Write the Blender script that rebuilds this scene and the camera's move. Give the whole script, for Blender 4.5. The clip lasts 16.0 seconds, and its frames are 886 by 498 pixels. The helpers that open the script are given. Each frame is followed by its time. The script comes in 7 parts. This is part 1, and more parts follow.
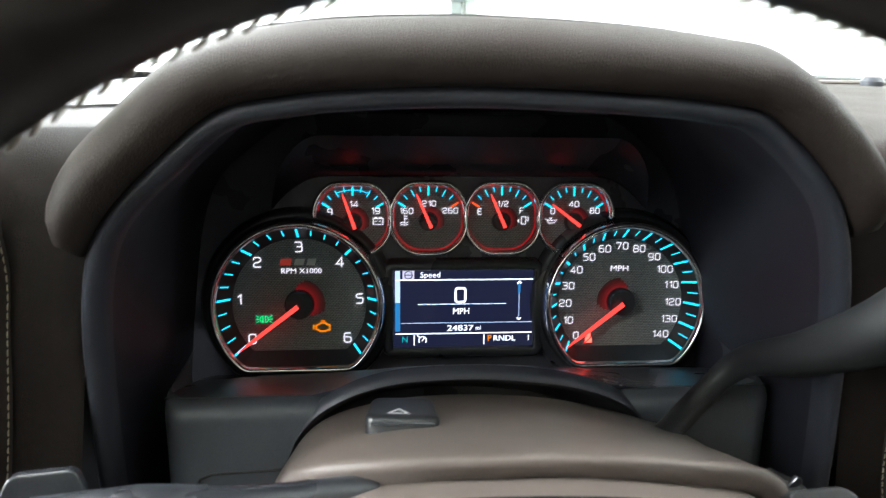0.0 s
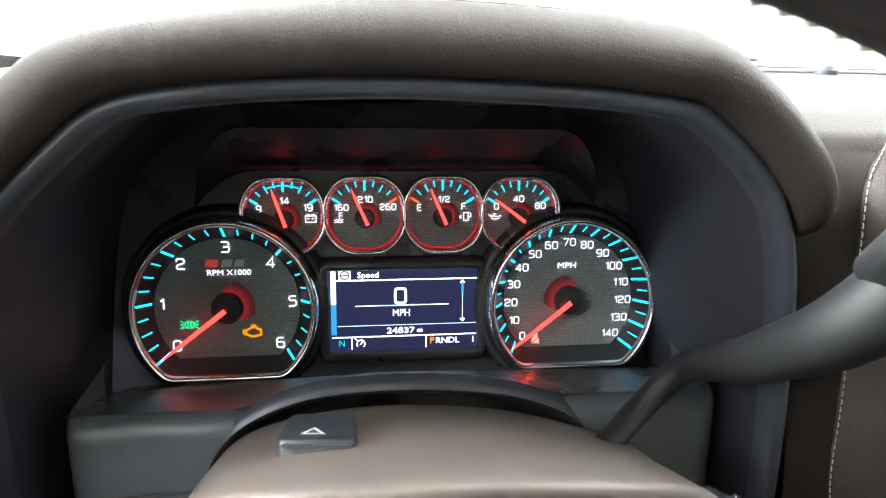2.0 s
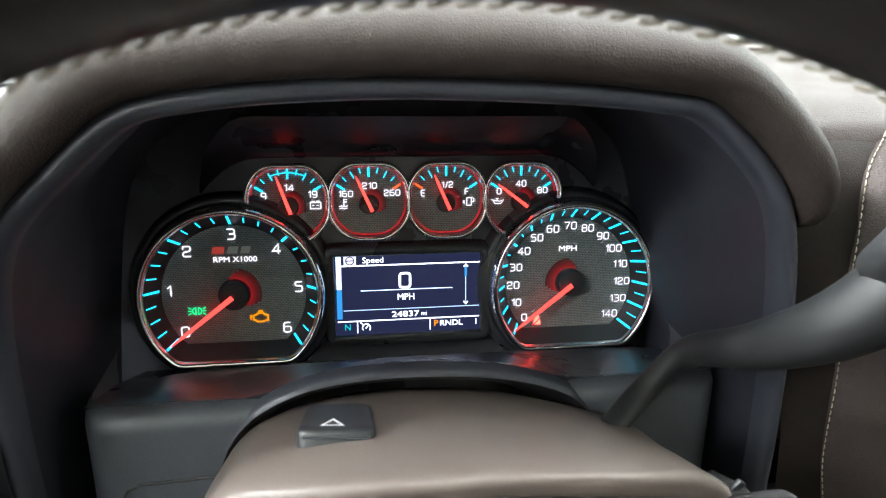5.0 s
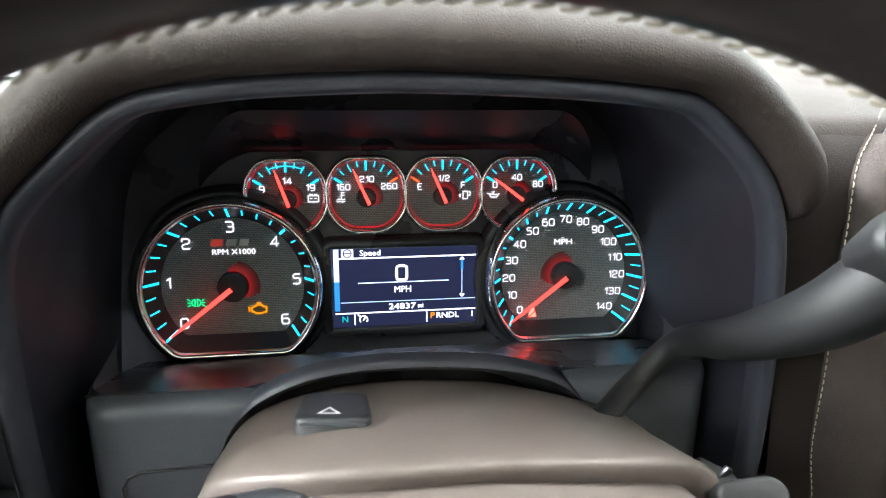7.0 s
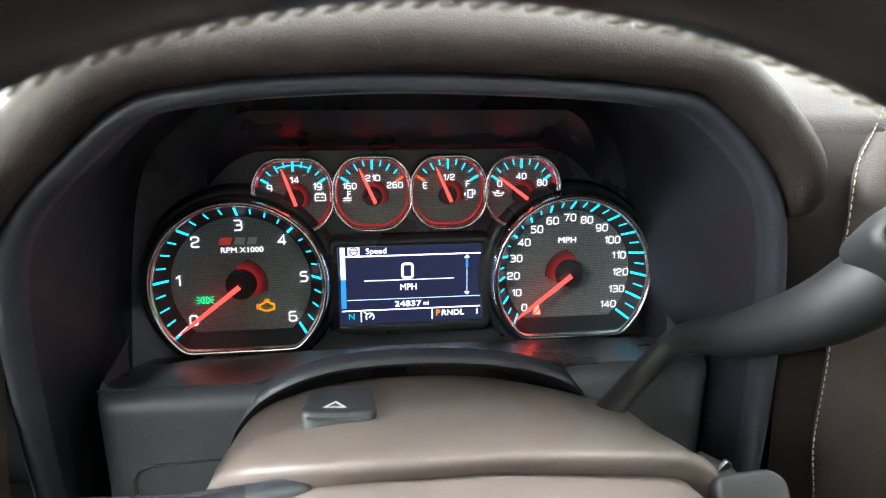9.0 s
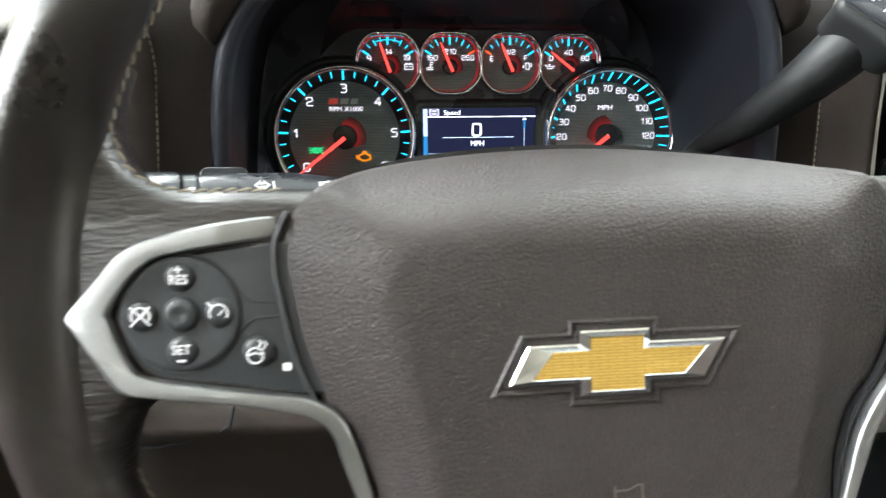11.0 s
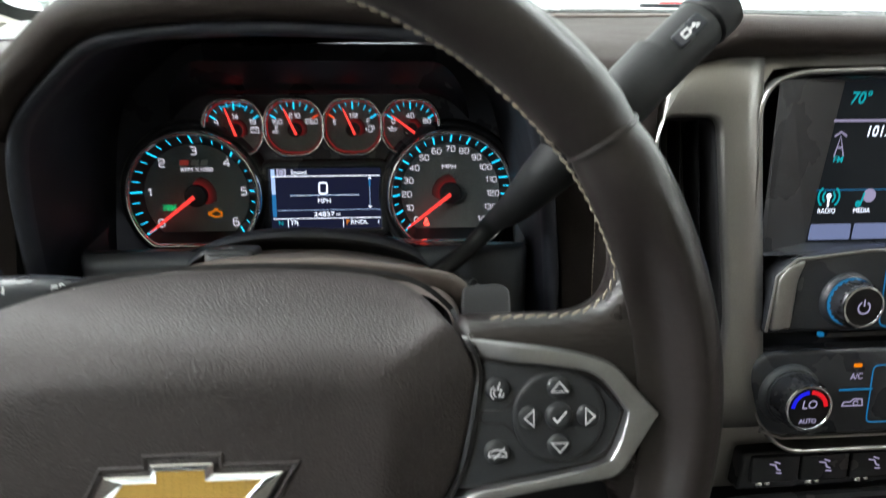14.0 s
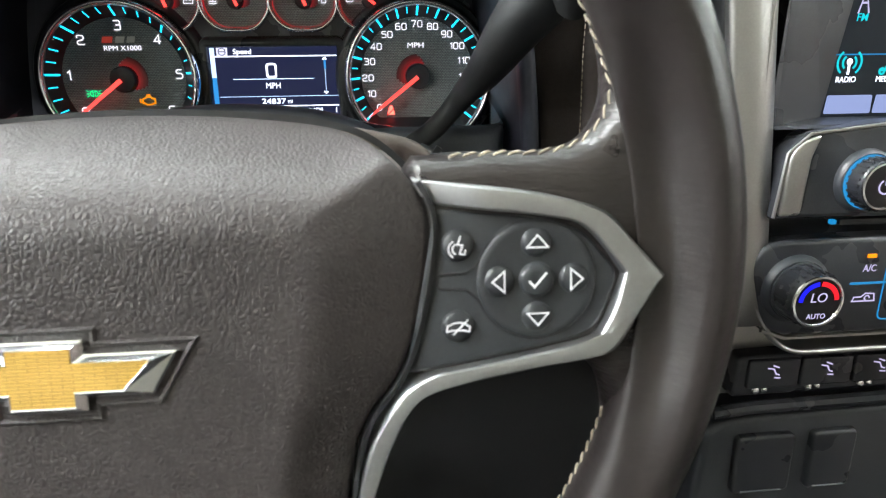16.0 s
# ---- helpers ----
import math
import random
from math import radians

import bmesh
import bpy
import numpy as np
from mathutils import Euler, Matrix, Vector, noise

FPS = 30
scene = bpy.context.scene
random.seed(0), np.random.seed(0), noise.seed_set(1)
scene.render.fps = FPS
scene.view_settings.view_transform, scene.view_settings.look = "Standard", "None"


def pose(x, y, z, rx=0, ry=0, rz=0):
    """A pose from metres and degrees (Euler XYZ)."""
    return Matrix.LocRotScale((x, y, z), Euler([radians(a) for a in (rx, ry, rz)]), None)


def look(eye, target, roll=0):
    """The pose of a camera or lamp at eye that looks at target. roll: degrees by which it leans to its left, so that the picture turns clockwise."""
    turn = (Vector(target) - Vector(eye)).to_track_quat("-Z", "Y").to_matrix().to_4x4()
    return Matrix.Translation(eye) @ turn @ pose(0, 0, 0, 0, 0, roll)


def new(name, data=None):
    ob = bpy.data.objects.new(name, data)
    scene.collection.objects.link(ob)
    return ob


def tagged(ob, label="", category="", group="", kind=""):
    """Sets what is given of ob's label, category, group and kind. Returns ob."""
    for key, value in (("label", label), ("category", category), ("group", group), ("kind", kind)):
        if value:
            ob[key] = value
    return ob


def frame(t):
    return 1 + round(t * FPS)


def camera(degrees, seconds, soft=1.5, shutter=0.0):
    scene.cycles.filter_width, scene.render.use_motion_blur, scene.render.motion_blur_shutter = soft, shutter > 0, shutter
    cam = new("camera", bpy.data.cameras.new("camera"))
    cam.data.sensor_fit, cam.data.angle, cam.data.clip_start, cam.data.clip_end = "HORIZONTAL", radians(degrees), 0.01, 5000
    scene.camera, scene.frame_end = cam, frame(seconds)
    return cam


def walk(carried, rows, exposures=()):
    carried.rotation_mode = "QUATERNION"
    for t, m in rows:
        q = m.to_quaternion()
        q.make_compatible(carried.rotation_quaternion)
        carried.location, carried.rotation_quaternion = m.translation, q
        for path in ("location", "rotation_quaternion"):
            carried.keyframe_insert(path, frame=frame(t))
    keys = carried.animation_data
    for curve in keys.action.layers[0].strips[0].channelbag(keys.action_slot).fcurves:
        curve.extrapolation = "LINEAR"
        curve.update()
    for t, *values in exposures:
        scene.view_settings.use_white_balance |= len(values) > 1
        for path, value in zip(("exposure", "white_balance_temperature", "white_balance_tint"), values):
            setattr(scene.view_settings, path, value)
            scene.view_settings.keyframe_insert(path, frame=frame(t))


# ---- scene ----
cam = camera(68.4, 16.0, soft=1.15, shutter=0.4)
cam.data.dof.use_dof, cam.data.dof.focus_distance, cam.data.dof.aperture_fstop = True, 0.40, 18.0
PATH = [
    (0, (-0.0511, 0.0026, 0.9983), (0.0327, 0.9486, 0.6851), 1.29),
    (0.5, (-0.0415, 0.0020, 1.0144), (0.0679, 0.9445, 0.6987), 1.47),
    (1, (-0.0338, -0.0043, 1.0129), (0.0837, 0.9366, 0.6954), 1.50),
    (1.5, (-0.0306, 0.0190, 0.9970), (0.0917, 0.9599, 0.6813), 1.56),
    (2, (-0.0276, 0.0245, 0.9972), (0.0992, 0.9604, 0.6687), 1.57),
    (2.5, (-0.0261, 0.0323, 0.9937), (0.1042, 0.9610, 0.6464), 1.53),
    (3, (-0.0285, 0.0329, 1.0002), (0.1062, 0.9562, 0.6407), 1.57),
    (3.5, (-0.0320, 0.0338, 1.0031), (0.1059, 0.9538, 0.6365), 1.58),
    (4, (-0.0351, 0.0323, 1.0053), (0.1061, 0.9503, 0.6348), 1.57),
    (6.5, (-0.0404, 0.0170, 1.0136), (0.1068, 0.9295, 0.6319), 1.67),
    (7, (-0.0376, 0.0198, 1.0105), (0.1083, 0.9320, 0.6276), 1.72),
    (7.5, (-0.0387, 0.0189, 1.0114), (0.1048, 0.9309, 0.6272), 1.71),
    (8, (-0.0377, 0.0183, 1.0106), (0.1062, 0.9314, 0.6290), 1.66),
    (8.2, (-0.0364, 0.0186, 1.0127), (0.1071, 0.9312, 0.6297), 1.66),
    (10.3, (-0.0440, -0.0509, 0.9883), (0.0756, 0.8653, 0.6058), 1.05),
    (10.5, (-0.0555, -0.0809, 0.9679), (0.0673, 0.8363, 0.5890), 0.99),
    (11, (-0.1052, -0.1187, 0.9380), (0.0270, 0.8001, 0.5660), 1.06),
    (11.5, (-0.1346, -0.1250, 0.9362), (-0.0153, 0.7929, 0.5579), 1.12),
    (12, (-0.1451, -0.1244, 0.9558), (-0.0340, 0.7928, 0.5730), 1.31),
    (12.5, (-0.1346, -0.1271, 1.0192), (-0.0274, 0.7893, 0.6335), 1.37),
    (13, (-0.0837, -0.1475, 1.0907), (0.0132, 0.7642, 0.6916), 1.28),
    (13.5, (0.0025, -0.1592, 1.0807), (0.0851, 0.7549, 0.6838), 0.88),
    (14, (0.0550, -0.1418, 1.0072), (0.1375, 0.7736, 0.6129), 0.76),
    (14.5, (0.0605, -0.1267, 0.9669), (0.1482, 0.7811, 0.5567), 0.75),
    (15, (0.0717, -0.1120, 0.9496), (0.1640, 0.7825, 0.5123), 0.79),
    (15.5, (0.0783, -0.1033, 0.9459), (0.1771, 0.7766, 0.4811), 0.84),
    (16, (0.0712, -0.1034, 0.9489), (0.1758, 0.7692, 0.4716), 0.82),
]
LIGHTNESS = [(0, 0.35), (0.5, 0.86), (1.0, 0.84), (1.5, 1.02), (2.0, 1.20), (2.5, 0.98), (4.2, 0.95), (6.3, 1.09), (8.2, 1.12), (10.5, 0.90), (11.5, 0.73), (12.5, 0.79), (13, 0.38), (13.5, -0.45), (14, -0.17), (14.5, 0.82), (15, 0.82), (16, 0.80)]
walk(cam, [(t, look(eye, target, roll)) for t, eye, target, roll in PATH], LIGHTNESS)

# ---- light: unseen lamps added under the garage ceiling, tuned to light the cabin through its glass ----
world = bpy.data.worlds.new("garage_air")
scene.world = world
world.use_nodes = True
world.node_tree.nodes["Background"].inputs[0].default_value = (0.9, 0.95, 1.0, 1)
world.node_tree.nodes["Background"].inputs[1].default_value = 0.0
scene.view_settings.exposure = 0.0


def ceiling_lamp(x, y, z, sx, sy, watts, colour=(0.965, 1.0, 1.02)):
    data = bpy.data.lights.new("ceiling_lamp", "AREA")
    data.shape, data.size, data.size_y, data.energy, data.color = "RECTANGLE", sx, sy, watts, colour
    lamp = new("ceiling_lamp", data)
    lamp.matrix_world = look((x, y, z), (x, y + 0.0001, z - 1))
    return lamp


CEIL = 2.75
for lx, ly, w in ((-0.9, 1.5, 46), (1.5, 1.5, 34), (-1.6, 3.3, 150), (-1.95, 0.3, 330), (-4.9, 0.9, 1300), (-3.6, 2.0, 260), (-3.4, -1.8, 120), (1.9, 0.3, 36), (-0.4, -3.4, 60)):
    ceiling_lamp(lx, ly, CEIL - 0.06, 0.35, 1.3, w)

# ---- materials ----


def mat(name, colour, rough=0.5, metal=0.0, grain=0.0, grain_size=400.0, bump=0.0, bump_size=400.0, stain=0.0, emit=None, strength=1.0, spec=0.5, coat=0.0, cell=False, crease=None, crease_depth=0.12):
    """A procedural surface: colour varied at two scales, grain relief from noise or leather cells."""
    m = bpy.data.materials.new(name)
    m.use_nodes = True
    nt = m.node_tree
    b = nt.nodes["Principled BSDF"]
    b.inputs["Base Color"].default_value = (*colour, 1)
    b.inputs["Roughness"].default_value = rough
    b.inputs["Metallic"].default_value = metal
    b.inputs["Specular IOR Level"].default_value = spec
    b.inputs["Coat Weight"].default_value = coat
    if emit:
        b.inputs["Emission Color"].default_value = (*emit, 1)
        b.inputs["Emission Strength"].default_value = strength
    tc = nt.nodes.new("ShaderNodeTexCoord")
    if grain or stain:
        n1 = nt.nodes.new("ShaderNodeTexNoise")
        n1.inputs["Scale"].default_value = grain_size
        n2 = nt.nodes.new("ShaderNodeTexNoise")
        n2.inputs["Scale"].default_value = 14.0
        n2.inputs["Detail"].default_value = 4.0
        nt.links.new(tc.outputs["Object"], n1.inputs["Vector"])
        nt.links.new(tc.outputs["Object"], n2.inputs["Vector"])
        r1, r2 = nt.nodes.new("ShaderNodeMapRange"), nt.nodes.new("ShaderNodeMapRange")
        for r, n, amount in ((r1, n1, grain), (r2, n2, stain)):
            r.inputs["From Min"].default_value, r.inputs["From Max"].default_value = 0.3, 0.7
            r.inputs["To Min"].default_value, r.inputs["To Max"].default_value = 1 - amount, 1 + amount
            nt.links.new(n.outputs["Fac"], r.inputs["Value"])
        mul = nt.nodes.new("ShaderNodeMath")
        mul.operation = "MULTIPLY"
        nt.links.new(r1.outputs[0], mul.inputs[0])
        nt.links.new(r2.outputs[0], mul.inputs[1])
        mix = nt.nodes.new("ShaderNodeVectorMath")
        mix.operation = "SCALE"
        mix.inputs[0].default_value = colour
        nt.links.new(mul.outputs[0], mix.inputs["Scale"])
        nt.links.new(mix.outputs[0], b.inputs["Base Color"])
        rr = nt.nodes.new("ShaderNodeMapRange")
        rr.inputs["From Min"].default_value, rr.inputs["From Max"].default_value = 0.3, 0.7
        rr.inputs["To Min"].default_value, rr.inputs["To Max"].default_value = max(rough - 0.07, 0.02), min(rough + 0.07, 1)
        nt.links.new(n2.outputs["Fac"], rr.inputs["Value"])
        nt.links.new(rr.outputs[0], b.inputs["Roughness"])
    if bump:
        bp = nt.nodes.new("ShaderNodeBump")
        bp.inputs["Strength"].default_value = bump
        bp.inputs["Distance"].default_value = 0.0006
        if cell:
            # flat pebbles parted by narrow creases, their outlines bent by noise
            v, wob, shift, ramp = (nt.nodes.new(k) for k in ("ShaderNodeTexVoronoi", "ShaderNodeTexNoise", "ShaderNodeMixRGB", "ShaderNodeMapRange"))
            v.feature = "DISTANCE_TO_EDGE"
            v.inputs["Scale"].default_value = bump_size
            wob.inputs["Scale"].default_value, wob.inputs["Detail"].default_value = bump_size * 0.8, 2.0
            shift.blend_type = "ADD"
            shift.inputs[0].default_value = 0.4 / bump_size
            ramp.interpolation_type = "SMOOTHSTEP"
            ramp.inputs["From Min"].default_value, ramp.inputs["From Max"].default_value = 0.0, 0.32
            nt.links.new(tc.outputs["Object"], wob.inputs["Vector"])
            nt.links.new(tc.outputs["Object"], shift.inputs[1])
            nt.links.new(wob.outputs["Color"], shift.inputs[2])
            nt.links.new(shift.outputs[0], v.inputs["Vector"])
            nt.links.new(v.outputs["Distance"], ramp.inputs["Value"])
            nt.links.new(ramp.outputs[0], bp.inputs["Height"])
        else:
            n3 = nt.nodes.new("ShaderNodeTexNoise")
            n3.inputs["Scale"].default_value = bump_size
            n3.inputs["Detail"].default_value = 5.0
            nt.links.new(tc.outputs["Object"], n3.inputs["Vector"])
            nt.links.new(n3.outputs["Fac"], bp.inputs["Height"])
        nt.links.new(bp.outputs[0], b.inputs["Normal"])
        if crease:
            mp, n4, bp2 = nt.nodes.new("ShaderNodeMapping"), nt.nodes.new("ShaderNodeTexNoise"), nt.nodes.new("ShaderNodeBump")
            mp.inputs["Scale"].default_value = crease
            n4.inputs["Scale"].default_value, n4.inputs["Detail"].default_value, n4.inputs["Distortion"].default_value = 1.0, 3.0, 0.4
            bp2.inputs["Strength"].default_value, bp2.inputs["Distance"].default_value = crease_depth, 0.0008
            nt.links.new(tc.outputs["Object"], mp.inputs["Vector"])
            nt.links.new(mp.outputs[0], n4.inputs["Vector"])
            nt.links.new(n4.outputs["Fac"], bp2.inputs["Height"])
            nt.links.new(bp.outputs[0], bp2.inputs["Normal"])
            nt.links.new(bp2.outputs[0], b.inputs["Normal"])
    return m


def glow(name, colour, strength):
    return mat(name, (0.01, 0.01, 0.01), 0.5, emit=colour, strength=strength, spec=0.1)


BROWN = (0.120, 0.098, 0.088)
LEATHER = mat("grained_brown_vinyl", (0.0305, 0.0235, 0.0212), 0.60, grain=0.08, stain=0.08, bump=0.20, bump_size=760, cell=True, spec=0.20)
PADSKIN = mat("pebbled_brown_vinyl", (0.0365, 0.0309, 0.0304), 0.46, grain=0.08, stain=0.08, bump=0.35, bump_size=560, cell=True, spec=0.33)
RIM = mat("smooth_brown_leather", (0.0180, 0.0146, 0.0142), 0.34, grain=0.10, stain=0.1, bump=0.2, bump_size=320)
SPOKESKIN = mat("wrinkled_brown_leather", (0.0180, 0.0146, 0.0142), 0.32, grain=0.10, stain=0.1, bump=0.2, bump_size=320, crease=(110, 520, 110), crease_depth=1.0)
CREASED = mat("creased_brown_leather", (0.0180, 0.0146, 0.0142), 0.32, grain=0.10, stain=0.1, bump=0.2, bump_size=320, crease=(90, 430, 90), crease_depth=0.2)
SHROUD = mat("satin_brown_plastic", BROWN, 0.46, grain=0.06, grain_size=900, stain=0.06, bump=0.15, bump_size=1400)
BLACK = mat("satin_black_plastic", (0.028, 0.030, 0.036), 0.28, grain=0.10, grain_size=900, stain=0.1, bump=0.12, bump_size=1500)
GREY = mat("charcoal_plastic", (0.036, 0.040, 0.047), 0.36, grain=0.08, grain_size=900, stain=0.08, bump=0.12, bump_size=1500)
BOWL = mat("charcoal_bowl_plastic", (0.057, 0.064, 0.075), 0.40, grain=0.08, grain_size=900, stain=0.08, bump=0.1, bump_size=1500)
BUTTON = mat("dark_button_plastic", (0.021, 0.023, 0.026), 0.42, grain=0.08, grain_size=900, stain=0.06, bump=0.1, bump_size=1500)
SHELF = mat("glossy_black_shelf", (0.022, 0.024, 0.032), 0.29, grain=0.06, grain_size=900, stain=0.08)
HOUSING = mat("cluster_housing_plastic", (0.048, 0.050, 0.060), 0.30, grain=0.08, grain_size=900, stain=0.08, bump=0.1, bump_size=1500)
INNER = mat("black_bowl_liner", (0.0205, 0.0215, 0.0295), 0.45, grain=0.08, grain_size=900, stain=0.08, bump=0.1, bump_size=1500, spec=0.25)
BEZEL = mat("navy_grey_bezel_plastic", (0.033, 0.0365, 0.047), 0.36, grain=0.08, grain_size=900, stain=0.08, bump=0.1, bump_size=1500, spec=0.4)
BADGE = mat("grey_trim_badge", (0.62, 0.61, 0.57), 0.35, stain=0.05, grain=0.05)
TRIMMETAL = mat("dark_pewter_trim", (0.385, 0.390, 0.400), 0.37, metal=0.95, grain=0.04, grain_size=700, stain=0.05)
SLAT = mat("black_vent_slat", (0.016, 0.016, 0.018), 0.32, grain=0.1, stain=0.1)
MATTE = mat("matte_black", (0.012, 0.012, 0.0135), 0.6, grain=0.1, stain=0.1)
RUBBER = mat("soft_black_lever", (0.0095, 0.0100, 0.0108), 0.55, grain=0.1, grain_size=700, stain=0.1, bump=0.1, bump_size=1200, spec=0.32)
SILVER = mat("brushed_pewter_trim", (0.37, 0.362, 0.345), 0.33, metal=0.9, grain=0.04, grain_size=700, stain=0.05)
CHROME = mat("chrome", (0.86, 0.87, 0.88), 0.14, metal=1.0, stain=0.03, grain=0.01)
GOLD = mat("gold_mesh", (0.70, 0.44, 0.10), 0.34, metal=0.55)
CREAM = mat("cream_pillar_plastic", (0.56, 0.535, 0.46), 0.55, grain=0.05, stain=0.06, bump=0.15, bump_size=900)
THREAD = mat("cream_thread", (0.36, 0.315, 0.24), 0.8, grain=0.2, grain_size=1500)
FRIT = mat("black_glass_band", (0.012, 0.012, 0.014), 0.25, stain=0.1, grain=0.05)
COWL = mat("grey_cowl_plastic", (0.06, 0.065, 0.07), 0.5, grain=0.1, stain=0.15)
PAINT = mat("silver_white_car_paint", (0.62, 0.64, 0.64), 0.2, coat=0.6, stain=0.03, grain=0.02)
WALL = mat("white_painted_wall", (0.82, 0.84, 0.83), 0.7, grain=0.03, grain_size=60, stain=0.04, bump=0.1, bump_size=120)
DOORPAINT = mat("white_door_steel", (0.84, 0.85, 0.84), 0.5, stain=0.03, grain=0.02)
CONCRETE = mat("grey_concrete", (0.42, 0.42, 0.40), 0.6, grain=0.1, grain_size=60, stain=0.15, bump=0.2, bump_size=90)
STEEL = mat("galvanised_steel", (0.11, 0.125, 0.12), 0.45, metal=0.4, stain=0.1, grain=0.05)
LOCK = mat("worn_lock_steel", (0.10, 0.105, 0.11), 0.34, metal=0.9, stain=0.25, grain=0.15)
PAPER = mat("white_paper", (0.85, 0.86, 0.87), 0.75, grain=0.02, stain=0.03)
GREEN = mat("lime_green_tape", (0.22, 0.72, 0.05), 0.5, stain=0.05, grain=0.03)
HEADLINER = mat("pale_headliner", (0.5, 0.48, 0.43), 0.9, grain=0.1, stain=0.05)
WHITEMARK = mat("white_print", (0.66, 0.66, 0.68), 0.5, emit=(0.8, 0.8, 0.9), strength=0.12)
STALKMARK = mat("stalk_white_print", (0.7, 0.72, 0.72), 0.5, grain=0.05)
CYAN = glow("cyan_light", (0.006, 0.45, 0.70), 2.1)
CYAN2 = glow("teal_light", (0.0, 0.55, 0.62), 0.8)
REDN = glow("red_needle_light", (1.0, 0.055, 0.045), 1.5)
ORANGE = glow("orange_light", (1.0, 0.26, 0.0), 0.95)
WARN = glow("red_orange_scale_light", (1.0, 0.09, 0.02), 1.2)
GREENL = glow("green_light", (0.0, 0.75, 0.22), 1.3)
NUM = glow("white_numeral_light", (0.80, 0.78, 0.90), 1.15)
REDZONE = mat("dark_red_scale_zone", (0.10, 0.008, 0.010), 0.4, stain=0.05, grain=0.05)
LCD = glow("dark_blue_display", (0.010, 0.0125, 0.036), 1.0)
LCDW = glow("display_white", (0.80, 0.86, 1.0), 1.8)
LCDB = glow("display_blue", (0.03, 0.25, 0.62), 0.8)
LCDBAR = glow("display_bright_blue", (0.45, 0.62, 0.95), 1.2)
SCREENBG = glow("touch_display_dark", (0.006, 0.008, 0.011), 1.0)
TAB = glow("lilac_soft_key", (0.21, 0.26, 0.47), 0.9)
BLUERING = glow("blue_knob_ring", (0.01, 0.22, 0.5), 0.7)
BLUEL = glow("blue_arc_light", (0.01, 0.01, 0.85), 0.9)
REDL = glow("red_light", (0.85, 0.01, 0.02), 0.9)
BELTL = glow("belt_warning_light", (1.0, 0.07, 0.05), 4.0)
LILAC = glow("lilac_marking_light", (0.50, 0.45, 0.70), 0.75)
MIRRORGLASS = mat("smoked_knob_face", (0.01, 0.01, 0.012), 0.15, stain=0.05, grain=0.02)


def dial_mesh():
    """Dark woven-mesh dial face: small staggered cells in rows."""
    m = mat("woven_dial_face", (0.1, 0.106, 0.106), 0.45)
    nt = m.node_tree
    b = nt.nodes["Principled BSDF"]
    tc = nt.nodes.new("ShaderNodeTexCoord")
    br = nt.nodes.new("ShaderNodeTexBrick")
    br.inputs["Color1"].default_value = (0.29, 0.305, 0.302, 1)
    br.inputs["Color2"].default_value = (0.23, 0.242, 0.239, 1)
    br.inputs["Mortar"].default_value = (0.05, 0.053, 0.053, 1)
    br.inputs["Scale"].default_value = 1.0
    br.inputs["Brick Width"].default_value = 0.0021
    br.inputs["Row Height"].default_value = 0.0012
    br.inputs["Mortar Size"].default_value = 0.00028
    br.inputs["Mortar Smooth"].default_value = 1.0
    nt.links.new(tc.outputs["Object"], br.inputs["Vector"])
    nt.links.new(br.outputs["Color"], b.inputs["Base Color"])
    bp = nt.nodes.new("ShaderNodeBump")
    bp.inputs["Strength"].default_value, bp.inputs["Distance"].default_value = 0.5, 0.0003
    bp.invert = True
    nt.links.new(br.outputs["Fac"], bp.inputs["Height"])
    nt.links.new(bp.outputs[0], b.inputs["Normal"])
    return m


DIAL = dial_mesh()


def gold_lattice(m):
    """Fine level ribs pressed into the gold inlay."""
    nt = m.node_tree
    b = nt.nodes["Principled BSDF"]
    tc, br, bp = (nt.nodes.new(k) for k in ("ShaderNodeTexCoord", "ShaderNodeTexBrick", "ShaderNodeBump"))
    br.offset = 0.5
    for key, value in (("Scale", 1.0), ("Brick Width", 0.0060), ("Row Height", 0.00100), ("Mortar Size", 0.00020), ("Mortar Smooth", 0.6)):
        br.inputs[key].default_value = value
    br.inputs["Color1"].default_value, br.inputs["Color2"].default_value, br.inputs["Mortar"].default_value = (0.76, 0.50, 0.13, 1), (0.70, 0.45, 0.11, 1), (0.42, 0.24, 0.05, 1)
    bp.inputs["Strength"].default_value, bp.inputs["Distance"].default_value, bp.invert = 0.6, 0.0003, True
    nt.links.new(tc.outputs["Object"], br.inputs["Vector"])
    nt.links.new(br.outputs["Color"], b.inputs["Base Color"])
    nt.links.new(br.outputs["Fac"], bp.inputs["Height"])
    nt.links.new(bp.outputs[0], b.inputs["Normal"])


gold_lattice(GOLD)


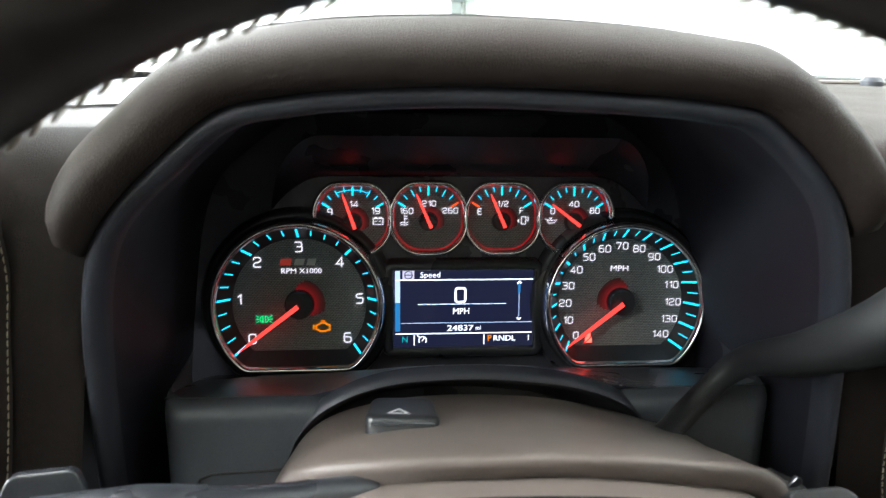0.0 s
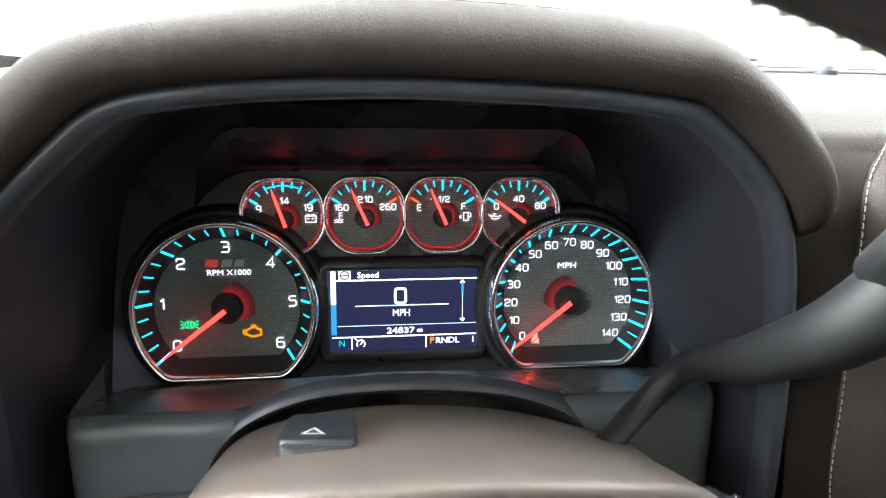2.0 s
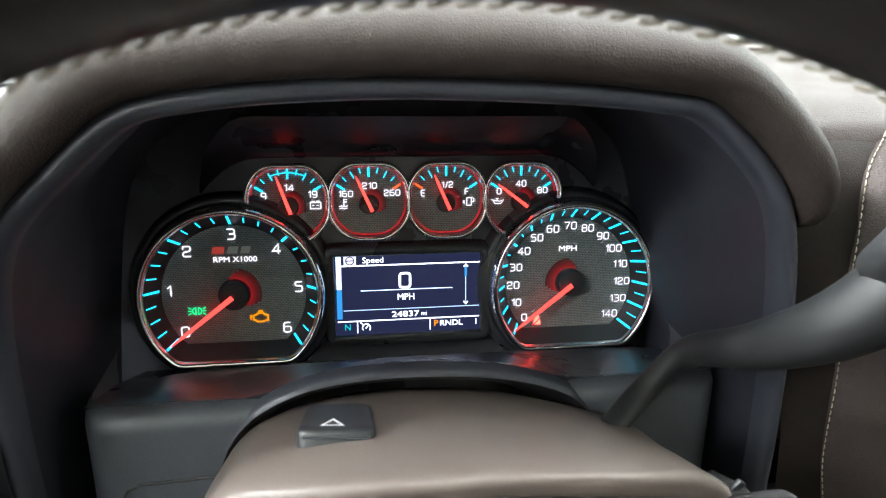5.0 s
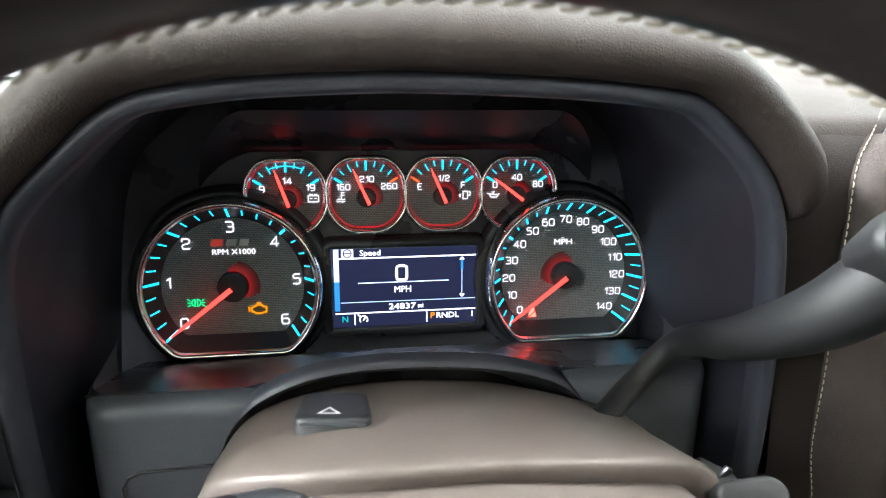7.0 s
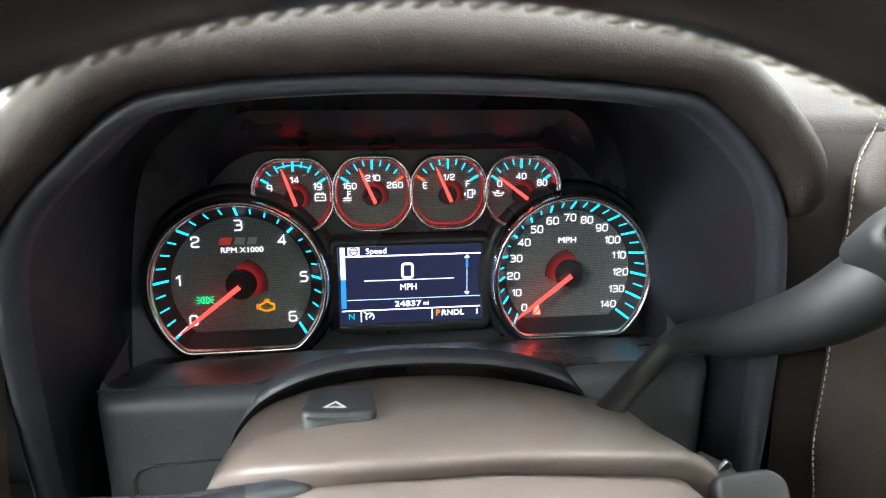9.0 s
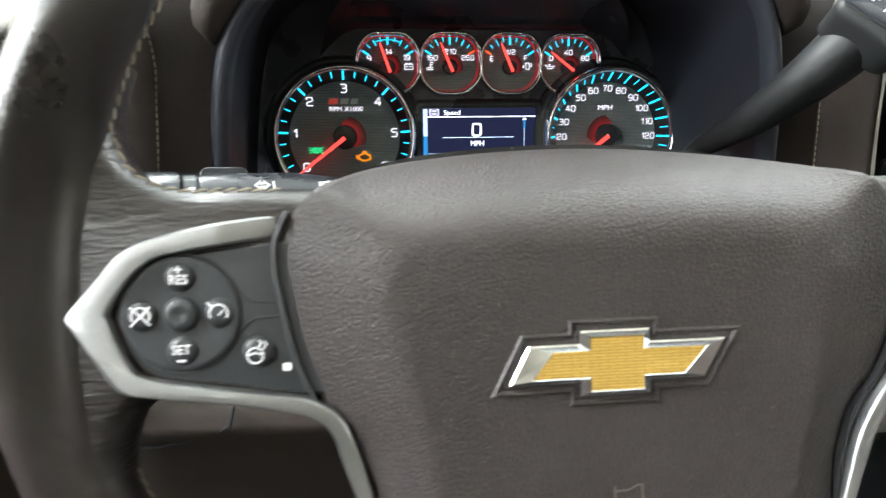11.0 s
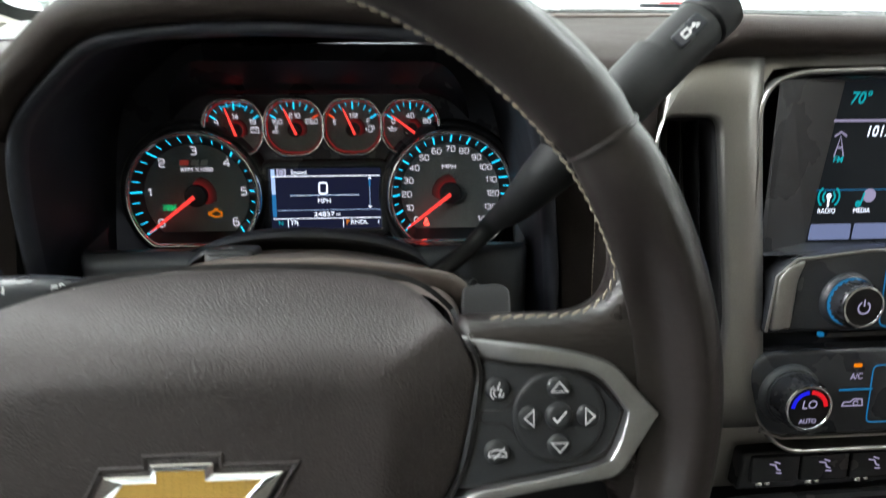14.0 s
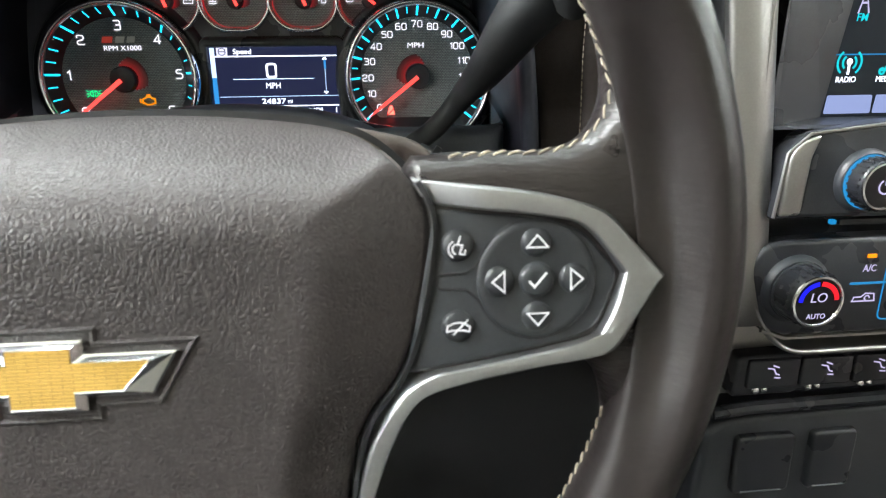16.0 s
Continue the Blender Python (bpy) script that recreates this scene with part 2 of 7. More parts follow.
def clear_glass():
    m = bpy.data.materials.new("clear_glass")
    m.use_nodes = True
    nt = m.node_tree
    out = nt.nodes["Material Output"]
    nt.nodes.remove(nt.nodes["Principled BSDF"])
    t, g = nt.nodes.new("ShaderNodeBsdfTransparent"), nt.nodes.new("ShaderNodeBsdfGlossy")
    g.inputs["Roughness"].default_value = 0.02
    f, mix = nt.nodes.new("ShaderNodeLayerWeight"), nt.nodes.new("ShaderNodeMixShader")
    up, scale = nt.nodes.new("ShaderNodeMath"), nt.nodes.new("ShaderNodeMath")
    up.operation, scale.operation = "POWER", "MULTIPLY_ADD"
    up.inputs[1].default_value, scale.inputs[1].default_value, scale.inputs[2].default_value = 5.0, 0.9, 0.03
    nt.links.new(f.outputs["Facing"], up.inputs[0])
    nt.links.new(up.outputs[0], scale.inputs[0])
    t.inputs["Color"].default_value = (0.93, 0.96, 0.95, 1)
    nt.links.new(scale.outputs[0], mix.inputs[0])
    nt.links.new(t.outputs[0], mix.inputs[1])
    nt.links.new(g.outputs[0], mix.inputs[2])
    nt.links.new(mix.outputs[0], out.inputs[0])
    return m


GLASS = clear_glass()

# ---- shaping helpers ----
from mathutils.geometry import tessellate_polygon


def thing(name, label, category, m=Matrix(), group="", kind=""):
    ob = new(name)
    ob.empty_display_size = 0.02
    ob.matrix_world = m
    return tagged(ob, label, category, group, kind)


def part(name, bm, material, parent=None, label="", smooth=True, angle=35):
    """Links a bmesh as one mesh object under a thing or a part."""
    me = bpy.data.meshes.new(name)
    bmesh.ops.recalc_face_normals(bm, faces=bm.faces[:])
    bm.to_mesh(me)
    bm.free()
    me.materials.append(material)
    if smooth and len(me.polygons):
        me.polygons.foreach_set("use_smooth", [True] * len(me.polygons))
        me.set_sharp_from_angle(angle=radians(angle))
    ob = new(name, me)
    if parent:
        ob.parent = parent
    if label:
        ob["label"] = label
    return ob


def shell(name, bm, material, label, category, m=Matrix(), kind="", angle=35):
    ob = part(name, bm, material, angle=angle)
    ob.matrix_world = m
    return tagged(ob, label, category, kind=kind)


def spline(pts, n=8, closed=False):
    """Catmull-Rom through the points, n steps a span."""
    p = [Vector(q) for q in pts]
    k = len(p)
    out = []
    for i in range(k if closed else k - 1):
        a = p[(i - 1) % k] if closed or i else p[0] * 2 - p[1]
        b, c = p[i], p[(i + 1) % k]
        d = p[(i + 2) % k] if closed or i + 2 < k else p[-1] * 2 - p[-2]
        for j in range(n):
            t = j / n
            out.append(0.5 * (2 * b + (c - a) * t + (2 * a - 5 * b + 4 * c - d) * t * t + (3 * b - a - 3 * c + d) * t**3))
    if not closed:
        out.append(p[-1].copy())
    return out


def rounded(pts, r, n=5):
    """A closed outline with its corners rounded; r: one radius or one a corner."""
    out, k = [], len(pts)
    for i in range(k):
        rad = r[i] if isinstance(r, (list, tuple)) else r
        a, b, c = (Vector(pts[(i + j) % k][:2]) for j in (-1, 0, 1))
        u, v = a - b, c - b
        d = min(rad, u.length * 0.48, v.length * 0.48)
        s, e = b + u.normalized() * d, b + v.normalized() * d
        for j in range(n + 1):
            t = j / n
            out.append(s * (1 - t) ** 2 + b * 2 * t * (1 - t) + e * t * t)
    return out


def box_outline(x0, y0, x1, y1, r=0.0, n=4):
    pts = [(x0, y0), (x1, y0), (x1, y1), (x0, y1)]
    return rounded(pts, r, n) if r else [Vector(p) for p in pts]


def area2(pts):
    return sum(pts[i].x * pts[(i + 1) % len(pts)].y - pts[(i + 1) % len(pts)].x * pts[i].y for i in range(len(pts)))


def offset(pts, d):
    """The outline moved outward by d (inward: minus)."""
    k = len(pts)
    sign = 1 if area2(pts) > 0 else -1
    out = []
    for i in range(k):
        a, b, c = pts[i - 1], pts[i], pts[(i + 1) % k]
        u, v = (b - a), (c - b)
        if u.length < 1e-9 or v.length < 1e-9:
            u = v = (c - a)
        nu = Vector((u.y, -u.x)).normalized()
        nv = Vector((v.y, -v.x)).normalized()
        w = nu + nv
        w = w / max(w.dot(w) / 2, 0.35) if w.length > 1e-6 else nu
        out.append(b + sign * d * w)
    return out


def resample(pts, n, closed=True):
    """n points at even steps along an outline or a line."""
    p = [Vector(q) for q in pts]
    if closed:
        p = p + [p[0]]
    lens = [0.0]
    for a, b in zip(p, p[1:]):
        lens.append(lens[-1] + (b - a).length)
    out, j = [], 0
    for i in range(n):
        s = lens[-1] * i / (n if closed else n - 1)
        while j < len(p) - 2 and lens[j + 1] < s:
            j += 1
        span = lens[j + 1] - lens[j]
        out.append(p[j].lerp(p[j + 1], (s - lens[j]) / span if span > 1e-12 else 0))
    return out


def loft(rings, closed=True, cap=(False, False), bm=None):
    """Faces between rings of equal counts."""
    bm = bm or bmesh.new()
    vs = [[bm.verts.new(p if len(p) == 3 else (p[0], p[1], 0)) for p in ring] for ring in rings]
    k = len(vs[0])
    for a, b in zip(vs, vs[1:]):
        for i in range(k if closed else k - 1):
            j = (i + 1) % k
            try:
                bm.faces.new((a[i], a[j], b[j], b[i]))
            except ValueError:
                pass
    for on, ring in zip(cap, (vs[0][::-1], vs[-1])):
        if on and len(ring) <= 4:
            bm.faces.new(ring)
        elif on:
            for tri in tessellate_polygon([[v.co for v in ring]]):
                try:
                    bm.faces.new([ring[i] for i in tri])
                except ValueError:
                    pass
    return bm


def at_z(pts, z):
    return [Vector((p[0], p[1], z)) for p in pts]


def prism(pts, z0, z1, bevel=0.0, bm=None, back=True):
    """A plate of that outline with a rounded front edge."""
    pts = [Vector(p[:2]) for p in pts]
    rings = [at_z(pts, z0)]
    if bevel:
        h = z1 - z0
        b = min(bevel, abs(h))
        for k in range(4):
            a = k / 3 * math.pi / 2
            rings.append(at_z(offset(pts, -bevel * (1 - math.cos(a))), z1 - b * math.copysign(1, h) * (1 - math.sin(a))))
    else:
        rings.append(at_z(pts, z1))
    return loft(rings, True, (back, True), bm)


def band(outline, profile, bm=None, closed_profile=False):
    """A bead round a closed outline; profile: rows of outward offset and height."""
    outline = [Vector(p[:2]) for p in outline]
    prof = list(profile) + ([profile[0]] if closed_profile else [])
    return loft([at_z(offset(outline, d), z) for d, z in prof], True, (False, False), bm)


def tube(path, r, n=12, closed=False, flat=1.0, up=(0, 0, 1), bm=None, caps=True):
    """A round or oval rod along points; r: radius, or one a point; flat: its height over its width."""
    p = [Vector(q) if len(q) == 3 else Vector((q[0], q[1], 0)) for q in path]
    k = len(p)
    rings = []
    side = None
    for i in range(k):
        a, b = (p[i - 1], p[(i + 1) % k]) if closed else (p[max(i - 1, 0)], p[min(i + 1, k - 1)])
        t = (b - a).normalized()
        if side is None:
            side = t.cross(Vector(up))
            side = side.normalized() if side.length > 1e-4 else t.orthogonal().normalized()
        side = (side - t * side.dot(t)).normalized()
        over = side.cross(t)
        rad = r[i] if isinstance(r, (list, tuple)) else r
        rings.append([p[i] + side * rad * math.cos(2 * math.pi * j / n) + over * rad * flat * math.sin(2 * math.pi * j / n) for j in range(n)])
    if closed:
        rings.append(rings[0])
        bm = loft(rings, True, (False, False), bm)
        bmesh.ops.remove_doubles(bm, verts=bm.verts[:], dist=1e-6)
        return bm
    return loft(rings, True, (caps, caps), bm)


def lathe(profile, n=28, bm=None):
    """A body turned round the z axis; profile: rows of radius and height."""
    rings = [[Vector((max(r, 1e-5) * math.cos(2 * math.pi * j / n), max(r, 1e-5) * math.sin(2 * math.pi * j / n), z)) for j in range(n)] for r, z in profile]
    return loft(rings, True, (True, True), bm)


def moved(bm, x=0, y=0, z=0, m=None):
    bmesh.ops.transform(bm, matrix=m or Matrix.Translation((x, y, z)), verts=bm.verts[:])
    return bm


def block(x0, y0, z0, x1, y1, z1, bevel=0.0, segments=2):
    bm = bmesh.new()
    bmesh.ops.create_cube(bm, size=1)
    bmesh.ops.transform(bm, matrix=Matrix.Translation(((x0 + x1) / 2, (y0 + y1) / 2, (z0 + z1) / 2)) @ Matrix.Diagonal((x1 - x0, y1 - y0, z1 - z0, 1)), verts=bm.verts[:])
    if bevel:
        bmesh.ops.bevel(bm, geom=bm.edges[:], offset=bevel, segments=segments, affect="EDGES", profile=0.5)
    return bm


def stroke(paths, w, z=0.0, h=0.0003, bm=None):
    """Flat raised lines of width w along 2D paths."""
    bm = bm or bmesh.new()
    for path in paths:
        p = [Vector(q[:2]) for q in path]
        closed = (p[0] - p[-1]).length < 1e-7 and len(p) > 2
        if closed:
            p = p[:-1]
        k = len(p)
        left, right = [], []
        for i in range(k):
            a = p[i - 1] if closed or i else p[0]
            c = p[(i + 1) % k] if closed or i + 1 < k else p[-1]
            u, v = (p[i] - a), (c - p[i])
            u = u.normalized() if u.length > 1e-9 else v.normalized()
            v = v.normalized() if v.length > 1e-9 else u
            nrm = Vector((-(u + v).y, (u + v).x))
            nrm = nrm / max(nrm.dot(nrm) / 2, 0.4) if nrm.length > 1e-6 else Vector((-u.y, u.x))
            left.append(p[i] + nrm * w / 2)
            right.append(p[i] - nrm * w / 2)
        if not closed:
            left[0] -= (p[1] - p[0]).normalized() * w * 0.2
            right[0] -= (p[1] - p[0]).normalized() * w * 0.2
        vl = [bm.verts.new((q.x, q.y, z + h)) for q in left]
        vr = [bm.verts.new((q.x, q.y, z + h)) for q in right]
        for i in range(k if closed else k - 1):
            j = (i + 1) % k
            bm.faces.new((vl[i], vr[i], vr[j], vl[j]))
    return bm


SQUARE = {
    "0": [[(0.0, 0.5), (0, 1), (0.72, 1), (0.72, 0), (0, 0), (0, 0.5)]],
    "1": [[(0.12, 0.80), (0.42, 1), (0.42, 0)]],
    "2": [[(0, 0.74), (0, 1), (0.7, 1), (0.7, 0.55), (0, 0.40), (0, 0), (0.74, 0)]],
    "3": [[(0, 1), (0.7, 1), (0.7, 0.52), (0.2, 0.52)], [(0.5, 0.52), (0.72, 0.52), (0.72, 0), (0, 0)]],
    "4": [[(0.56, 0), (0.56, 1), (0, 0.28), (0.78, 0.28)]],
    "5": [[(0.68, 1), (0.05, 1), (0.03, 0.58), (0.72, 0.58), (0.72, 0), (0, 0)]],
    "6": [[(0.64, 1), (0, 1), (0, 0), (0.72, 0), (0.72, 0.58), (0.02, 0.58)]],
    "7": [[(0, 1), (0.72, 1), (0.26, 0)]],
    "8": [[(0.36, 0.53), (0.03, 0.53), (0.03, 1), (0.69, 1), (0.69, 0.53), (0.36, 0.53)], [(0.36, 0.53), (0, 0.53), (0, 0), (0.72, 0), (0.72, 0.53), (0.36, 0.53)]],
    "9": [[(0.70, 0.42), (0, 0.42), (0, 1), (0.72, 1), (0.72, 0), (0.06, 0)]],
    "E": [[(0.64, 1), (0, 1), (0, 0), (0.64, 0)], [(0, 0.52), (0.56, 0.52)]],
    "F": [[(0.64, 1), (0, 1), (0, 0)], [(0, 0.50), (0.56, 0.50)]],
    "/": [[(0.06, -0.05), (0.40, 1.05)]],
}


def figures(name, text, height, weight, material, parent, x, y, z):
    """Wide square-shouldered gauge numerals drawn as thin lines."""
    def eased(path):
        out = [path[0]]
        for a, b, c in zip(path, path[1:], path[2:]):
            a, b, c = Vector(a), Vector(b), Vector(c)
            u, v = a - b, c - b
            if u.normalized().dot(v.normalized()) > 0.35:
                out.append(tuple(b))
                continue
            r = min(0.24, u.length * 0.48, v.length * 0.48)
            p, q = b + u.normalized() * r, b + v.normalized() * r
            for k in range(5):
                f = k / 4
                out.append(tuple(p.lerp(b, f).lerp(b.lerp(q, f), f)))
        return out + [path[-1]]
    step = {"1": 0.72, "/": 0.66}
    widths = [step.get(ch, 1.04) for ch in text]
    left = -(sum(widths) - 0.30) / 2
    paths = []
    for ch, wd in zip(text, widths):
        for path in SQUARE[ch]:
            paths.append([(x + (left + px) * height, y + (py - 0.5) * height) for px, py in eased(path)])
        left += wd
    return part(name, stroke(paths, weight, z), material, parent, smooth=False)


def arc(cx, cy, r, a0, a1, n=16):
    return [(cx + r * math.cos(radians(a0 + (a1 - a0) * i / n)), cy + r * math.sin(radians(a0 + (a1 - a0) * i / n))) for i in range(n + 1)]


def writing(name, text, size, material, parent, x, y, z, wide=1.0, shear=0.0, align="CENTER", bold=0.0, thick=0.0001, turn=0.0):
    cu = bpy.data.curves.new(name, "FONT")
    cu.body, cu.size, cu.align_x, cu.align_y, cu.shear, cu.offset, cu.extrude = text, 1.0, align, "CENTER", shear, bold, thick / size
    cu.resolution_u = 3
    tmp = bpy.data.objects.new(name, cu)
    me = bpy.data.meshes.new_from_object(tmp)
    bpy.data.objects.remove(tmp)
    me.name = name
    me.transform(Matrix.Translation((x, y, z)) @ Matrix.Rotation(radians(turn), 4, "Z") @ Matrix.Diagonal((size * wide, size, size, 1)))
    me.materials.append(material)
    ob = new(name, me)
    ob.parent = parent
    return ob


def stitches(line, step, length, r, parent, name="stitching", lift=None, slant=0.0, label="pale cream thread stitching"):
    """A row of short raised thread stitches along a line, as one mesh."""
    p = [Vector(q) for q in line]
    total = sum((b - a).length for a, b in zip(p, p[1:]))
    pts = resample(p, max(int(total / step), 2) + 1, closed=False)
    bm = bmesh.new()
    for i, (a, b) in enumerate(zip(pts, pts[1:])):
        mid, t = (a + b) / 2, (b - a).normalized()
        nrm = lift[min(int(i * len(lift) / len(pts)), len(lift) - 1)] if lift else Vector((0, 0, 1))
        t = (t + slant * nrm.cross(t)).normalized()
        tube([mid - t * length / 2 - nrm * r * 0.6, mid - t * length * 0.25 + nrm * r * 0.5, mid + t * length * 0.25 + nrm * r * 0.5, mid + t * length / 2 - nrm * r * 0.6], [r * 0.6, r, r, r * 0.6], 5, up=nrm, bm=bm)
    return part(name, bm, THREAD, parent, label)


def tilted(x, y, z, lean, yaw=0.0, roll=0.0):
    """A frame whose x is to the right, y up the face and z towards the driver."""
    return Matrix.Translation((x, y, z)) @ Matrix.Rotation(radians(yaw), 4, "Z") @ Matrix.Rotation(radians(90 - lean), 4, "X") @ Matrix.Rotation(radians(roll), 4, "Z")


CLUSTER = tilted(0, 0.4175, 0.835, 11)
WHEEL = tilted(-0.0172, 0.0751, 0.8386, 20, -2, 0.75)
COLUMN = tilted(-0.016, 0.071, 0.842, 20, -3)
STACK = tilted(0.0, 0.25, 0.80, 11)


def mm(pts):
    return [tuple(c * 0.001 for c in p) for p in pts]


# ---- setting: the garage ----
GROUND = -0.47
DOOR_Y = 4.6
shell("floor", block(-6.0, -6.0, GROUND - 0.1, 2.25, DOOR_Y + 0.2, GROUND), CONCRETE, "grey concrete garage floor", "floor", kind="structure")
shell("ceiling", block(-6.0, -6.0, CEIL, 2.25, DOOR_Y + 0.2, CEIL + 0.1), WALL, "white painted garage ceiling", "ceiling", kind="structure")
shell("wall_west", block(-6.15, -6.0, GROUND, -6.0, DOOR_Y + 0.2, CEIL), WALL, "white painted garage side wall", "wall", kind="structure")
shell("wall_east", block(2.25, -6.0, GROUND, 2.4, DOOR_Y + 0.2, CEIL), WALL, "white painted garage side wall", "wall", kind="structure")
shell("wall_south", block(-6.0, -6.15, GROUND, 2.25, -6.0, CEIL), WALL, "white painted garage rear wall", "wall", kind="structure")
north = bmesh.new()
for x0, z0, x1, z1 in ((-6.0, GROUND, -4.7, CEIL), (0.36, GROUND, 2.25, CEIL), (-4.7, 1.95, 0.36, CEIL)):
    tmp = block(x0, DOOR_Y, z0, x1, DOOR_Y + 0.2, z1)
    me_tmp = bpy.data.meshes.new("tmp")
    tmp.to_mesh(me_tmp)
    tmp.free()
    north.from_mesh(me_tmp)
    bpy.data.meshes.remove(me_tmp)
shell("wall_north", north, WALL, "white painted front wall round the overhead door", "wall", kind="structure")

garage_door = thing("garage_door", "closed white sectional overhead garage door with steel hinges", "garage door", Matrix.Translation((0, DOOR_Y + 0.05, 0)))
joints = [GROUND, 0.20, 0.78, 1.36, 1.95]
for a, b in zip(joints, joints[1:]):
    section = block(-4.7, 0, a + 0.004, 0.36, 0.045, b - 0.004, 0.006)
    part("door_section", section, DOORPAINT, garage_door)
for hx in (-4.5, -3.38, -2.17, -0.935, 0.25):
    for hz in joints[1:-1]:
        hinge = prism(rounded([(-0.035, 0.0), (0.035, 0.0), (0.02, 0.055), (0.008, 0.10), (-0.008, 0.10), (-0.02, 0.055)], 0.008), 0.0, 0.006, 0.002)
        prism(rounded([(-0.03, -0.005), (-0.012, -0.075), (0.0, -0.095), (0.012, -0.075), (0.03, -0.005)], 0.006), 0.0, 0.006, 0.002, bm=hinge)
        tube([(-0.04, 0, 0.008), (0.04, 0, 0.008)], 0.009, 8, bm=hinge)
        ob = part("hinge", hinge, STEEL, garage_door, "galvanised steel hinge")
        ob.matrix_local = Matrix.Translation((hx, -0.001, hz)) @ Matrix.Rotation(radians(90), 4, "X")
part("label_strip", block(-0.22, -0.004, 0.50, 0.09, -0.001, 0.535), PAPER, garage_door, "pale paper strip")
rail = thing("door_track", "galvanised steel door track beside the opening", "door track", Matrix.Translation((0.39, DOOR_Y - 0.03, 0)))
part("channel", block(-0.02, -0.02, GROUND, 0.055, 0.03, 2.2, 0.008), STEEL, rail)
part("jamb_trim", block(0.075, 0.0, GROUND, 0.145, 0.028, 2.2, 0.005), mat("grey_green_seal", (0.20, 0.225, 0.20), 0.6, stain=0.06, grain=0.03), rail)
for bz in (0.35, 0.72, 1.2):
    part("bracket", block(-0.035, -0.03, bz, 0.07, -0.018, bz + 0.05, 0.004), STEEL, rail)
signal = thing("door_button_box", "black control box with green and red push buttons on the wall", "control box", Matrix.Translation((0.662, DOOR_Y - 0.03, 0.92)))
part("housing", block(-0.035, -0.02, -0.13, 0.035, 0.03, 0.16, 0.008), BLACK, signal)
for bz, m in ((0.09, GREEN), (0.0, mat("green_button", (0.02, 0.35, 0.12), 0.4, stain=0.02, grain=0.02)), (-0.09, mat("red_button", (0.6, 0.03, 0.03), 0.4, stain=0.02, grain=0.02))):
    part("push_button", block(-0.024, -0.032, bz - 0.028, 0.024, -0.02, bz + 0.028, 0.006), m, signal)
conduit = thing("conduit", "thin grey conduit with junction boxes on the white wall", "conduit", Matrix.Translation((0.665, DOOR_Y - 0.02, 0.055)))
part("upright_pipe", tube([(0, 0, GROUND + 0.3), (0, 0, 0.69)], 0.011, 10), STEEL, conduit)
part("junction_box", block(-0.055, -0.03, 0.655, 0.055, 0.02, 0.72, 0.006), STEEL, conduit)
part("cross_pipe", tube([(0.05, 0, 0.69), (0.26, 0, 0.685)], 0.009, 10), STEEL, conduit)
part("socket_plate", block(-0.04, -0.012, 0.47, 0.04, 0.02, 0.50, 0.004), BLACK, conduit)
keypad = thing("alarm_keypad", "white wall keypad with small display and grey keys", "keypad", Matrix.Translation((0.99, DOOR_Y - 0.005, 0.722)))
part("case", block(-0.105, -0.035, -0.09, 0.105, 0.004, 0.10, 0.01), PAPER, keypad)
part("display", block(0.005, -0.039, 0.05, 0.09, -0.034, 0.075, 0.001), mat("keypad_display", (0.12, 0.2, 0.16), 0.3, stain=0.02, grain=0.02), keypad)
for i in range(4):
    for j in range(3):
        part("key", block(0.012 + i * 0.02, -0.040, -0.04 + j * 0.025, 0.025 + i * 0.02, -0.034, -0.026 + j * 0.025, 0.002), STEEL, keypad)
hook = thing("wall_hook", "small brass hook on the white wall", "hook", Matrix.Translation((0.803, DOOR_Y - 0.01, 0.675)))
part("plate", prism(rounded([(-0.012, -0.04), (0.012, -0.04), (0.012, 0.04), (-0.012, 0.04)], 0.01), 0, 0.008, 0.002), GOLD, hook).matrix_local = Matrix.Rotation(radians(90), 4, "X")
cabinet = thing("low_wall_ledge", "white low cabinet against the front wall", "cabinet", Matrix.Translation((1.2, DOOR_Y - 0.31, GROUND)))
part("body", block(-0.02, -0.0, 0.0, 1.0, 0.3, 1.02, 0.01), DOORPAINT, cabinet)

# ---- setting: the truck's cabin shell and hood ----
LEFT, RIGHT = -0.50, 1.18
shell("cabin_floor", block(LEFT, -1.6, 0.02, RIGHT, 0.72, 0.06), MATTE, "dark carpeted cabin floor", "floor", kind="structure")
shell("firewall", block(LEFT, 0.66, 0.06, RIGHT, 0.70, 0.90), MATTE, "dark firewall behind the dashboard", "wall", kind="structure")
# unseen wall added to close the cabin's rear; it has no window
shell("cabin_back", block(LEFT, -1.66, 0.06, RIGHT, -1.6, 1.5), HEADLINER, "unseen pale wall closing the cabin's rear", "wall", kind="structure")
shell("door_panel_left", block(LEFT - 0.07, -1.6, 0.06, LEFT, 0.62, 0.90, 0.02), SHROUD, "brown inner door panel below its window", "door", kind="structure")
# unseen walls added to close the rear sides, windowless
shell("cabin_side_left", block(LEFT - 0.07, -1.6, 0.90, LEFT, -0.62, 1.5, 0.01), HEADLINER, "unseen pale wall closing the cabin's rear side", "wall", kind="structure")
shell("cabin_side_right", block(RIGHT, -1.6, 1.06, RIGHT + 0.07, -0.62, 1.5, 0.01), HEADLINER, "unseen pale wall closing the cabin's rear side", "wall", kind="structure")
shell("door_panel_right", block(RIGHT, -1.6, 0.06, RIGHT + 0.07, 0.62, 1.06, 0.02), SHROUD, "brown inner door panel below its window", "door", kind="structure")
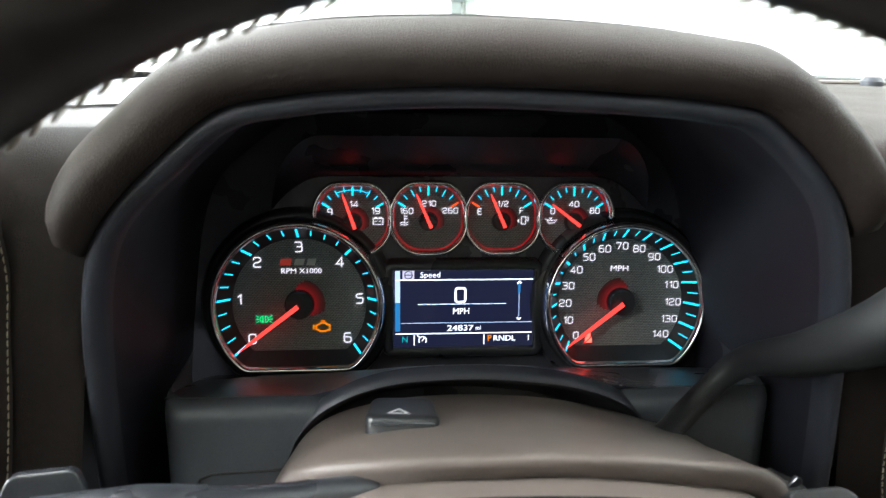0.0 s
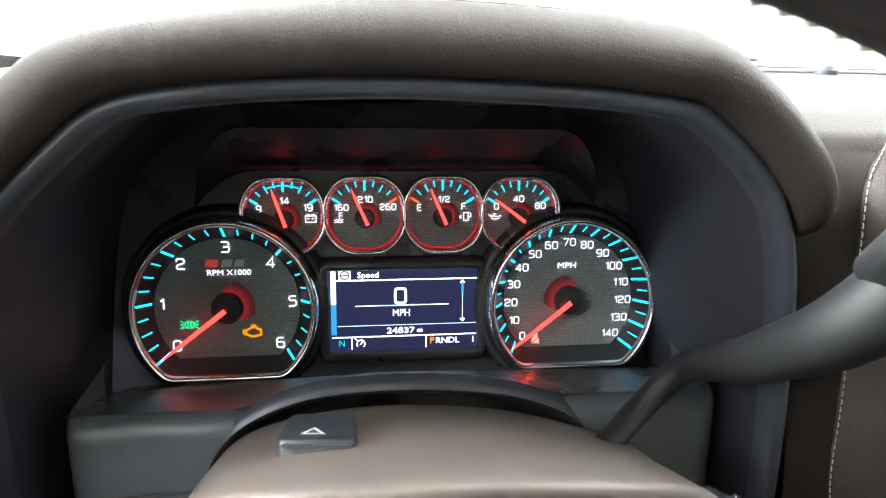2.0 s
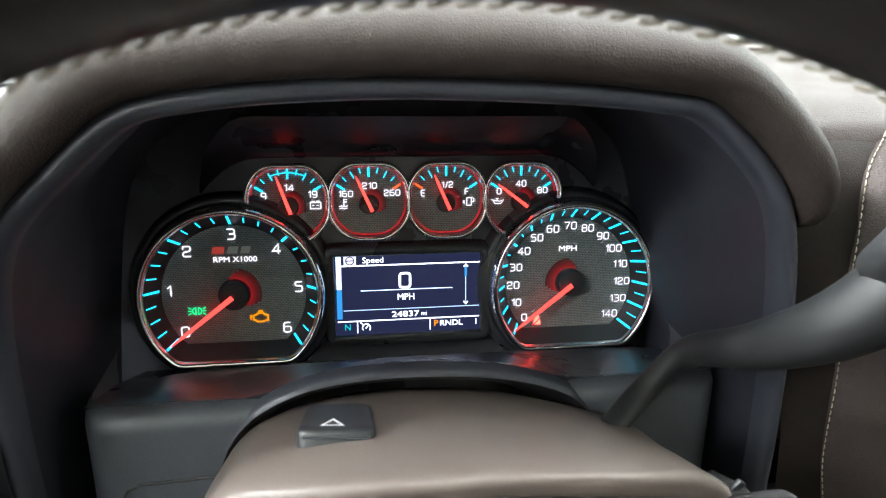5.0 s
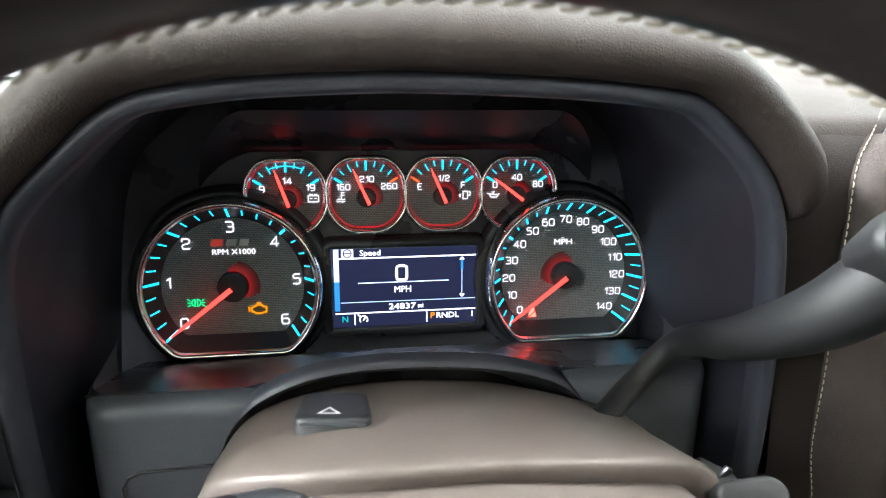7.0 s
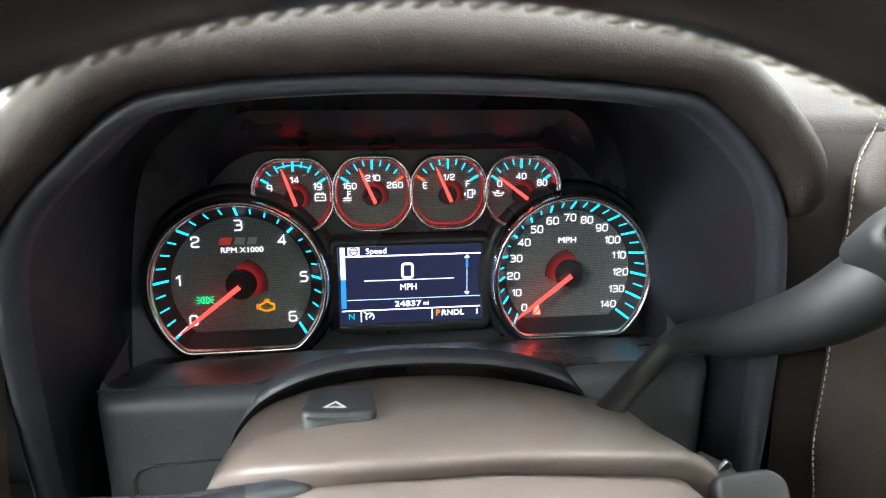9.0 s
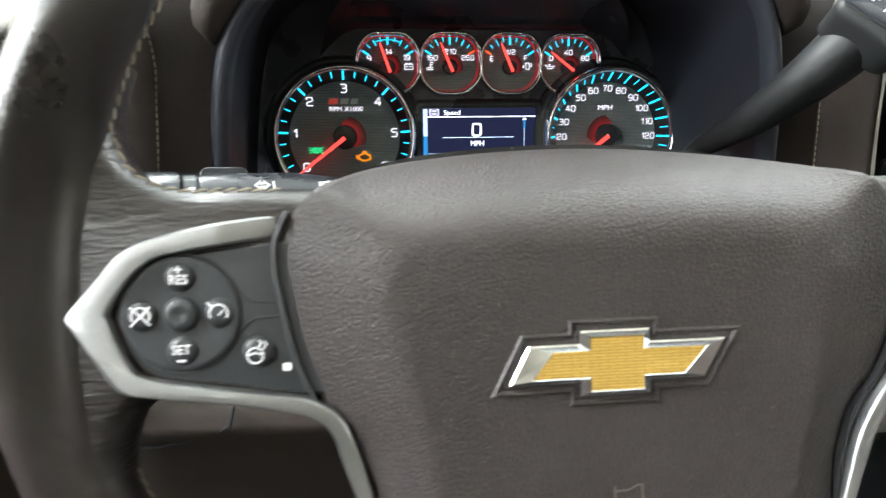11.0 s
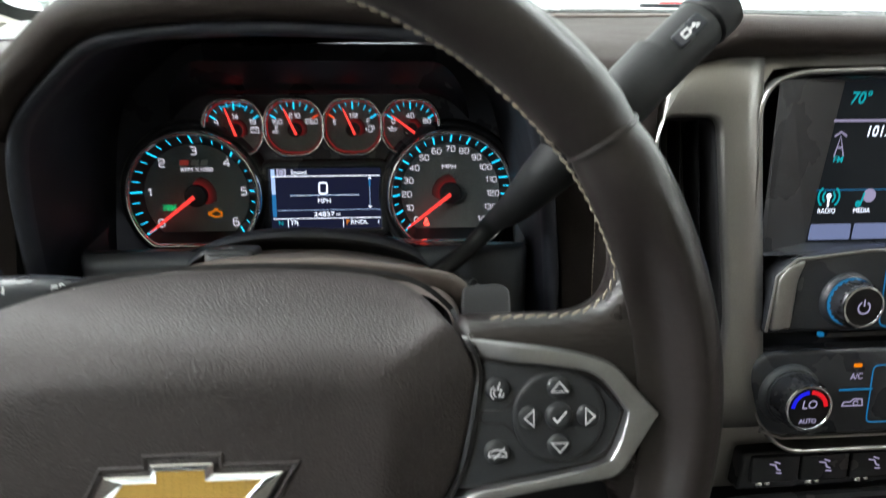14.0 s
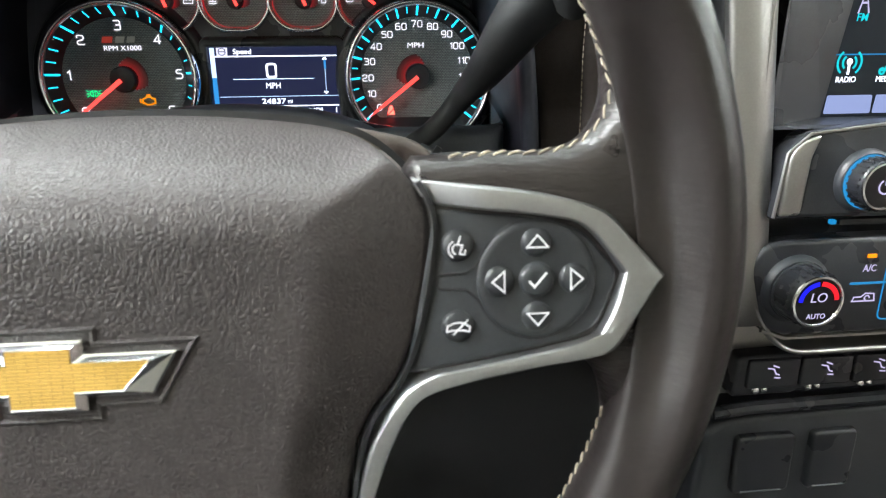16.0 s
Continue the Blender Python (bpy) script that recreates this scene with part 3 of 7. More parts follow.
roof = loft([[Vector((x, y, 1.46 + 0.05 * (1 - ((x - 0.34) / 0.8) ** 2) - 0.04 * max(0, (y + 0.1) / 0.3) ** 2)) for x in (LEFT, -0.2, 0.1, 0.34, 0.6, 0.9, RIGHT)] for y in (-1.6, -1.0, -0.4, -0.1, 0.1)], closed=False)
bmesh.ops.solidify(roof, geom=roof.faces[:], thickness=0.03)
shell("headliner", roof, HEADLINER, "pale cloth headliner under the roof", "ceiling", kind="structure")
for nm, x in (("pillar_rear_left", LEFT - 0.03), ("pillar_rear_right", RIGHT + 0.03)):
    shell(nm, block(x - 0.05, -0.62, 0.88, x + 0.05, -0.45, 1.5, 0.02), HEADLINER, "pale trimmed door pillar", "pillar", kind="structure")

# dashboard top: a crowned sheet from the front roll to the foot of the windscreen


def dash_z(x, y):
    return 0.9505 + 0.014 * max(0.0, 1 - ((x - 0.36) / 0.75) ** 2) - 0.004


rows = []
xs = [LEFT + (RIGHT - LEFT) * i / 56 for i in range(57)]
def rear_y(x):
    return 0.70 - 0.27 * (x - 0.42) ** 2


for f, y in ((-0.04, 0.304), (-0.03, 0.308), (0.0, 0.315), (0.02, 0.33), (0.05, 0.35), (0.1, 0.38), (0.2, 0), (0.3, 0), (0.4, 0), (0.5, 0), (0.6, 0), (0.7, 0), (0.8, 0), (0.9, 0), (1.0, 0)):
    rows.append([Vector((x, y or 0.35 + (rear_y(x) - 0.35) * f, dash_z(x, y) - (0.007 * max(0.0, (0.35 - y) / 0.035) ** 2 if y else 0) - (0.008 if f < -0.035 else 0))) for x in xs])
top = loft(rows, closed=False)
bmesh.ops.delete(top, geom=[fc for fc in top.faces if -0.165 < fc.calc_center_median().x < 0.150 and fc.calc_center_median().y < 0.475], context="FACES")
bmesh.ops.solidify(top, geom=top.faces[:], thickness=0.012)
shell("dashboard_top", top, LEATHER, "brown grained soft dashboard top pad", "dashboard", kind="structure", angle=60)
groove = spline([(0.10, 0.585), (0.14, 0.597), (0.34, 0.612), (0.345, 0.622), (0.50, 0.622), (0.52, 0.612), (0.75, 0.60), (1.05, 0.56)], 6)
part("defroster_lip", tube([Vector((p.x, p.y, dash_z(p.x, p.y) + 0.001)) for p in groove], 0.0035, 8, flat=0.7), SHROUD, bpy.data.objects["dashboard_top"])

# dashboard front: brown face round the two vents, with stitched seams


def front_strip(x_rows):
    """A vertical face from rows of height, left x, right x and depth."""
    rings = []
    for z, x0, x1, y in x_rows:
        rings.append([Vector((x0 + (x1 - x0) * i / 6, y - 0.006 * math.sin(math.pi * i / 6), z)) for i in range(7)])
    bm = loft(rings, closed=False)
    bmesh.ops.solidify(bm, geom=bm.faces[:], thickness=0.01)
    return bm


face_r = [(0.952, 0.120, 0.30, 0.335), (0.945, 0.134, 0.262, 0.312), (0.935, 0.146, 0.242, 0.300), (0.91, 0.158, 0.2425, 0.288), (0.88, 0.1665, 0.2395, 0.280), (0.84, 0.1730, 0.2375, 0.274), (0.80, 0.1782, 0.2385, 0.270), (0.76, 0.1812, 0.246, 0.266), (0.70, 0.1835, 0.31, 0.260), (0.665, 0.185, 0.31, 0.258)]
shell("dashboard_face_right", front_strip(face_r), LEATHER, "brown stitched dashboard face beside the instrument hood", "dashboard", kind="structure", angle=60)
face_l = [(0.952, -0.55, -0.135, 0.335), (0.945, -0.55, -0.145, 0.312), (0.935, -0.55, -0.155, 0.302), (0.91, -0.236, -0.180, 0.290), (0.88, -0.236, -0.184, 0.280), (0.84, -0.240, -0.188, 0.273), (0.80, -0.248, -0.192, 0.266), (0.76, -0.258, -0.194, 0.260), (0.70, -0.55, -0.196, 0.254)]
shell("dashboard_face_left", front_strip(face_l), LEATHER, "brown stitched dashboard face beside the instrument hood", "dashboard", kind="structure", angle=60)
for dash, line in (("dashboard_face_right", [(0.70, 0.462, 0.962), (0.50, 0.457, 0.963), (0.405, 0.436, 0.963), (0.349, 0.409, 0.9625), (0.29, 0.368, 0.962), (0.246, 0.3285, 0.9585), (0.2200, 0.3035, 0.9460), (0.2055, 0.2910, 0.9330), (0.1985, 0.2785, 0.9050), (0.1962, 0.2720, 0.8750), (0.1972, 0.2660, 0.835), (0.1990, 0.2622, 0.79), (0.2055, 0.2585, 0.755), (0.213, 0.2545, 0.70)]),
                   ("dashboard_face_left", [(-0.50, 0.300, 0.966), (-0.36, 0.300, 0.965), (-0.29, 0.302, 0.961), (-0.245, 0.298, 0.95), (-0.223, 0.287, 0.93), (-0.2135, 0.2775, 0.90), (-0.214, 0.27, 0.87), (-0.2165, 0.262, 0.83), (-0.222, 0.254, 0.78), (-0.228, 0.248, 0.72)])):
    line3 = spline(line, 10)
    side = -1 if line[0][0] > 0 else 1
    stitches(line3, 0.0040, 0.0029, 0.00033, bpy.data.objects[dash], lift=[Vector((0, -1, 0.25)).normalized()])
    part("seam", tube([p + Vector((0.0075 * (1 if side < 0 else -1), 0.0005, 0)) for p in line3], 0.0008, 6), RIM, bpy.data.objects[dash], "dark seam beside the stitching")

# lower dashboard: knee panel, dark underside
knee = loft([[Vector((x, y + 0.02 * ((x + 0.1) / 0.3) ** 2, z)) for x in [-0.55 + 0.06 * i for i in range(11)]] for z, y in ((0.715, 0.262), (0.70, 0.238), (0.685, 0.228), (0.672, 0.230), (0.664, 0.248), (0.655, 0.262), (0.60, 0.275), (0.52, 0.31))], closed=False)
bmesh.ops.solidify(knee, geom=knee.faces[:], thickness=0.01)
shell("knee_panel", knee, SHROUD, "brown lower dashboard knee panel", "dashboard", kind="structure", angle=60)
for line in ([(-0.182, 0.70), (-0.186, 0.685), (-0.20, 0.672), (-0.23, 0.667), (-0.27, 0.667), (-0.32, 0.67)], [(-0.232, 0.70), (-0.240, 0.685)]):
    part("seam", tube([(x, 0.2275 if z > 0.675 else 0.236, z) for x, z in line], 0.0009, 6), GREY, bpy.data.objects["knee_panel"])
shell("lower_dash", block(-0.55, 0.32, 0.35, 0.9, 0.36, 0.72), MATTE, "black dashboard underside", "dashboard", kind="structure")
shell("dash_core", block(-0.55, 0.47, 0.3, RIGHT, 0.62, 0.93), MATTE, "black dashboard core", "dashboard", kind="structure")
shell("dash_core_right", block(0.56, 0.36, 0.3, RIGHT, 0.46, 0.93, 0.02), LEATHER, "brown passenger dashboard face", "dashboard", kind="structure")

# windscreen foot, black glass band, cowl, hood, wipers


ws_line = spline([(-0.40, 0.10, 1.38), (-0.37, 0.28, 1.20), (-0.352, 0.42, 1.102), (-0.358, 0.51, 1.054), (-0.362, 0.56, 1.007), (-0.3435, 0.585, 0.9695), (-0.307, 0.583, 0.9525), (-0.20, 0.612, 0.952), (-0.05, 0.650, 0.957), (0.16, 0.688, 0.960), (0.40, 0.705, 0.961), (0.70, 0.690, 0.959), (1.00, 0.62, 0.958), (1.12, 0.54, 1.0), (1.30, 0.2, 1.2)], 8)


def frit_shift(p, side, foot):
    """The band is broad up the left pillar and narrows along the foot of the glass."""
    f = min(1.0, max(0.0, (-0.12 - p.x) / 0.17))
    return p + Vector(foot).lerp(Vector(side), f * f * (3 - 2 * f))


frit = loft([[p + Vector((0, 0.0, 0)) for p in ws_line], [frit_shift(p, (0.008, 0.008, 0.012), (0, 0.008, 0.003)) for p in ws_line], [frit_shift(p, (0.003, 0.05, 0.009), (0, 0.04, -0.008)) for p in ws_line], [p + Vector((0, 0.05, -0.03)) for p in ws_line]], closed=False)
shell("windscreen_band", frit, FRIT, "black ceramic edge band of the windscreen", "windscreen", kind="structure", angle=60)
glass = loft([[p + Vector((0, 0.012, 0.004)) for p in ws_line], [Vector((0.34 + (p.x - 0.34) * 0.86, 0.10 + 0.1 * (p.y - 0.7), 1.47)) for p in ws_line]], closed=False)
pane = shell("windscreen", glass, GLASS, "clear curved truck windscreen", "windscreen", kind="structure")
pane.visible_shadow = False
cowl = loft([[Vector((-0.75 + 0.1 * i, y - 0.09 * ((-0.75 + 0.1 * i - 0.34) / 0.95) ** 2, z - 0.02 * ((-0.75 + 0.1 * i - 0.34) / 0.95) ** 2)) for i in range(22)] for y, z in ((0.76, 0.905), (0.82, 0.920), (0.90, 0.926), (0.97, 0.922), (1.0, 0.905))], closed=False)
shell("cowl", cowl, COWL, "grey plastic cowl below the windscreen", "cowl", kind="structure")
hood_rows = []
for y, z in ((0.98, 0.905), (1.02, 0.922), (1.10, 0.936), (1.35, 0.945), (1.7, 0.935), (2.1, 0.90), (2.3, 0.82), (2.38, 0.70), (2.4, 0.2)):
    row = []
    for i in range(41):
        x = -0.62 + 1.92 * i / 40
        u = (x - 0.34) / 0.96
        ridge = 0.028 * (math.exp(-((abs(u) - 0.52) / 0.16) ** 2)) + 0.02 * math.exp(-(u / 0.22) ** 2)
        row.append(Vector((x, y - 0.08 * u * u, z - 0.06 * u**4 + ridge * (1 if y > 0.96 else 0.3))))
    hood_rows.append(row)
hood = loft(hood_rows, closed=False)
shell("hood", hood, PAINT, "silver-white painted truck hood with raised ribs", "hood", kind="structure", angle=50)
# small flat red and black marking laid on the hood
badge = thing("hood_badge", "small flat red and black marking on the hood", "badge", Matrix.Translation((0.56, 1.06, 0.950)))
part("backing", prism(rounded(mm([(-60, -18), (50, -26), (70, 10), (-40, 24)]), 0.012), 0, 0.006, 0.002), BLACK, badge)
part("inlay", prism(rounded(mm([(-20, -10), (45, -14), (52, 4), (-14, 12)]), 0.006), 0.004, 0.009, 0.002), mat("red_marking", (0.5, 0.03, 0.04), 0.3, stain=0.02, grain=0.02), badge)

wiper_bar = [(-0.037, 0.92, 0.935), (0.01, 0.925, 0.937), (0.07, 0.93, 0.938), (0.205, 0.93, 0.940), (0.255, 0.93, 0.932)]
w1 = thing("wiper", "black windscreen wiper lying on the cowl", "wiper", group="wipers")
part("blade", tube(spline(wiper_bar, 6), [0.0125] * 20 + [0.011, 0.009, 0.006, 0.005, 0.004], 8, flat=1.0), BLACK, w1)
part("arm_pivot", prism(rounded(mm([(-34, -14), (34, -12), (28, 12), (-24, 16)]), 0.008), 0.0, 0.018, 0.006), GREY, w1).matrix_local = Matrix.Translation((0.297, 0.925, 0.924))
part("arm", tube([(0.295, 0.93, 0.931), (0.40, 0.935, 0.930), (0.57, 0.94, 0.930)], 0.007, 8), BLACK, w1)
w2 = thing("wiper", "black windscreen wiper lying on the cowl", "wiper", group="wipers")
part("blade", tube(spline([(0.50, 0.93, 0.928), (0.58, 0.93, 0.940), (0.90, 0.92, 0.941), (1.12, 0.88, 0.934)], 6), 0.0125, 8), BLACK, w2)
grease = thing("windscreen_tape", "strip of lime green tape at the windscreen foot", "tape")
part("tape", block(-0.0585, 0.646, 0.957, -0.0445, 0.649, 0.985, 0.001), GREEN, grease)

# left A-pillar trim in cream, with a grab handle
def pillar_sheet(sign, shift):
    """A pillar cover from the glass edge down and out to the dashboard and the door, bulged into the cabin."""
    edge = [(-0.300, 0.578, 0.952), (-0.3435, 0.585, 0.9695), (-0.362, 0.56, 1.007), (-0.358, 0.51, 1.054), (-0.352, 0.42, 1.102), (-0.37, 0.28, 1.20), (-0.40, 0.10, 1.38)]
    foot = [(-0.306, 0.545, 0.947), (-0.335, 0.500, 0.947), (-0.38, 0.465, 0.947), (-0.46, 0.43, 0.947), (-0.56, 0.36, 0.99), (-0.60, 0.20, 1.15), (-0.62, 0.02, 1.36)]
    a, b = spline(edge, 5), spline(foot, 5)
    rows_p = []
    for f in (0.0, 0.06, 0.2, 0.4, 0.6, 0.8, 0.95, 1.0):
        bulge = 0.022 * math.sin(math.pi * f)
        rows_p.append([Vector((sign * (p.x + (q.x - p.x) * f + bulge * 0.5) + shift, p.y + (q.y - p.y) * f - bulge, p.z + (q.z - p.z) * f + 0.3 * bulge)) for p, q in zip(a, b)])
    bm = loft(rows_p, closed=False)
    bmesh.ops.solidify(bm, geom=bm.faces[:], thickness=0.004)
    return bm


pillar = shell("pillar_front_left", pillar_sheet(1, 0.0), CREAM, "cream plastic windscreen pillar trim", "pillar", kind="structure", angle=60)
grab = thing("grab_handle", "cream plastic grab handle on the windscreen pillar", "grab handle")
gp = spline([(-0.385, 0.47, 1.005), (-0.395, 0.445, 1.01), (-0.43, 0.40, 1.06), (-0.49, 0.28, 1.17), (-0.53, 0.2, 1.25)], 5)
part("grip", tube(gp, [0.016] + [0.021] * (len(gp) - 2) + [0.016], 14, flat=0.75), CREAM, grab)
part("end_cap", moved(lathe([(0.0, 0.0), (0.012, 0.002), (0.014, 0.006), (0.012, 0.009), (0.0, 0.010)], 16), m=Matrix.Translation((-0.402, 0.43, 1.028)) @ Matrix.Rotation(radians(70), 4, "X")), CREAM, grab)
shell("pillar_front_right", pillar_sheet(-1, 0.68), CREAM, "cream plastic windscreen pillar trim", "pillar", kind="structure", angle=60)

# ---- instrument hood: brown visor, black bezel ring and bowl ----
RING = [(-0.196, 0.70), (-0.193, 0.76), (-0.188, 0.83), (-0.181, 0.885), (-0.168, 0.921), (-0.139, 0.9505), (-0.116, 0.968), (-0.090, 0.9738), (-0.060, 0.9768), (-0.012, 0.9783), (0.049, 0.9763), (0.088, 0.9728), (0.107, 0.968), (0.133, 0.9475), (0.150, 0.926), (0.1610, 0.893), (0.1700, 0.84), (0.178, 0.77), (0.181, 0.70)]
ring_line = spline([(x, z, 0) for x, z in RING], 6)
ring_line = [Vector((p.x, p.y)) for p in ring_line]


def ring_at(grow, y0, y1=None):
    """The arch moved outward by grow, at depth y0 (top) to y1 (foot)."""
    k = len(ring_line)
    out = []
    for i, p in enumerate(ring_line):
        a, b = ring_line[max(i - 1, 0)], ring_line[min(i + 1, k - 1)]
        t = (b - a).normalized()
        n = Vector((-t.y, t.x))
        f = 0 if y1 is None else min(1, max(0, (0.95 - p.y) / 0.2)) * (0.35 if p.x > 0 else 1.0)
        out.append(Vector((p.x + n.x * grow, y0 + ((y1 - y0) * f if y1 is not None else 0), p.y + n.y * grow)))
    return out


hood_thing = thing("instrument_hood", "black plastic instrument surround under a padded brown visor", "instrument hood")
bez = loft([ring_at(g, y, y + 0.020) for g, y in ((0.003, 0.290), (0.0015, 0.266), (-0.0012, 0.2620), (-0.0042, 0.2617), (-0.0068, 0.2640), (-0.0082, 0.2690), (-0.0086, 0.2740))], closed=False)
part("bezel", bez, BEZEL, hood_thing, "satin charcoal bezel ring", angle=60)
r0 = ring_at(-0.0085, 0.2735, 0.2935)
r1 = ring_at(-0.0090, 0.330, 0.345)
r2 = ring_at(-0.006, 0.385)
r3 = [Vector((p.x * 0.985, 0.4175 + (p.z - 0.835) * 0.194 + 0.004, 0.84 + (p.z - 0.84) * 0.85)) for p in ring_at(-0.006, 0.40)]
part("bowl", loft([r0, r1, r2, r3], closed=False), INNER, hood_thing, "black bowl round the instruments", angle=60)
# visor: lofted over the arch, ends rounded off beside the bezel
lo, hi = next(i for i, p in enumerate(ring_line) if p.y > 0.903), len(ring_line) - next(i for i, p in enumerate(ring_line[::-1]) if p.y > 0.910)


def visor_row(k, grow, y, lift=0.0, sink=0.0):
    full = ring_at(grow, y)
    row = []
    for i in range(lo, hi):
        e = min(i - lo, hi - 1 - i) / 5.5
        s = math.sqrt(max(0.0, 1 - (1 - min(e, 1)) ** 2))
        p = full[i]
        base = ring_at_base[i]
        q = base.lerp(p, 0.10 + 0.90 * s)
        q.z += lift
        row.append(q)
    return row


ring_at_base = ring_at(0.004, 0.275)
vis = [visor_row(0, -0.001, 0.272), visor_row(1, 0.002, 0.258), visor_row(2, 0.008, 0.252), visor_row(3, 0.016, 0.2535), visor_row(4, 0.0220, 0.262), visor_row(5, 0.0262, 0.276), visor_row(6, 0.0275, 0.296), visor_row(7, 0.0255, 0.325), visor_row(8, 0.0195, 0.37), visor_row(9, 0.013, 0.42), visor_row(10, 0.004, 0.46), visor_row(11, 0.001, 0.490)]
vis.append([Vector((p.x, p.y + 0.002, min(p.z, 0.944))) for p in vis[-1]])
part("visor", loft(vis, closed=False), LEATHER, hood_thing, "padded brown grained visor", angle=80)
seam_v = visor_row(0, 0.0272, 0.318)
part("visor_seam", tube([p + Vector((0, 0, 0.0004)) for p in seam_v[4:-4]], 0.0014, 6), MATTE, hood_thing)

# shelf below the dials, arch over the column, side ledge panels
arch = [(-0.106, 0.780), (-0.099, 0.797), (-0.083, 0.8145), (-0.053, 0.8270), (-0.009, 0.8300), (0.038, 0.8255), (0.071, 0.8145), (0.088, 0.799), (0.096, 0.781)]
arch_l = spline([(x, z, 0) for x, z in arch], 5)
LEDGE = ((-1, -0.168), (1, 0.161))


def arch_x(z, side):
    """Where the arch stands at a height, on either side."""
    pts = arch[:4] if side < 0 else arch[:4:-1]
    pts = sorted((pz, px) for px, pz in pts)
    for (z0, x0), (z1, x1) in zip(pts, pts[1:]):
        if z <= z1:
            return x0 + (x1 - x0) * max(0.0, (z - z0) / (z1 - z0))
    return pts[-1][1]


front_edge = [Vector((x, 0.311, 0.8150)) for x in (-0.168, -0.150, -0.12, -0.092)] + [Vector((p.x, 0.3072, p.y + 0.0030)) for p in arch_l if p.y > 0.8160] + [Vector((x, 0.311, 0.8150)) for x in (0.086, 0.105, 0.130, 0.161)]
back_edge = [Vector((-0.168 + 0.33 * i / (len(front_edge) - 1), 0.405, 0.776)) for i in range(len(front_edge))]
mids = [[a.lerp(b, f) + Vector((0, 0, 0.002 * math.sin(math.pi * f))) for a, b in zip(front_edge, back_edge)] for f in (0.12, 0.35, 0.65)]
part("shelf", loft([[p + Vector((0, 0.001, -0.004)) for p in front_edge], front_edge, mids[0], mids[1], mids[2], back_edge], closed=False), SHELF, hood_thing, "glossy black shelf below the dials", angle=70)
lip = [[Vector((p.x, y, p.y + dz)) for p in arch_l] for y, dz in ((0.307, 0.0034), (0.3025, 0.0030), (0.2995, 0.0014), (0.2985, -0.0006))] + [[Vector((p.x * 0.985, 0.300, p.y - 0.0030)) for p in arch_l], [Vector((p.x * 0.98, 0.312, p.y - 0.010)) for p in arch_l], [Vector((p.x * 0.97, 0.37, p.y - 0.046)) for p in arch_l]]
part("arch_underside", loft(lip[3:], closed=False), MATTE, hood_thing, "black underside of the arch", angle=70)
part("column_arch", loft(lip[:4], closed=False), BEZEL, hood_thing, "charcoal arch lip over the steering column", angle=70)
for s, x_out in LEDGE:
    grid = []
    for z, y in ((0.8145, 0.313), (0.8148, 0.3075), (0.8136, 0.3035), (0.8105, 0.3005), (0.806, 0.2995), (0.794, 0.2985), (0.78, 0.297), (0.74, 0.293), (0.69, 0.289)):
        x_in = arch_x(z, s)
        row = [Vector((x_out, y + 0.06, z))]
        for d in (0.0, 0.0012, 0.0035, 0.007, 0.012, 0.03):
            row.append(Vector((x_out - s * d, y + 0.012 * (1 - math.sqrt(max(0.0, 1 - (1 - min(1.0, d / 0.012)) ** 2))), z)))
        row.append(Vector((x_in, y, z)))
        grid.append(row)
    part("ledge_panel", loft(grid, closed=False), BOWL, hood_thing, "charcoal panel below the bezel", angle=60)
part("dimmer_seam", tube([(-0.150, 0.2895, 0.700), (-0.152, 0.2955, 0.770), (-0.149, 0.2962, 0.7755), (-0.143, 0.2966, 0.778), (-0.094, 0.2968, 0.780)], 0.0008, 6), MATTE, hood_thing)

# ---- instrument cluster ----
cluster = thing("instrument_cluster", "lit truck instrument cluster with two large dials and four small gauges", "instrument cluster", CLUSTER)
back = prism(box_outline(-0.192, -0.10, 0.192, 0.116, 0.03), -0.02, -0.005, 0.002)
part("backplate", back, HOUSING, cluster, "black backplate")
strip_rows = []
for yy, zz in ((0.0735, -0.004), (0.0740, 0.0002), (0.0752, 0.0014), (0.0780, 0.0050), (0.0930, 0.0245), (0.0990, 0.0320)):
    row = []
    for i in range(41):
        x = -0.128 + 0.256 * i / 40
        e = max(0.0, abs(x) - 0.092) / 0.0362
        fade = math.sqrt(max(0.0, 1 - e * e))
        row.append(Vector((x, 0.0735 - 0.022 * e * e + (yy - 0.0735) * fade, -0.0045 + (zz + 0.0045) * fade)))
    strip_rows.append(row)
part("upper_mask", loft(strip_rows, closed=False), SHELF, cluster, "glossy dark mask above the small gauges", angle=50)


def dial_outline(r, cut, n=64):
    a = math.degrees(math.asin(-cut / r))
    pts = [Vector((r * math.cos(radians(t)), r * math.sin(radians(t)))) for t in [a + (180 - 2 * a) * i / n for i in range(n + 1)]]
    out = []
    k = len(pts)
    for i, p in enumerate(pts):
        if i in (0, k - 1):
            q, s = (pts[1], pts[-1]) if i == 0 else (pts[-2], pts[0])
            d1, d2 = (q - p).normalized() * 0.004, (s - p).normalized() * 0.004
            tri = [p + d2, p + (d1 + d2) * 0.28, p + d1]
            out += tri if i == 0 else tri[::-1]
        else:
            out.append(p)
    return out


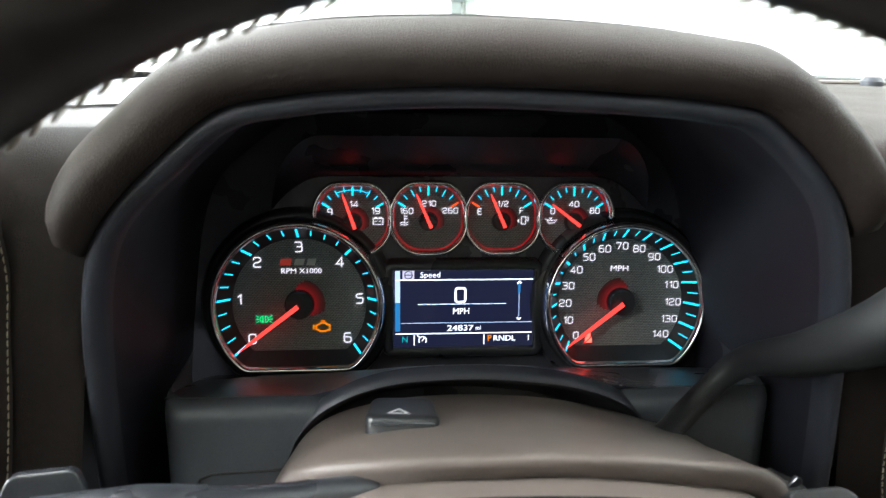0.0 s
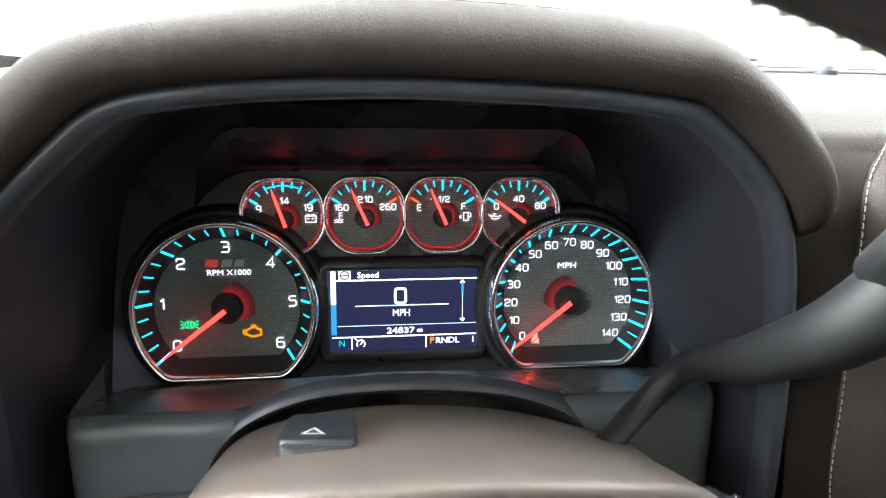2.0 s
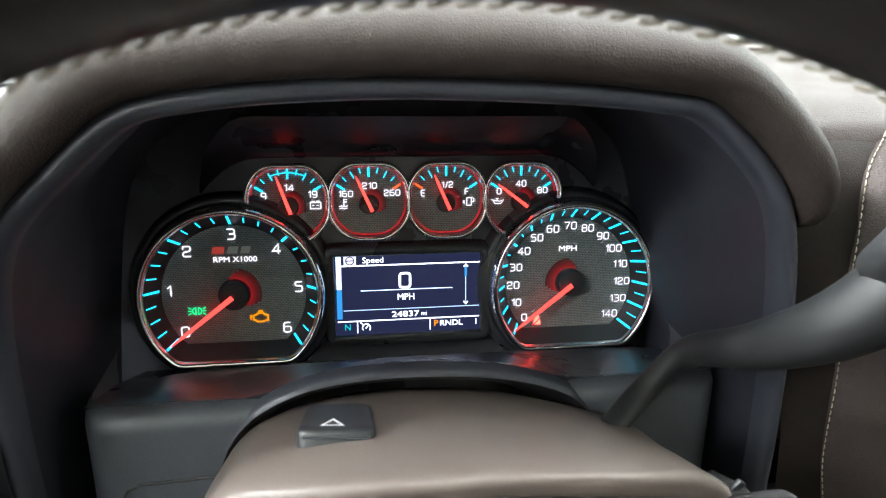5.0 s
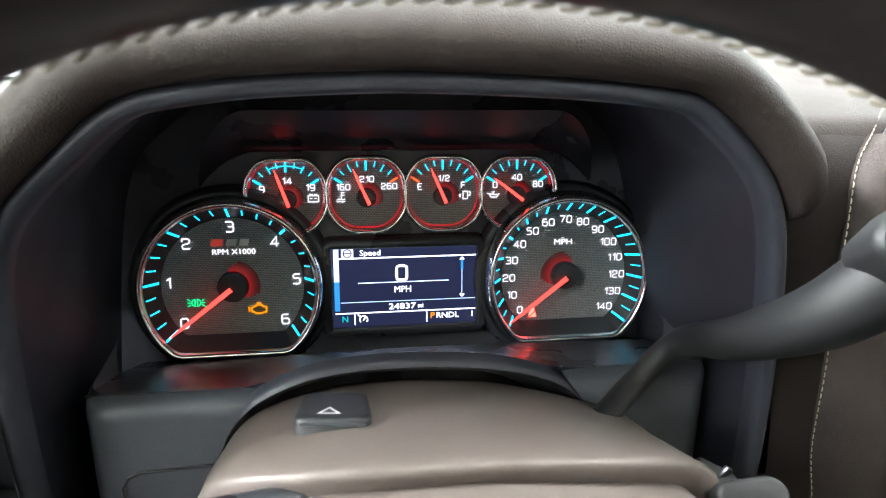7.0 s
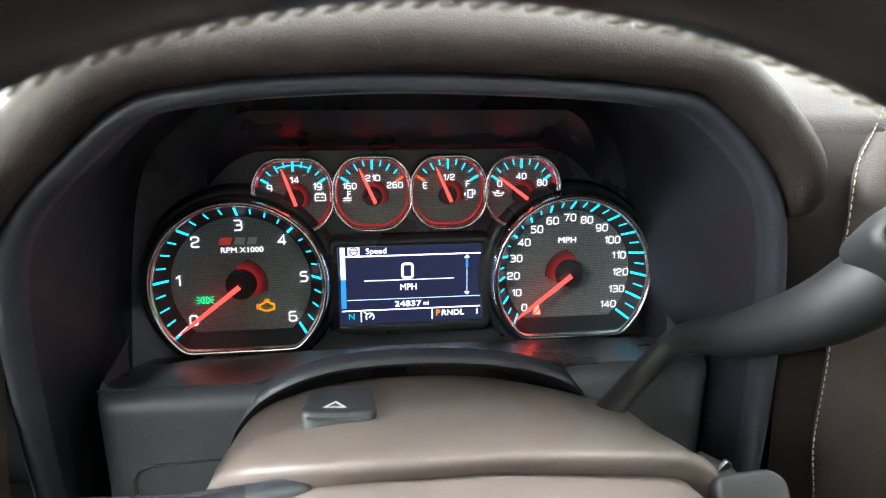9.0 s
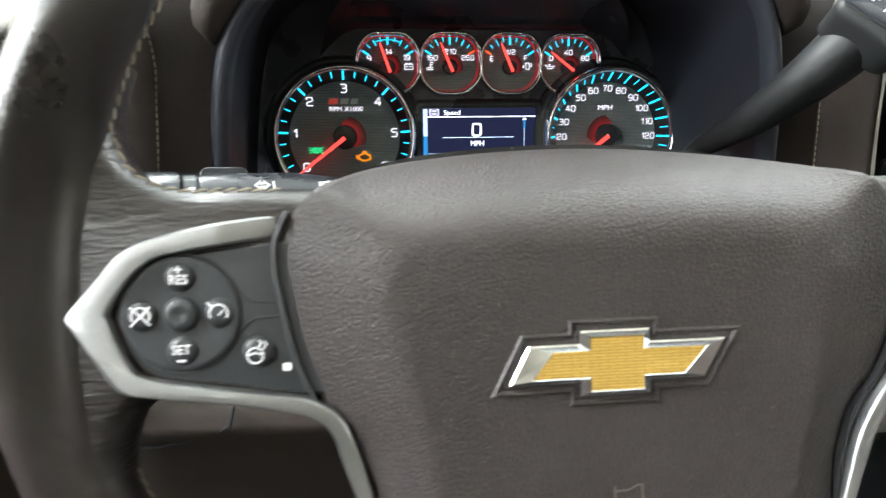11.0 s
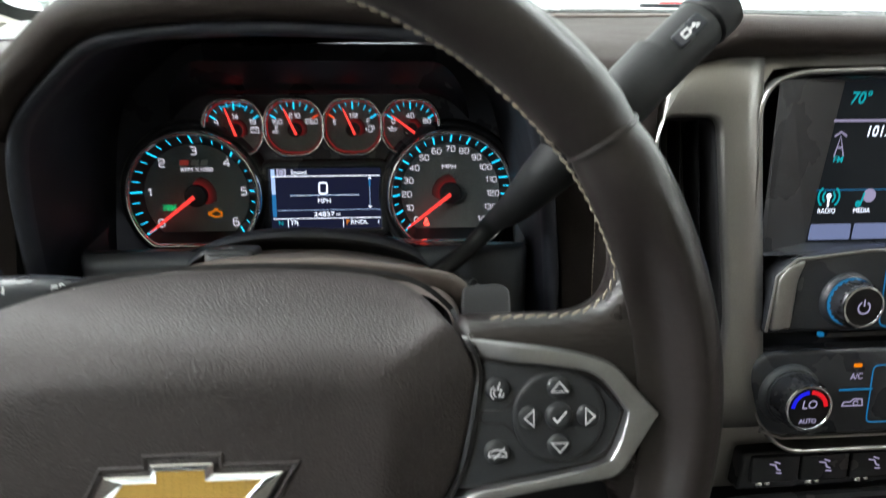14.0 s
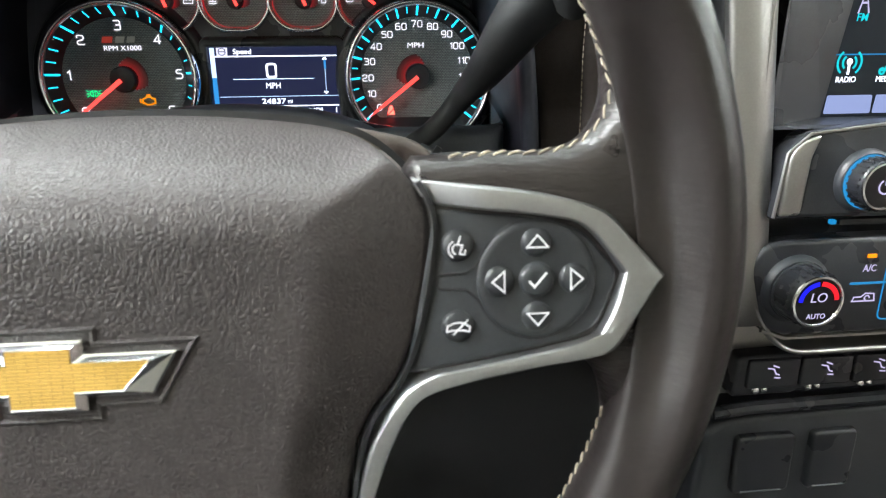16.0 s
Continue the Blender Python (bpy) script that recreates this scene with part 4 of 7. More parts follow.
def needle(parent, cx, cy, deg, tip, tail, w, z, name="needle"):
    pts = [(-tail, -w * 0.75), (tip * 0.75, -w * 0.55), (tip, -w * 0.16), (tip, w * 0.16), (tip * 0.75, w * 0.55), (-tail, w * 0.75)]
    bm = prism(pts, z, z + 0.0012, 0.0004)
    bmesh.ops.transform(bm, matrix=Matrix.Translation((cx, cy, 0)) @ Matrix.Rotation(radians(deg), 4, "Z"), verts=bm.verts[:])
    return part(name, bm, REDN, parent, "glowing red pointer")


# emissive reds for the painted light spill at the hubs, strongest first
HUBGLOW = [mat("painted_red_hub_glow", (0.05, 0.02, 0.02), 0.5, emit=(0.40, 0.01, 0.015), strength=g) for g in (0.30, 0.17, 0.08, 0.03)]


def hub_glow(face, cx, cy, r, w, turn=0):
    """Red light spill round a needle hub, painted as flat glowing rings, fading outwards."""
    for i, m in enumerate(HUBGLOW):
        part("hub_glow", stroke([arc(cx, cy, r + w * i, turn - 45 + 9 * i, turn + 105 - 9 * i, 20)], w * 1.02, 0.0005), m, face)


def big_dial(name, label, cx, cy, majors, per, labels, size, wide):
    R, CUT = 0.0556, 0.0430
    face = part(name, prism([p + Vector((cx, cy)) for p in offset(dial_outline(R, CUT), -0.0105)], -0.004, 0.0, 0), DIAL, cluster, label)
    o = [p + Vector((cx, cy)) for p in dial_outline(R, CUT)]
    part("slope_ring", loft([at_z(offset(o, -0.0115), -0.0005), at_z(offset(o, -0.0105), 0.0006), at_z(offset(o, -0.0034), 0.0118)], True), mat("dark_slope_ring", (0.022, 0.024, 0.026), 0.35, stain=0.06, grain=0.05), face, "dark sloped scale ring")
    part("bezel", band(o, [(-0.0036, 0.0105), (-0.0030, 0.0128), (-0.0022, 0.0146), (-0.0010, 0.0154), (0.0002, 0.0150), (0.0009, 0.0138), (0.0017, 0.0100), (0.0029, 0.0050), (0.0034, 0.0022)]), CHROME, face, "chrome bezel with a flared outer wall", angle=70)
    part("collar", band(o, [(0.0028, 0.0016), (0.0034, 0.0044), (0.0048, 0.0052), (0.0068, 0.0042), (0.0088, 0.0008), (0.010, -0.004)]), BLACK, face, "black collar round the dial", angle=70)
    if name == "tachometer":
        zone = [[Vector((px, py, zz)) for px, py in arc(cx, cy, rr, 62, 8, 20)] for rr, zz in ((0.0460, 0.0020), (0.0510, 0.0104))]
        part("red_zone", loft(zone, closed=False), REDZONE, face, "dark red scale zone")
    total = majors * per
    for i in range(total + 1):
        a = radians(217.7 - 255.4 * i / total)
        big = i % per == 0
        w = 0.00075 if big else 0.00042
        d, n = Vector((math.cos(a), math.sin(a))), Vector((-math.sin(a), math.cos(a)))
        c = Vector((cx, cy))
        quad = []
        f0, f1 = (0.02, 0.98) if big else (0.30, 0.92)
        # the bottom ticks stop where the flat foot cuts the ring
        for f, s in ((f0, -1), (f1, -1), (f1, 1), (f0, 1)):
            r = 0.0453 + (0.0519 - 0.0453) * f
            p = c + d * r + n * w * s
            quad.append(Vector((p.x, p.y, 0.0006 + 0.0109 * f + 0.0007)))
        bm = bmesh.new()
        bm.faces.new([bm.verts.new(q) for q in quad])
        part("tick", bm, CYAN, face, smooth=False)
    for i, text in enumerate(labels):
        if not text:
            continue
        a = radians(217.7 - 255.4 * i / (len(labels) - 1))
        rx, r = (0.0402, 0.0388) if len(labels) == 7 else (0.0392, 0.0392)
        rx -= 0.0010 if len(text) == 3 else 0.0
        figures("numeral", text, size, size * 0.125, NUM, face, cx + rx * math.cos(a), cy + r * math.sin(a), 0.0003)
    part("hub", moved(lathe([(0.0100, 0.0), (0.0096, 0.005), (0.0085, 0.0064), (0.0, 0.0068)], 32), cx, cy), BLACK, face, "black needle hub")
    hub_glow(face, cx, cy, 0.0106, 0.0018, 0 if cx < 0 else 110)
    needle(face, cx, cy, 217.7, 0.0505, -0.0005, 0.0021, 0.0085)
    return face


tach = big_dial("tachometer", "round tachometer face of dark woven mesh", -0.1107, -0.0120, 6, 4, ["0", "1", "2", "3", "4", "5", "6"], 0.0064, 1.12)
speedo = big_dial("speedometer", "round speedometer face of dark woven mesh", 0.1112, -0.0128, 14, 2, [str(10 * i) for i in range(15)], 0.0046, 1.12)
writing("caption", "RPM X1000", 0.0050, NUM, tach, -0.1092, 0.0104, 0.0003, 1.12, 0.0)
writing("caption", "MPH", 0.0056, NUM, speedo, 0.1099, 0.0104, 0.0003, 1.2, 0.0)
# trim badge: plain slanted bars
for i, (x0, x1, m) in enumerate(((-0.1235, -0.1150, mat("red_trim_badge", (0.35, 0.05, 0.04), 0.3, stain=0.03, grain=0.03, emit=(0.3, 0.03, 0.02), strength=0.45)), (-0.1140, -0.1065, BADGE), (-0.1058, -0.0990, BADGE))):
    part("badge_bar", prism([(x0, 0.0144), (x1 - 0.0012, 0.0144), (x1, 0.0189), (x0 + 0.0012, 0.0189)], 0.0002, 0.0008, 0.0002), m, tach, smooth=False)


def icon(name, parent, material, paths, w, z=0.0003, label=""):
    return part(name, stroke(paths, w, z), material, parent, label, smooth=False)


# parking-light, engine and belt lamps
gx, gy = -0.1345, -0.0222
lamp_paths = []
for s in (-1, 1):
    lamp_paths.append([(gx + s * 0.0008, gy - 0.0022), (gx + s * 0.0008, gy + 0.0022), *[(gx + s * (0.0008 + 0.0020 * math.sin(radians(t))), gy + 0.0022 * math.cos(radians(t))) for t in range(30, 181, 30)]])
    for k in (-1, 0, 1):
        lamp_paths.append([(gx + s * 0.0036, gy + k * 0.0014), (gx + s * 0.0056, gy + k * 0.0026)])
icon("parking_light_lamp", tach, GREENL, lamp_paths, 0.00055)
ex, ey = -0.0955, -0.0280
icon("engine_lamp", tach, ORANGE, [[(ex - 0.0045, ey - 0.0018), (ex - 0.0045, ey + 0.0010), (ex - 0.0025, ey + 0.0018), (ex - 0.0012, ey + 0.0028), (ex + 0.0016, ey + 0.0028), (ex + 0.0028, ey + 0.0014), (ex + 0.0046, ey + 0.0014), (ex + 0.0046, ey - 0.0022), (ex + 0.0030, ey - 0.0022), (ex + 0.0016, ey - 0.0030), (ex - 0.0020, ey - 0.0030), (ex - 0.0034, ey - 0.0018), (ex - 0.0045, ey - 0.0018)], [(ex - 0.0062, ey - 0.0016), (ex - 0.0062, ey + 0.0016)], [(ex - 0.0012, ey + 0.0042), (ex + 0.0016, ey + 0.0042)]], 0.0009)
bx, by = 0.0893, -0.0392
belt = prism(mm([(89.3 - 2.6, -42.2), (89.3 + 2.6, -42.2), (89.3 + 1.9, -38.2), (89.3 - 1.9, -38.2)]), 0.0003, 0.0006)
part("belt_lamp", belt, BELTL, speedo, "lit red seat belt lamp", smooth=False)
head_dot = moved(lathe([(0.0014, 0.0), (0.0014, 0.0003)], 12), bx, by + 0.0024, 0.0003)
part("belt_lamp", head_dot, BELTL, speedo, "lit red seat belt lamp", smooth=False)
icon("belt_lamp", speedo, REDL, [[(bx - 0.0032, by - 0.0036), (bx + 0.0022, by + 0.0014)]], 0.0007, 0.0006)


def small_gauge(name, label, cx, cy, deg, texts, marks, trim):
    w, h = 0.0238, 0.0222
    o = rounded([(cx - w, cy - h * 0.45), (cx - w * 0.52, cy - h), (cx + w * 0.52, cy - h), (cx + w, cy - h * 0.45), (cx + w, cy + h * 0.45), (cx + w * 0.62, cy + h), (cx - w * 0.62, cy + h), (cx - w, cy + h * 0.45)], [0.009, 0.009, 0.009, 0.009, 0.012, 0.012, 0.012, 0.012], 5)
    face = part(name, prism(o, -0.006, 0.0, 0), DIAL, cluster, label)
    part("glow_ring", band(o, [(-0.0011, 0.0002), (-0.0006, 0.0010), (-0.0003, 0.0016)]), mat("red_edge_glow", (0.03, 0.01, 0.01), 0.4, emit=(0.9, 0.012, 0.02), strength=0.28), face, "red glowing edge ring", angle=70)
    part("bezel", band(o, [(-0.0006, 0.0046), (-0.0002, 0.0066), (0.0006, 0.0078), (0.0014, 0.0083), (0.0024, 0.0080), (0.0031, 0.0066), (0.0033, 0.002)]), CHROME, face, "thin chrome bezel", angle=70)
    hy = cy - 0.0022
    for i in range(9):
        a = radians(148 - 116 * i / 8)
        big, red = i % 4 == 0, i in trim
        reach = min((w - 0.0025) / max(abs(math.cos(a)), 1e-3), (h + 0.0012) / max(abs(math.sin(a)), 1e-3), 0.0240)
        inner = reach - (0.0056 if big else (0.0048 if i % 2 == 0 else 0.0034))
        bm = stroke([[(cx + inner * math.cos(a), hy + inner * math.sin(a)), (cx + reach * math.cos(a), hy + reach * math.sin(a))]], 0.0012 if big else 0.0006, 0.0004)
        part("tick", bm, WARN if red else CYAN, face, smooth=False)
    for text, dx, dy, size in texts:
        figures("numeral", text, size * 0.74, size * 0.10, NUM, face, cx + dx, hy + dy, 0.0006)
    if marks:
        icon("symbol", face, NUM, [[(cx + x * 0.001, hy + y * 0.001) for x, y in path] for path in marks], 0.0005, 0.0004)
    part("hub", moved(lathe([(0.0066, 0.0), (0.0062, 0.003), (0.0055, 0.0038), (0.0, 0.004)], 28), cx, hy), BLACK, face, "black needle hub")
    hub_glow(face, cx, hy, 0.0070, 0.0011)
    needle(face, cx, hy, deg, 0.0205, 0.0045, 0.0015, 0.0050)
    return face


small_gauge("voltmeter", "small voltmeter gauge of dark woven mesh", -0.0745, 0.0455, 109, [("9", -0.0150, 0.0070, 0.0052), ("14", 0.0006, 0.0120, 0.0052), ("19", 0.0150, 0.0076, 0.0052)], [[(13.5, -1.6), (20, -1.6), (20, 2.4), (13.5, 2.4), (13.5, -1.6)], [(14.6, 2.4), (14.6, 3.2), (16, 3.2), (16, 2.4)], [(17.5, 2.4), (17.5, 3.2), (18.9, 3.2), (18.9, 2.4)], [(14.6, 0.6), (16, 0.6)], [(17.4, 0.6), (18.9, 0.6)]], ())
small_gauge("temperature_gauge", "small coolant temperature gauge of dark woven mesh", -0.0240, 0.0460, 114, [("160", -0.0148, 0.0070, 0.0048), ("210", 0.0005, 0.0120, 0.0048), ("260", 0.0148, 0.0072, 0.0048)], [[(-16, -0.6), (-16, 4)], [(-16, 3.4), (-14, 3.4)], [(-16, 1.8), (-14, 1.8)], [(-19, -1.2), (-17.4, -0.6), (-15.6, -1.2), (-13.6, -0.6)], [(-19, -2.6), (-17.4, -2), (-15.6, -2.6), (-13.6, -2)]], (8,))
small_gauge("fuel_gauge", "small fuel gauge of dark woven mesh", 0.0260, 0.0460, 114, [("E", -0.0150, 0.0066, 0.0052), ("1/2", 0.0006, 0.0118, 0.0048), ("F", 0.0138, 0.0072, 0.0052)], [[(13.6, -2), (13.6, 3), (16.6, 3), (16.6, -2), (13.6, -2)], [(16.6, 0.6), (18.2, 0.2), (18.4, 2.4), (17.4, 3)], [(11.8, 1.0), (10.6, 0.2), (11.8, -0.6), (11.8, 1.0)]], (0,))
small_gauge("oil_gauge", "small oil pressure gauge of dark woven mesh", 0.0760, 0.0455, 143, [("0", -0.0148, 0.0074, 0.0050), ("40", 0.0, 0.0122, 0.0050), ("80", 0.0146, 0.0076, 0.0050)], [[(-18.6, 1.4), (-17.4, -0.8), (-13.6, -0.8), (-11.6, 1.6), (-14, 0.8), (-18.6, 1.4)], [(-16, 1.2), (-16, 2.6)], [(-17, 2.6), (-15, 2.6)], [(-20, 2), (-18.6, 1.4)]], ())
def give_way(ob, cx, cy, reach):
    """Presses the parts of a small gauge outward where a big dial's collar overlaps it."""
    for o in (ob, *ob.children):
        if o.name.split(".")[0] in ("voltmeter", "oil_gauge", "bezel", "glow_ring", "tick"):
            for vert in o.data.vertices:
                d = Vector((vert.co.x - cx, vert.co.y - cy))
                if d.length < reach:
                    d = d.normalized() * reach
                    vert.co.x, vert.co.y = cx + d.x, cy + d.y


give_way(bpy.data.objects["voltmeter"], -0.1107, -0.0120, 0.0600)
give_way(bpy.data.objects["oil_gauge"], 0.1112, -0.0128, 0.0600)
part("volt_arc", stroke([arc(-0.0745, 0.0372, 0.0275, 112, 66, 12)], 0.0005, 0.0006), CYAN, bpy.data.objects["voltmeter"], smooth=False)

# centre display
disp = part("information_display", prism(box_outline(-0.0478, -0.0432, 0.0488, 0.0105, 0.0006), -0.001, 0.0008), LCD, cluster, "lit dark-blue information display", smooth=False)
part("display_surround", band(box_outline(-0.0478, -0.0432, 0.0488, 0.0105, 0.0006), [(0.0, 0.0008), (0.0002, 0.0040), (0.0012, 0.0048), (0.0045, 0.0048), (0.0065, 0.0030), (0.008, -0.004)]), BLACK, disp, "black display surround", angle=60)
Z1 = 0.0010


def ui(x0, y0, x1, y1, m, z=Z1, name="display_bar"):
    return part(name, prism([(x0 * 0.001, y0 * 0.001), (x1 * 0.001, y0 * 0.001), (x1 * 0.001, y1 * 0.001), (x0 * 0.001, y1 * 0.001)], z - 0.0002, z), m, disp, smooth=False)


ui(-46.6, -12, -43.2, 10.0, LCDBAR)
ui(-46.6, -32, -43.2, -12, LCDB)
ui(-46.0, 3.3, 48.4, 4.1, LCDW)
ui(-41.5, 4.2, -33.5, 10.2, mat("display_lilac", (0.05, 0.05, 0.1), 0.4, emit=(0.62, 0.62, 0.85), strength=0.9))
icon("display_symbol", disp, LCD, [arc(-0.0375, 0.0072, 0.0026, 0, 360, 16), [(-0.0400, 0.0072), (-0.0350, 0.0072)]], 0.0006, Z1)
writing("display_text", "Speed", 0.0054, LCDW, disp, -0.0296, 0.0070, Z1, 1.08, 0, "LEFT")
icon("display_zero", disp, LCDW, [[(p.x, p.y) for p in rounded([(-0.0052, -0.0118), (0.0016, -0.0118), (0.0016, -0.0022), (-0.0052, -0.0022)], 0.002, 4)] + [(p.x, p.y) for p in rounded([(-0.0052, -0.0118), (0.0016, -0.0118), (0.0016, -0.0022), (-0.0052, -0.0022)], 0.002, 4)][:1]], 0.0015, Z1)
ui(-31, -13.6, 30, -12.9, LCDB)
ui(-31, -13.4, 30, -13.1, LCDW, Z1 + 0.0002)
writing("display_text", "MPH", 0.0062, LCDW, disp, -0.0012, -0.0185, Z1, 0.95, 0)
ui(-42.5, -26.6, 48.4, -26.2, LCDBAR)
writing("display_text", "24837", 0.0056, LCDW, disp, -0.0110, -0.0303, Z1, 1.32, 0, "LEFT", bold=0.006)
writing("display_text", "mi", 0.0046, LCDW, disp, 0.0088, -0.0303, Z1, 0.85, 0, "LEFT")
ui(-46.4, -34.2, 48.4, -33.5, LCDW)
writing("display_text", "N", 0.0058, CYAN2, disp, -0.0400, -0.0380, Z1, 1.0, 0, bold=0.006)
ui(-33.9, -42.0, -33.3, -34.6, LCDW)
icon("cruise_symbol", disp, LCDW, [arc(-0.0278, -0.0384, 0.0026, -40, 220, 16), [(-0.0282, -0.0388), (-0.0262, -0.0364)], [(-0.0316, -0.0348), (-0.0298, -0.0362)]], 0.0007, Z1)
ui(14.6, -42.0, 15.2, -34.6, LCDW)
writing("display_text", "P", 0.0060, ORANGE, disp, 0.0188, -0.0378, Z1, 1.0, 0, bold=0.01)
writing("display_text", "RNDL", 0.0054, LCDW, disp, 0.0212, -0.0379, Z1, 1.12, 0, "LEFT", bold=0.006)
writing("display_text", "1", 0.0054, LCDW, disp, 0.0462, -0.0378, Z1, 1.0, 0, bold=0.006)
ui(38.9, -23.0, 39.3, 1.0, LCDBAR)
ui(38.3, -6.0, 39.9, 1.6, LCDB, Z1 + 0.0001)
icon("scroll_arrow", disp, LCDW, [[(0.0378, 0.0008), (0.0391, 0.0022), (0.0404, 0.0008)]], 0.0010, Z1)
icon("scroll_arrow", disp, LCDW, [[(0.0378, -0.0232), (0.0391, -0.0246), (0.0404, -0.0232)]], 0.0010, Z1)

# ---- steering wheel ----
wheel = thing("steering_wheel", "brown leather steering wheel with pewter trim and cream stitching", "steering wheel", WHEEL)
RIM_LEAN = Matrix.Translation((-0.0015, 0.0035, 0)) @ Matrix.Rotation(radians(-0.7), 4, "Y") @ Matrix.Rotation(radians(5.4), 4, "X")
RR, RA, RB = 0.1898, 0.0160, 0.0158


def rim_swell(a):
    """How much fatter the grip is on the inside near the top."""
    return 0.0024 * min(1.0, max(0.0, (math.sin(a) - 0.55) / 0.30)) * min(1.0, max(0.15, 0.62 + 1.2 * math.cos(a)))


def smooth(f):
    f = min(1.0, max(0.0, f))
    return f * f * (3 - 2 * f)


def rim_section(a0, a1, name):
    n = max(int(abs(a1 - a0) / 3), 6)
    rings = []
    for i in range(n + 1):
        a = radians(a0 + (a1 - a0) * i / n)
        e = min(i, n - i)
        f = (0.90, 0.975)[e] if e < 2 else 1.0
        side = max(0.0, 1 - abs(abs(math.degrees(math.atan2(math.sin(a), abs(math.cos(a))))) / 30))
        ra, rb = RA * f * (1 + 0.10 * side), RB * f
        ring = []
        # towards the spokes the grip's inner half sinks to the spoke's level
        turn = abs(math.degrees(math.atan2(math.sin(a), abs(math.cos(a)))))
        web = smooth((31 - turn) / 22)
        level = 0.0052 - math.copysign(0.0023, math.cos(a)) - 0.094 * RR * math.sin(a)
        for j in range(28):
            b = 2 * math.pi * j / 28
            r = RR + (ra + (rim_swell(a) if math.cos(b) < 0 else -0.0040 * smooth((math.sin(a) - 0.62) / 0.30))) * math.cos(b)
            zz = rb * math.sin(b)
            if zz > level:
                zz += (level - zz) * web * smooth((RR + 0.0045 - r) / 0.0125)
            ring.append(Vector((r * math.cos(a), r * math.sin(a), zz)))
        rings.append(ring)
    ob = part(name, loft(rings, True, (True, True)), CREASED if name == "rim_side" else RIM, wheel, "", angle=70)
    ob.matrix_local = RIM_LEAN
    return ob


rim_section(34.6, 145.4, "rim_top")
rim_section(145.5, 214.5, "rim_side")
rim_section(-34.5, 34.5, "rim_side")
rim_section(214.6, 325.4, "rim_bottom")
for a in (34.55, 145.45, 214.55, 325.45):
    c = Vector((RR * math.cos(radians(a)), RR * math.sin(radians(a)), 0))
    ring = [c + Vector((c.normalized().x * RA * 0.9 * math.cos(2 * math.pi * j / 24), c.normalized().y * RA * 0.9 * math.cos(2 * math.pi * j / 24), RB * 0.93 * math.sin(2 * math.pi * j / 24))) for j in range(24)]
    part("rim_seam", tube(ring, 0.0012, 6, closed=True, up=(0.3, 0.4, 1)), RIM, wheel, "ridged leather seam").matrix_local = RIM_LEAN


def inner_line(a0, a1, back=0.0045):
    out = []
    for i in range(41):
        a = radians(a0 + (a1 - a0) * i / 40)
        side = max(0.0, 1 - abs(math.degrees(math.atan2(math.sin(a), abs(math.cos(a))))) / 30)
        r = RR - (RA * (1 + 0.10 * side) + rim_swell(a)) * 0.966 - 0.0002
        out.append(Vector((r * math.cos(a), r * math.sin(a), -back)))
    return out


TOPSPOKE = [(101, 41), (112, 41), (128, 41.5), (142, 41.5), (153, 44), (160, 50), (163.5, 60), (163, 72), (160, 83)]
LOWSPOKE = [(152, -86), (160, -70), (164.5, -56), (164.5, -44), (161, -33), (154, -27)]
spoke_outline = [Vector((x * 0.001, y * 0.001)) for x, y in ((96, 25), (98, 37))] + [Vector((p.x, p.y)) for p in spline(mm([(x, y, 0) for x, y in TOPSPOKE]), 4)] + [Vector(p) for p in mm([(172, 88), (184, 60), (192, 25), (193, 0), (192, -25), (184, -60), (172, -88)])] + [Vector((p.x, p.y)) for p in spline(mm([(x, y, 0) for x, y in LOWSPOKE]), 4)] + [Vector(p) for p in mm([(140, -30), (112, -34), (98, -38)])]


def pillow(outline, z_back, z_front, round_by):
    """A soft-edged padded plate."""
    rings = []
    for k in range(9):
        a = math.pi * k / 8
        zz = (z_back + z_front) / 2 - (z_front - z_back) / 2 * math.cos(a)
        rings.append(at_z(offset(outline, -round_by * (1 - math.sin(a))), zz))
    return loft(rings, True, (True, True))


for s in (1, -1):
    out = spoke_outline if s > 0 else [Vector((-p.x, p.y)) for p in spoke_outline][::-1]
    part("spoke", pillow(out, -0.024, 0.0040, 0.0085), SPOKESKIN, wheel, "brown leather-wrapped spoke", angle=70)
    top_path = [Vector((s * (p.x + (0.0006 if p.y > 0.05 else 0)), p.y, -0.0015)) for p in spline(mm([(x, y - 0.3, 0) for x, y in TOPSPOKE[1:7]]), 8)]
    stitches(top_path, 0.0046, 0.0044, 0.00044, wheel, slant=0.35, lift=[Vector((0, 0.6, 0.8)), Vector((0, 0.6, 0.8)), Vector((-s * 0.7, 0.1, 0.7))], label="thick cream thread stitching")
for a0, a1 in ((19, 161), (197, 343)):
    line = inner_line(a0, a1)
    stitches(line, 0.0046, 0.0044, 0.00044, wheel, slant=0.35, lift=[(Vector((-p.x, -p.y, 0)).normalized() * 0.8 + Vector((0, 0, 0.6))).normalized() for p in line], label="thick cream thread stitching").matrix_local = RIM_LEAN

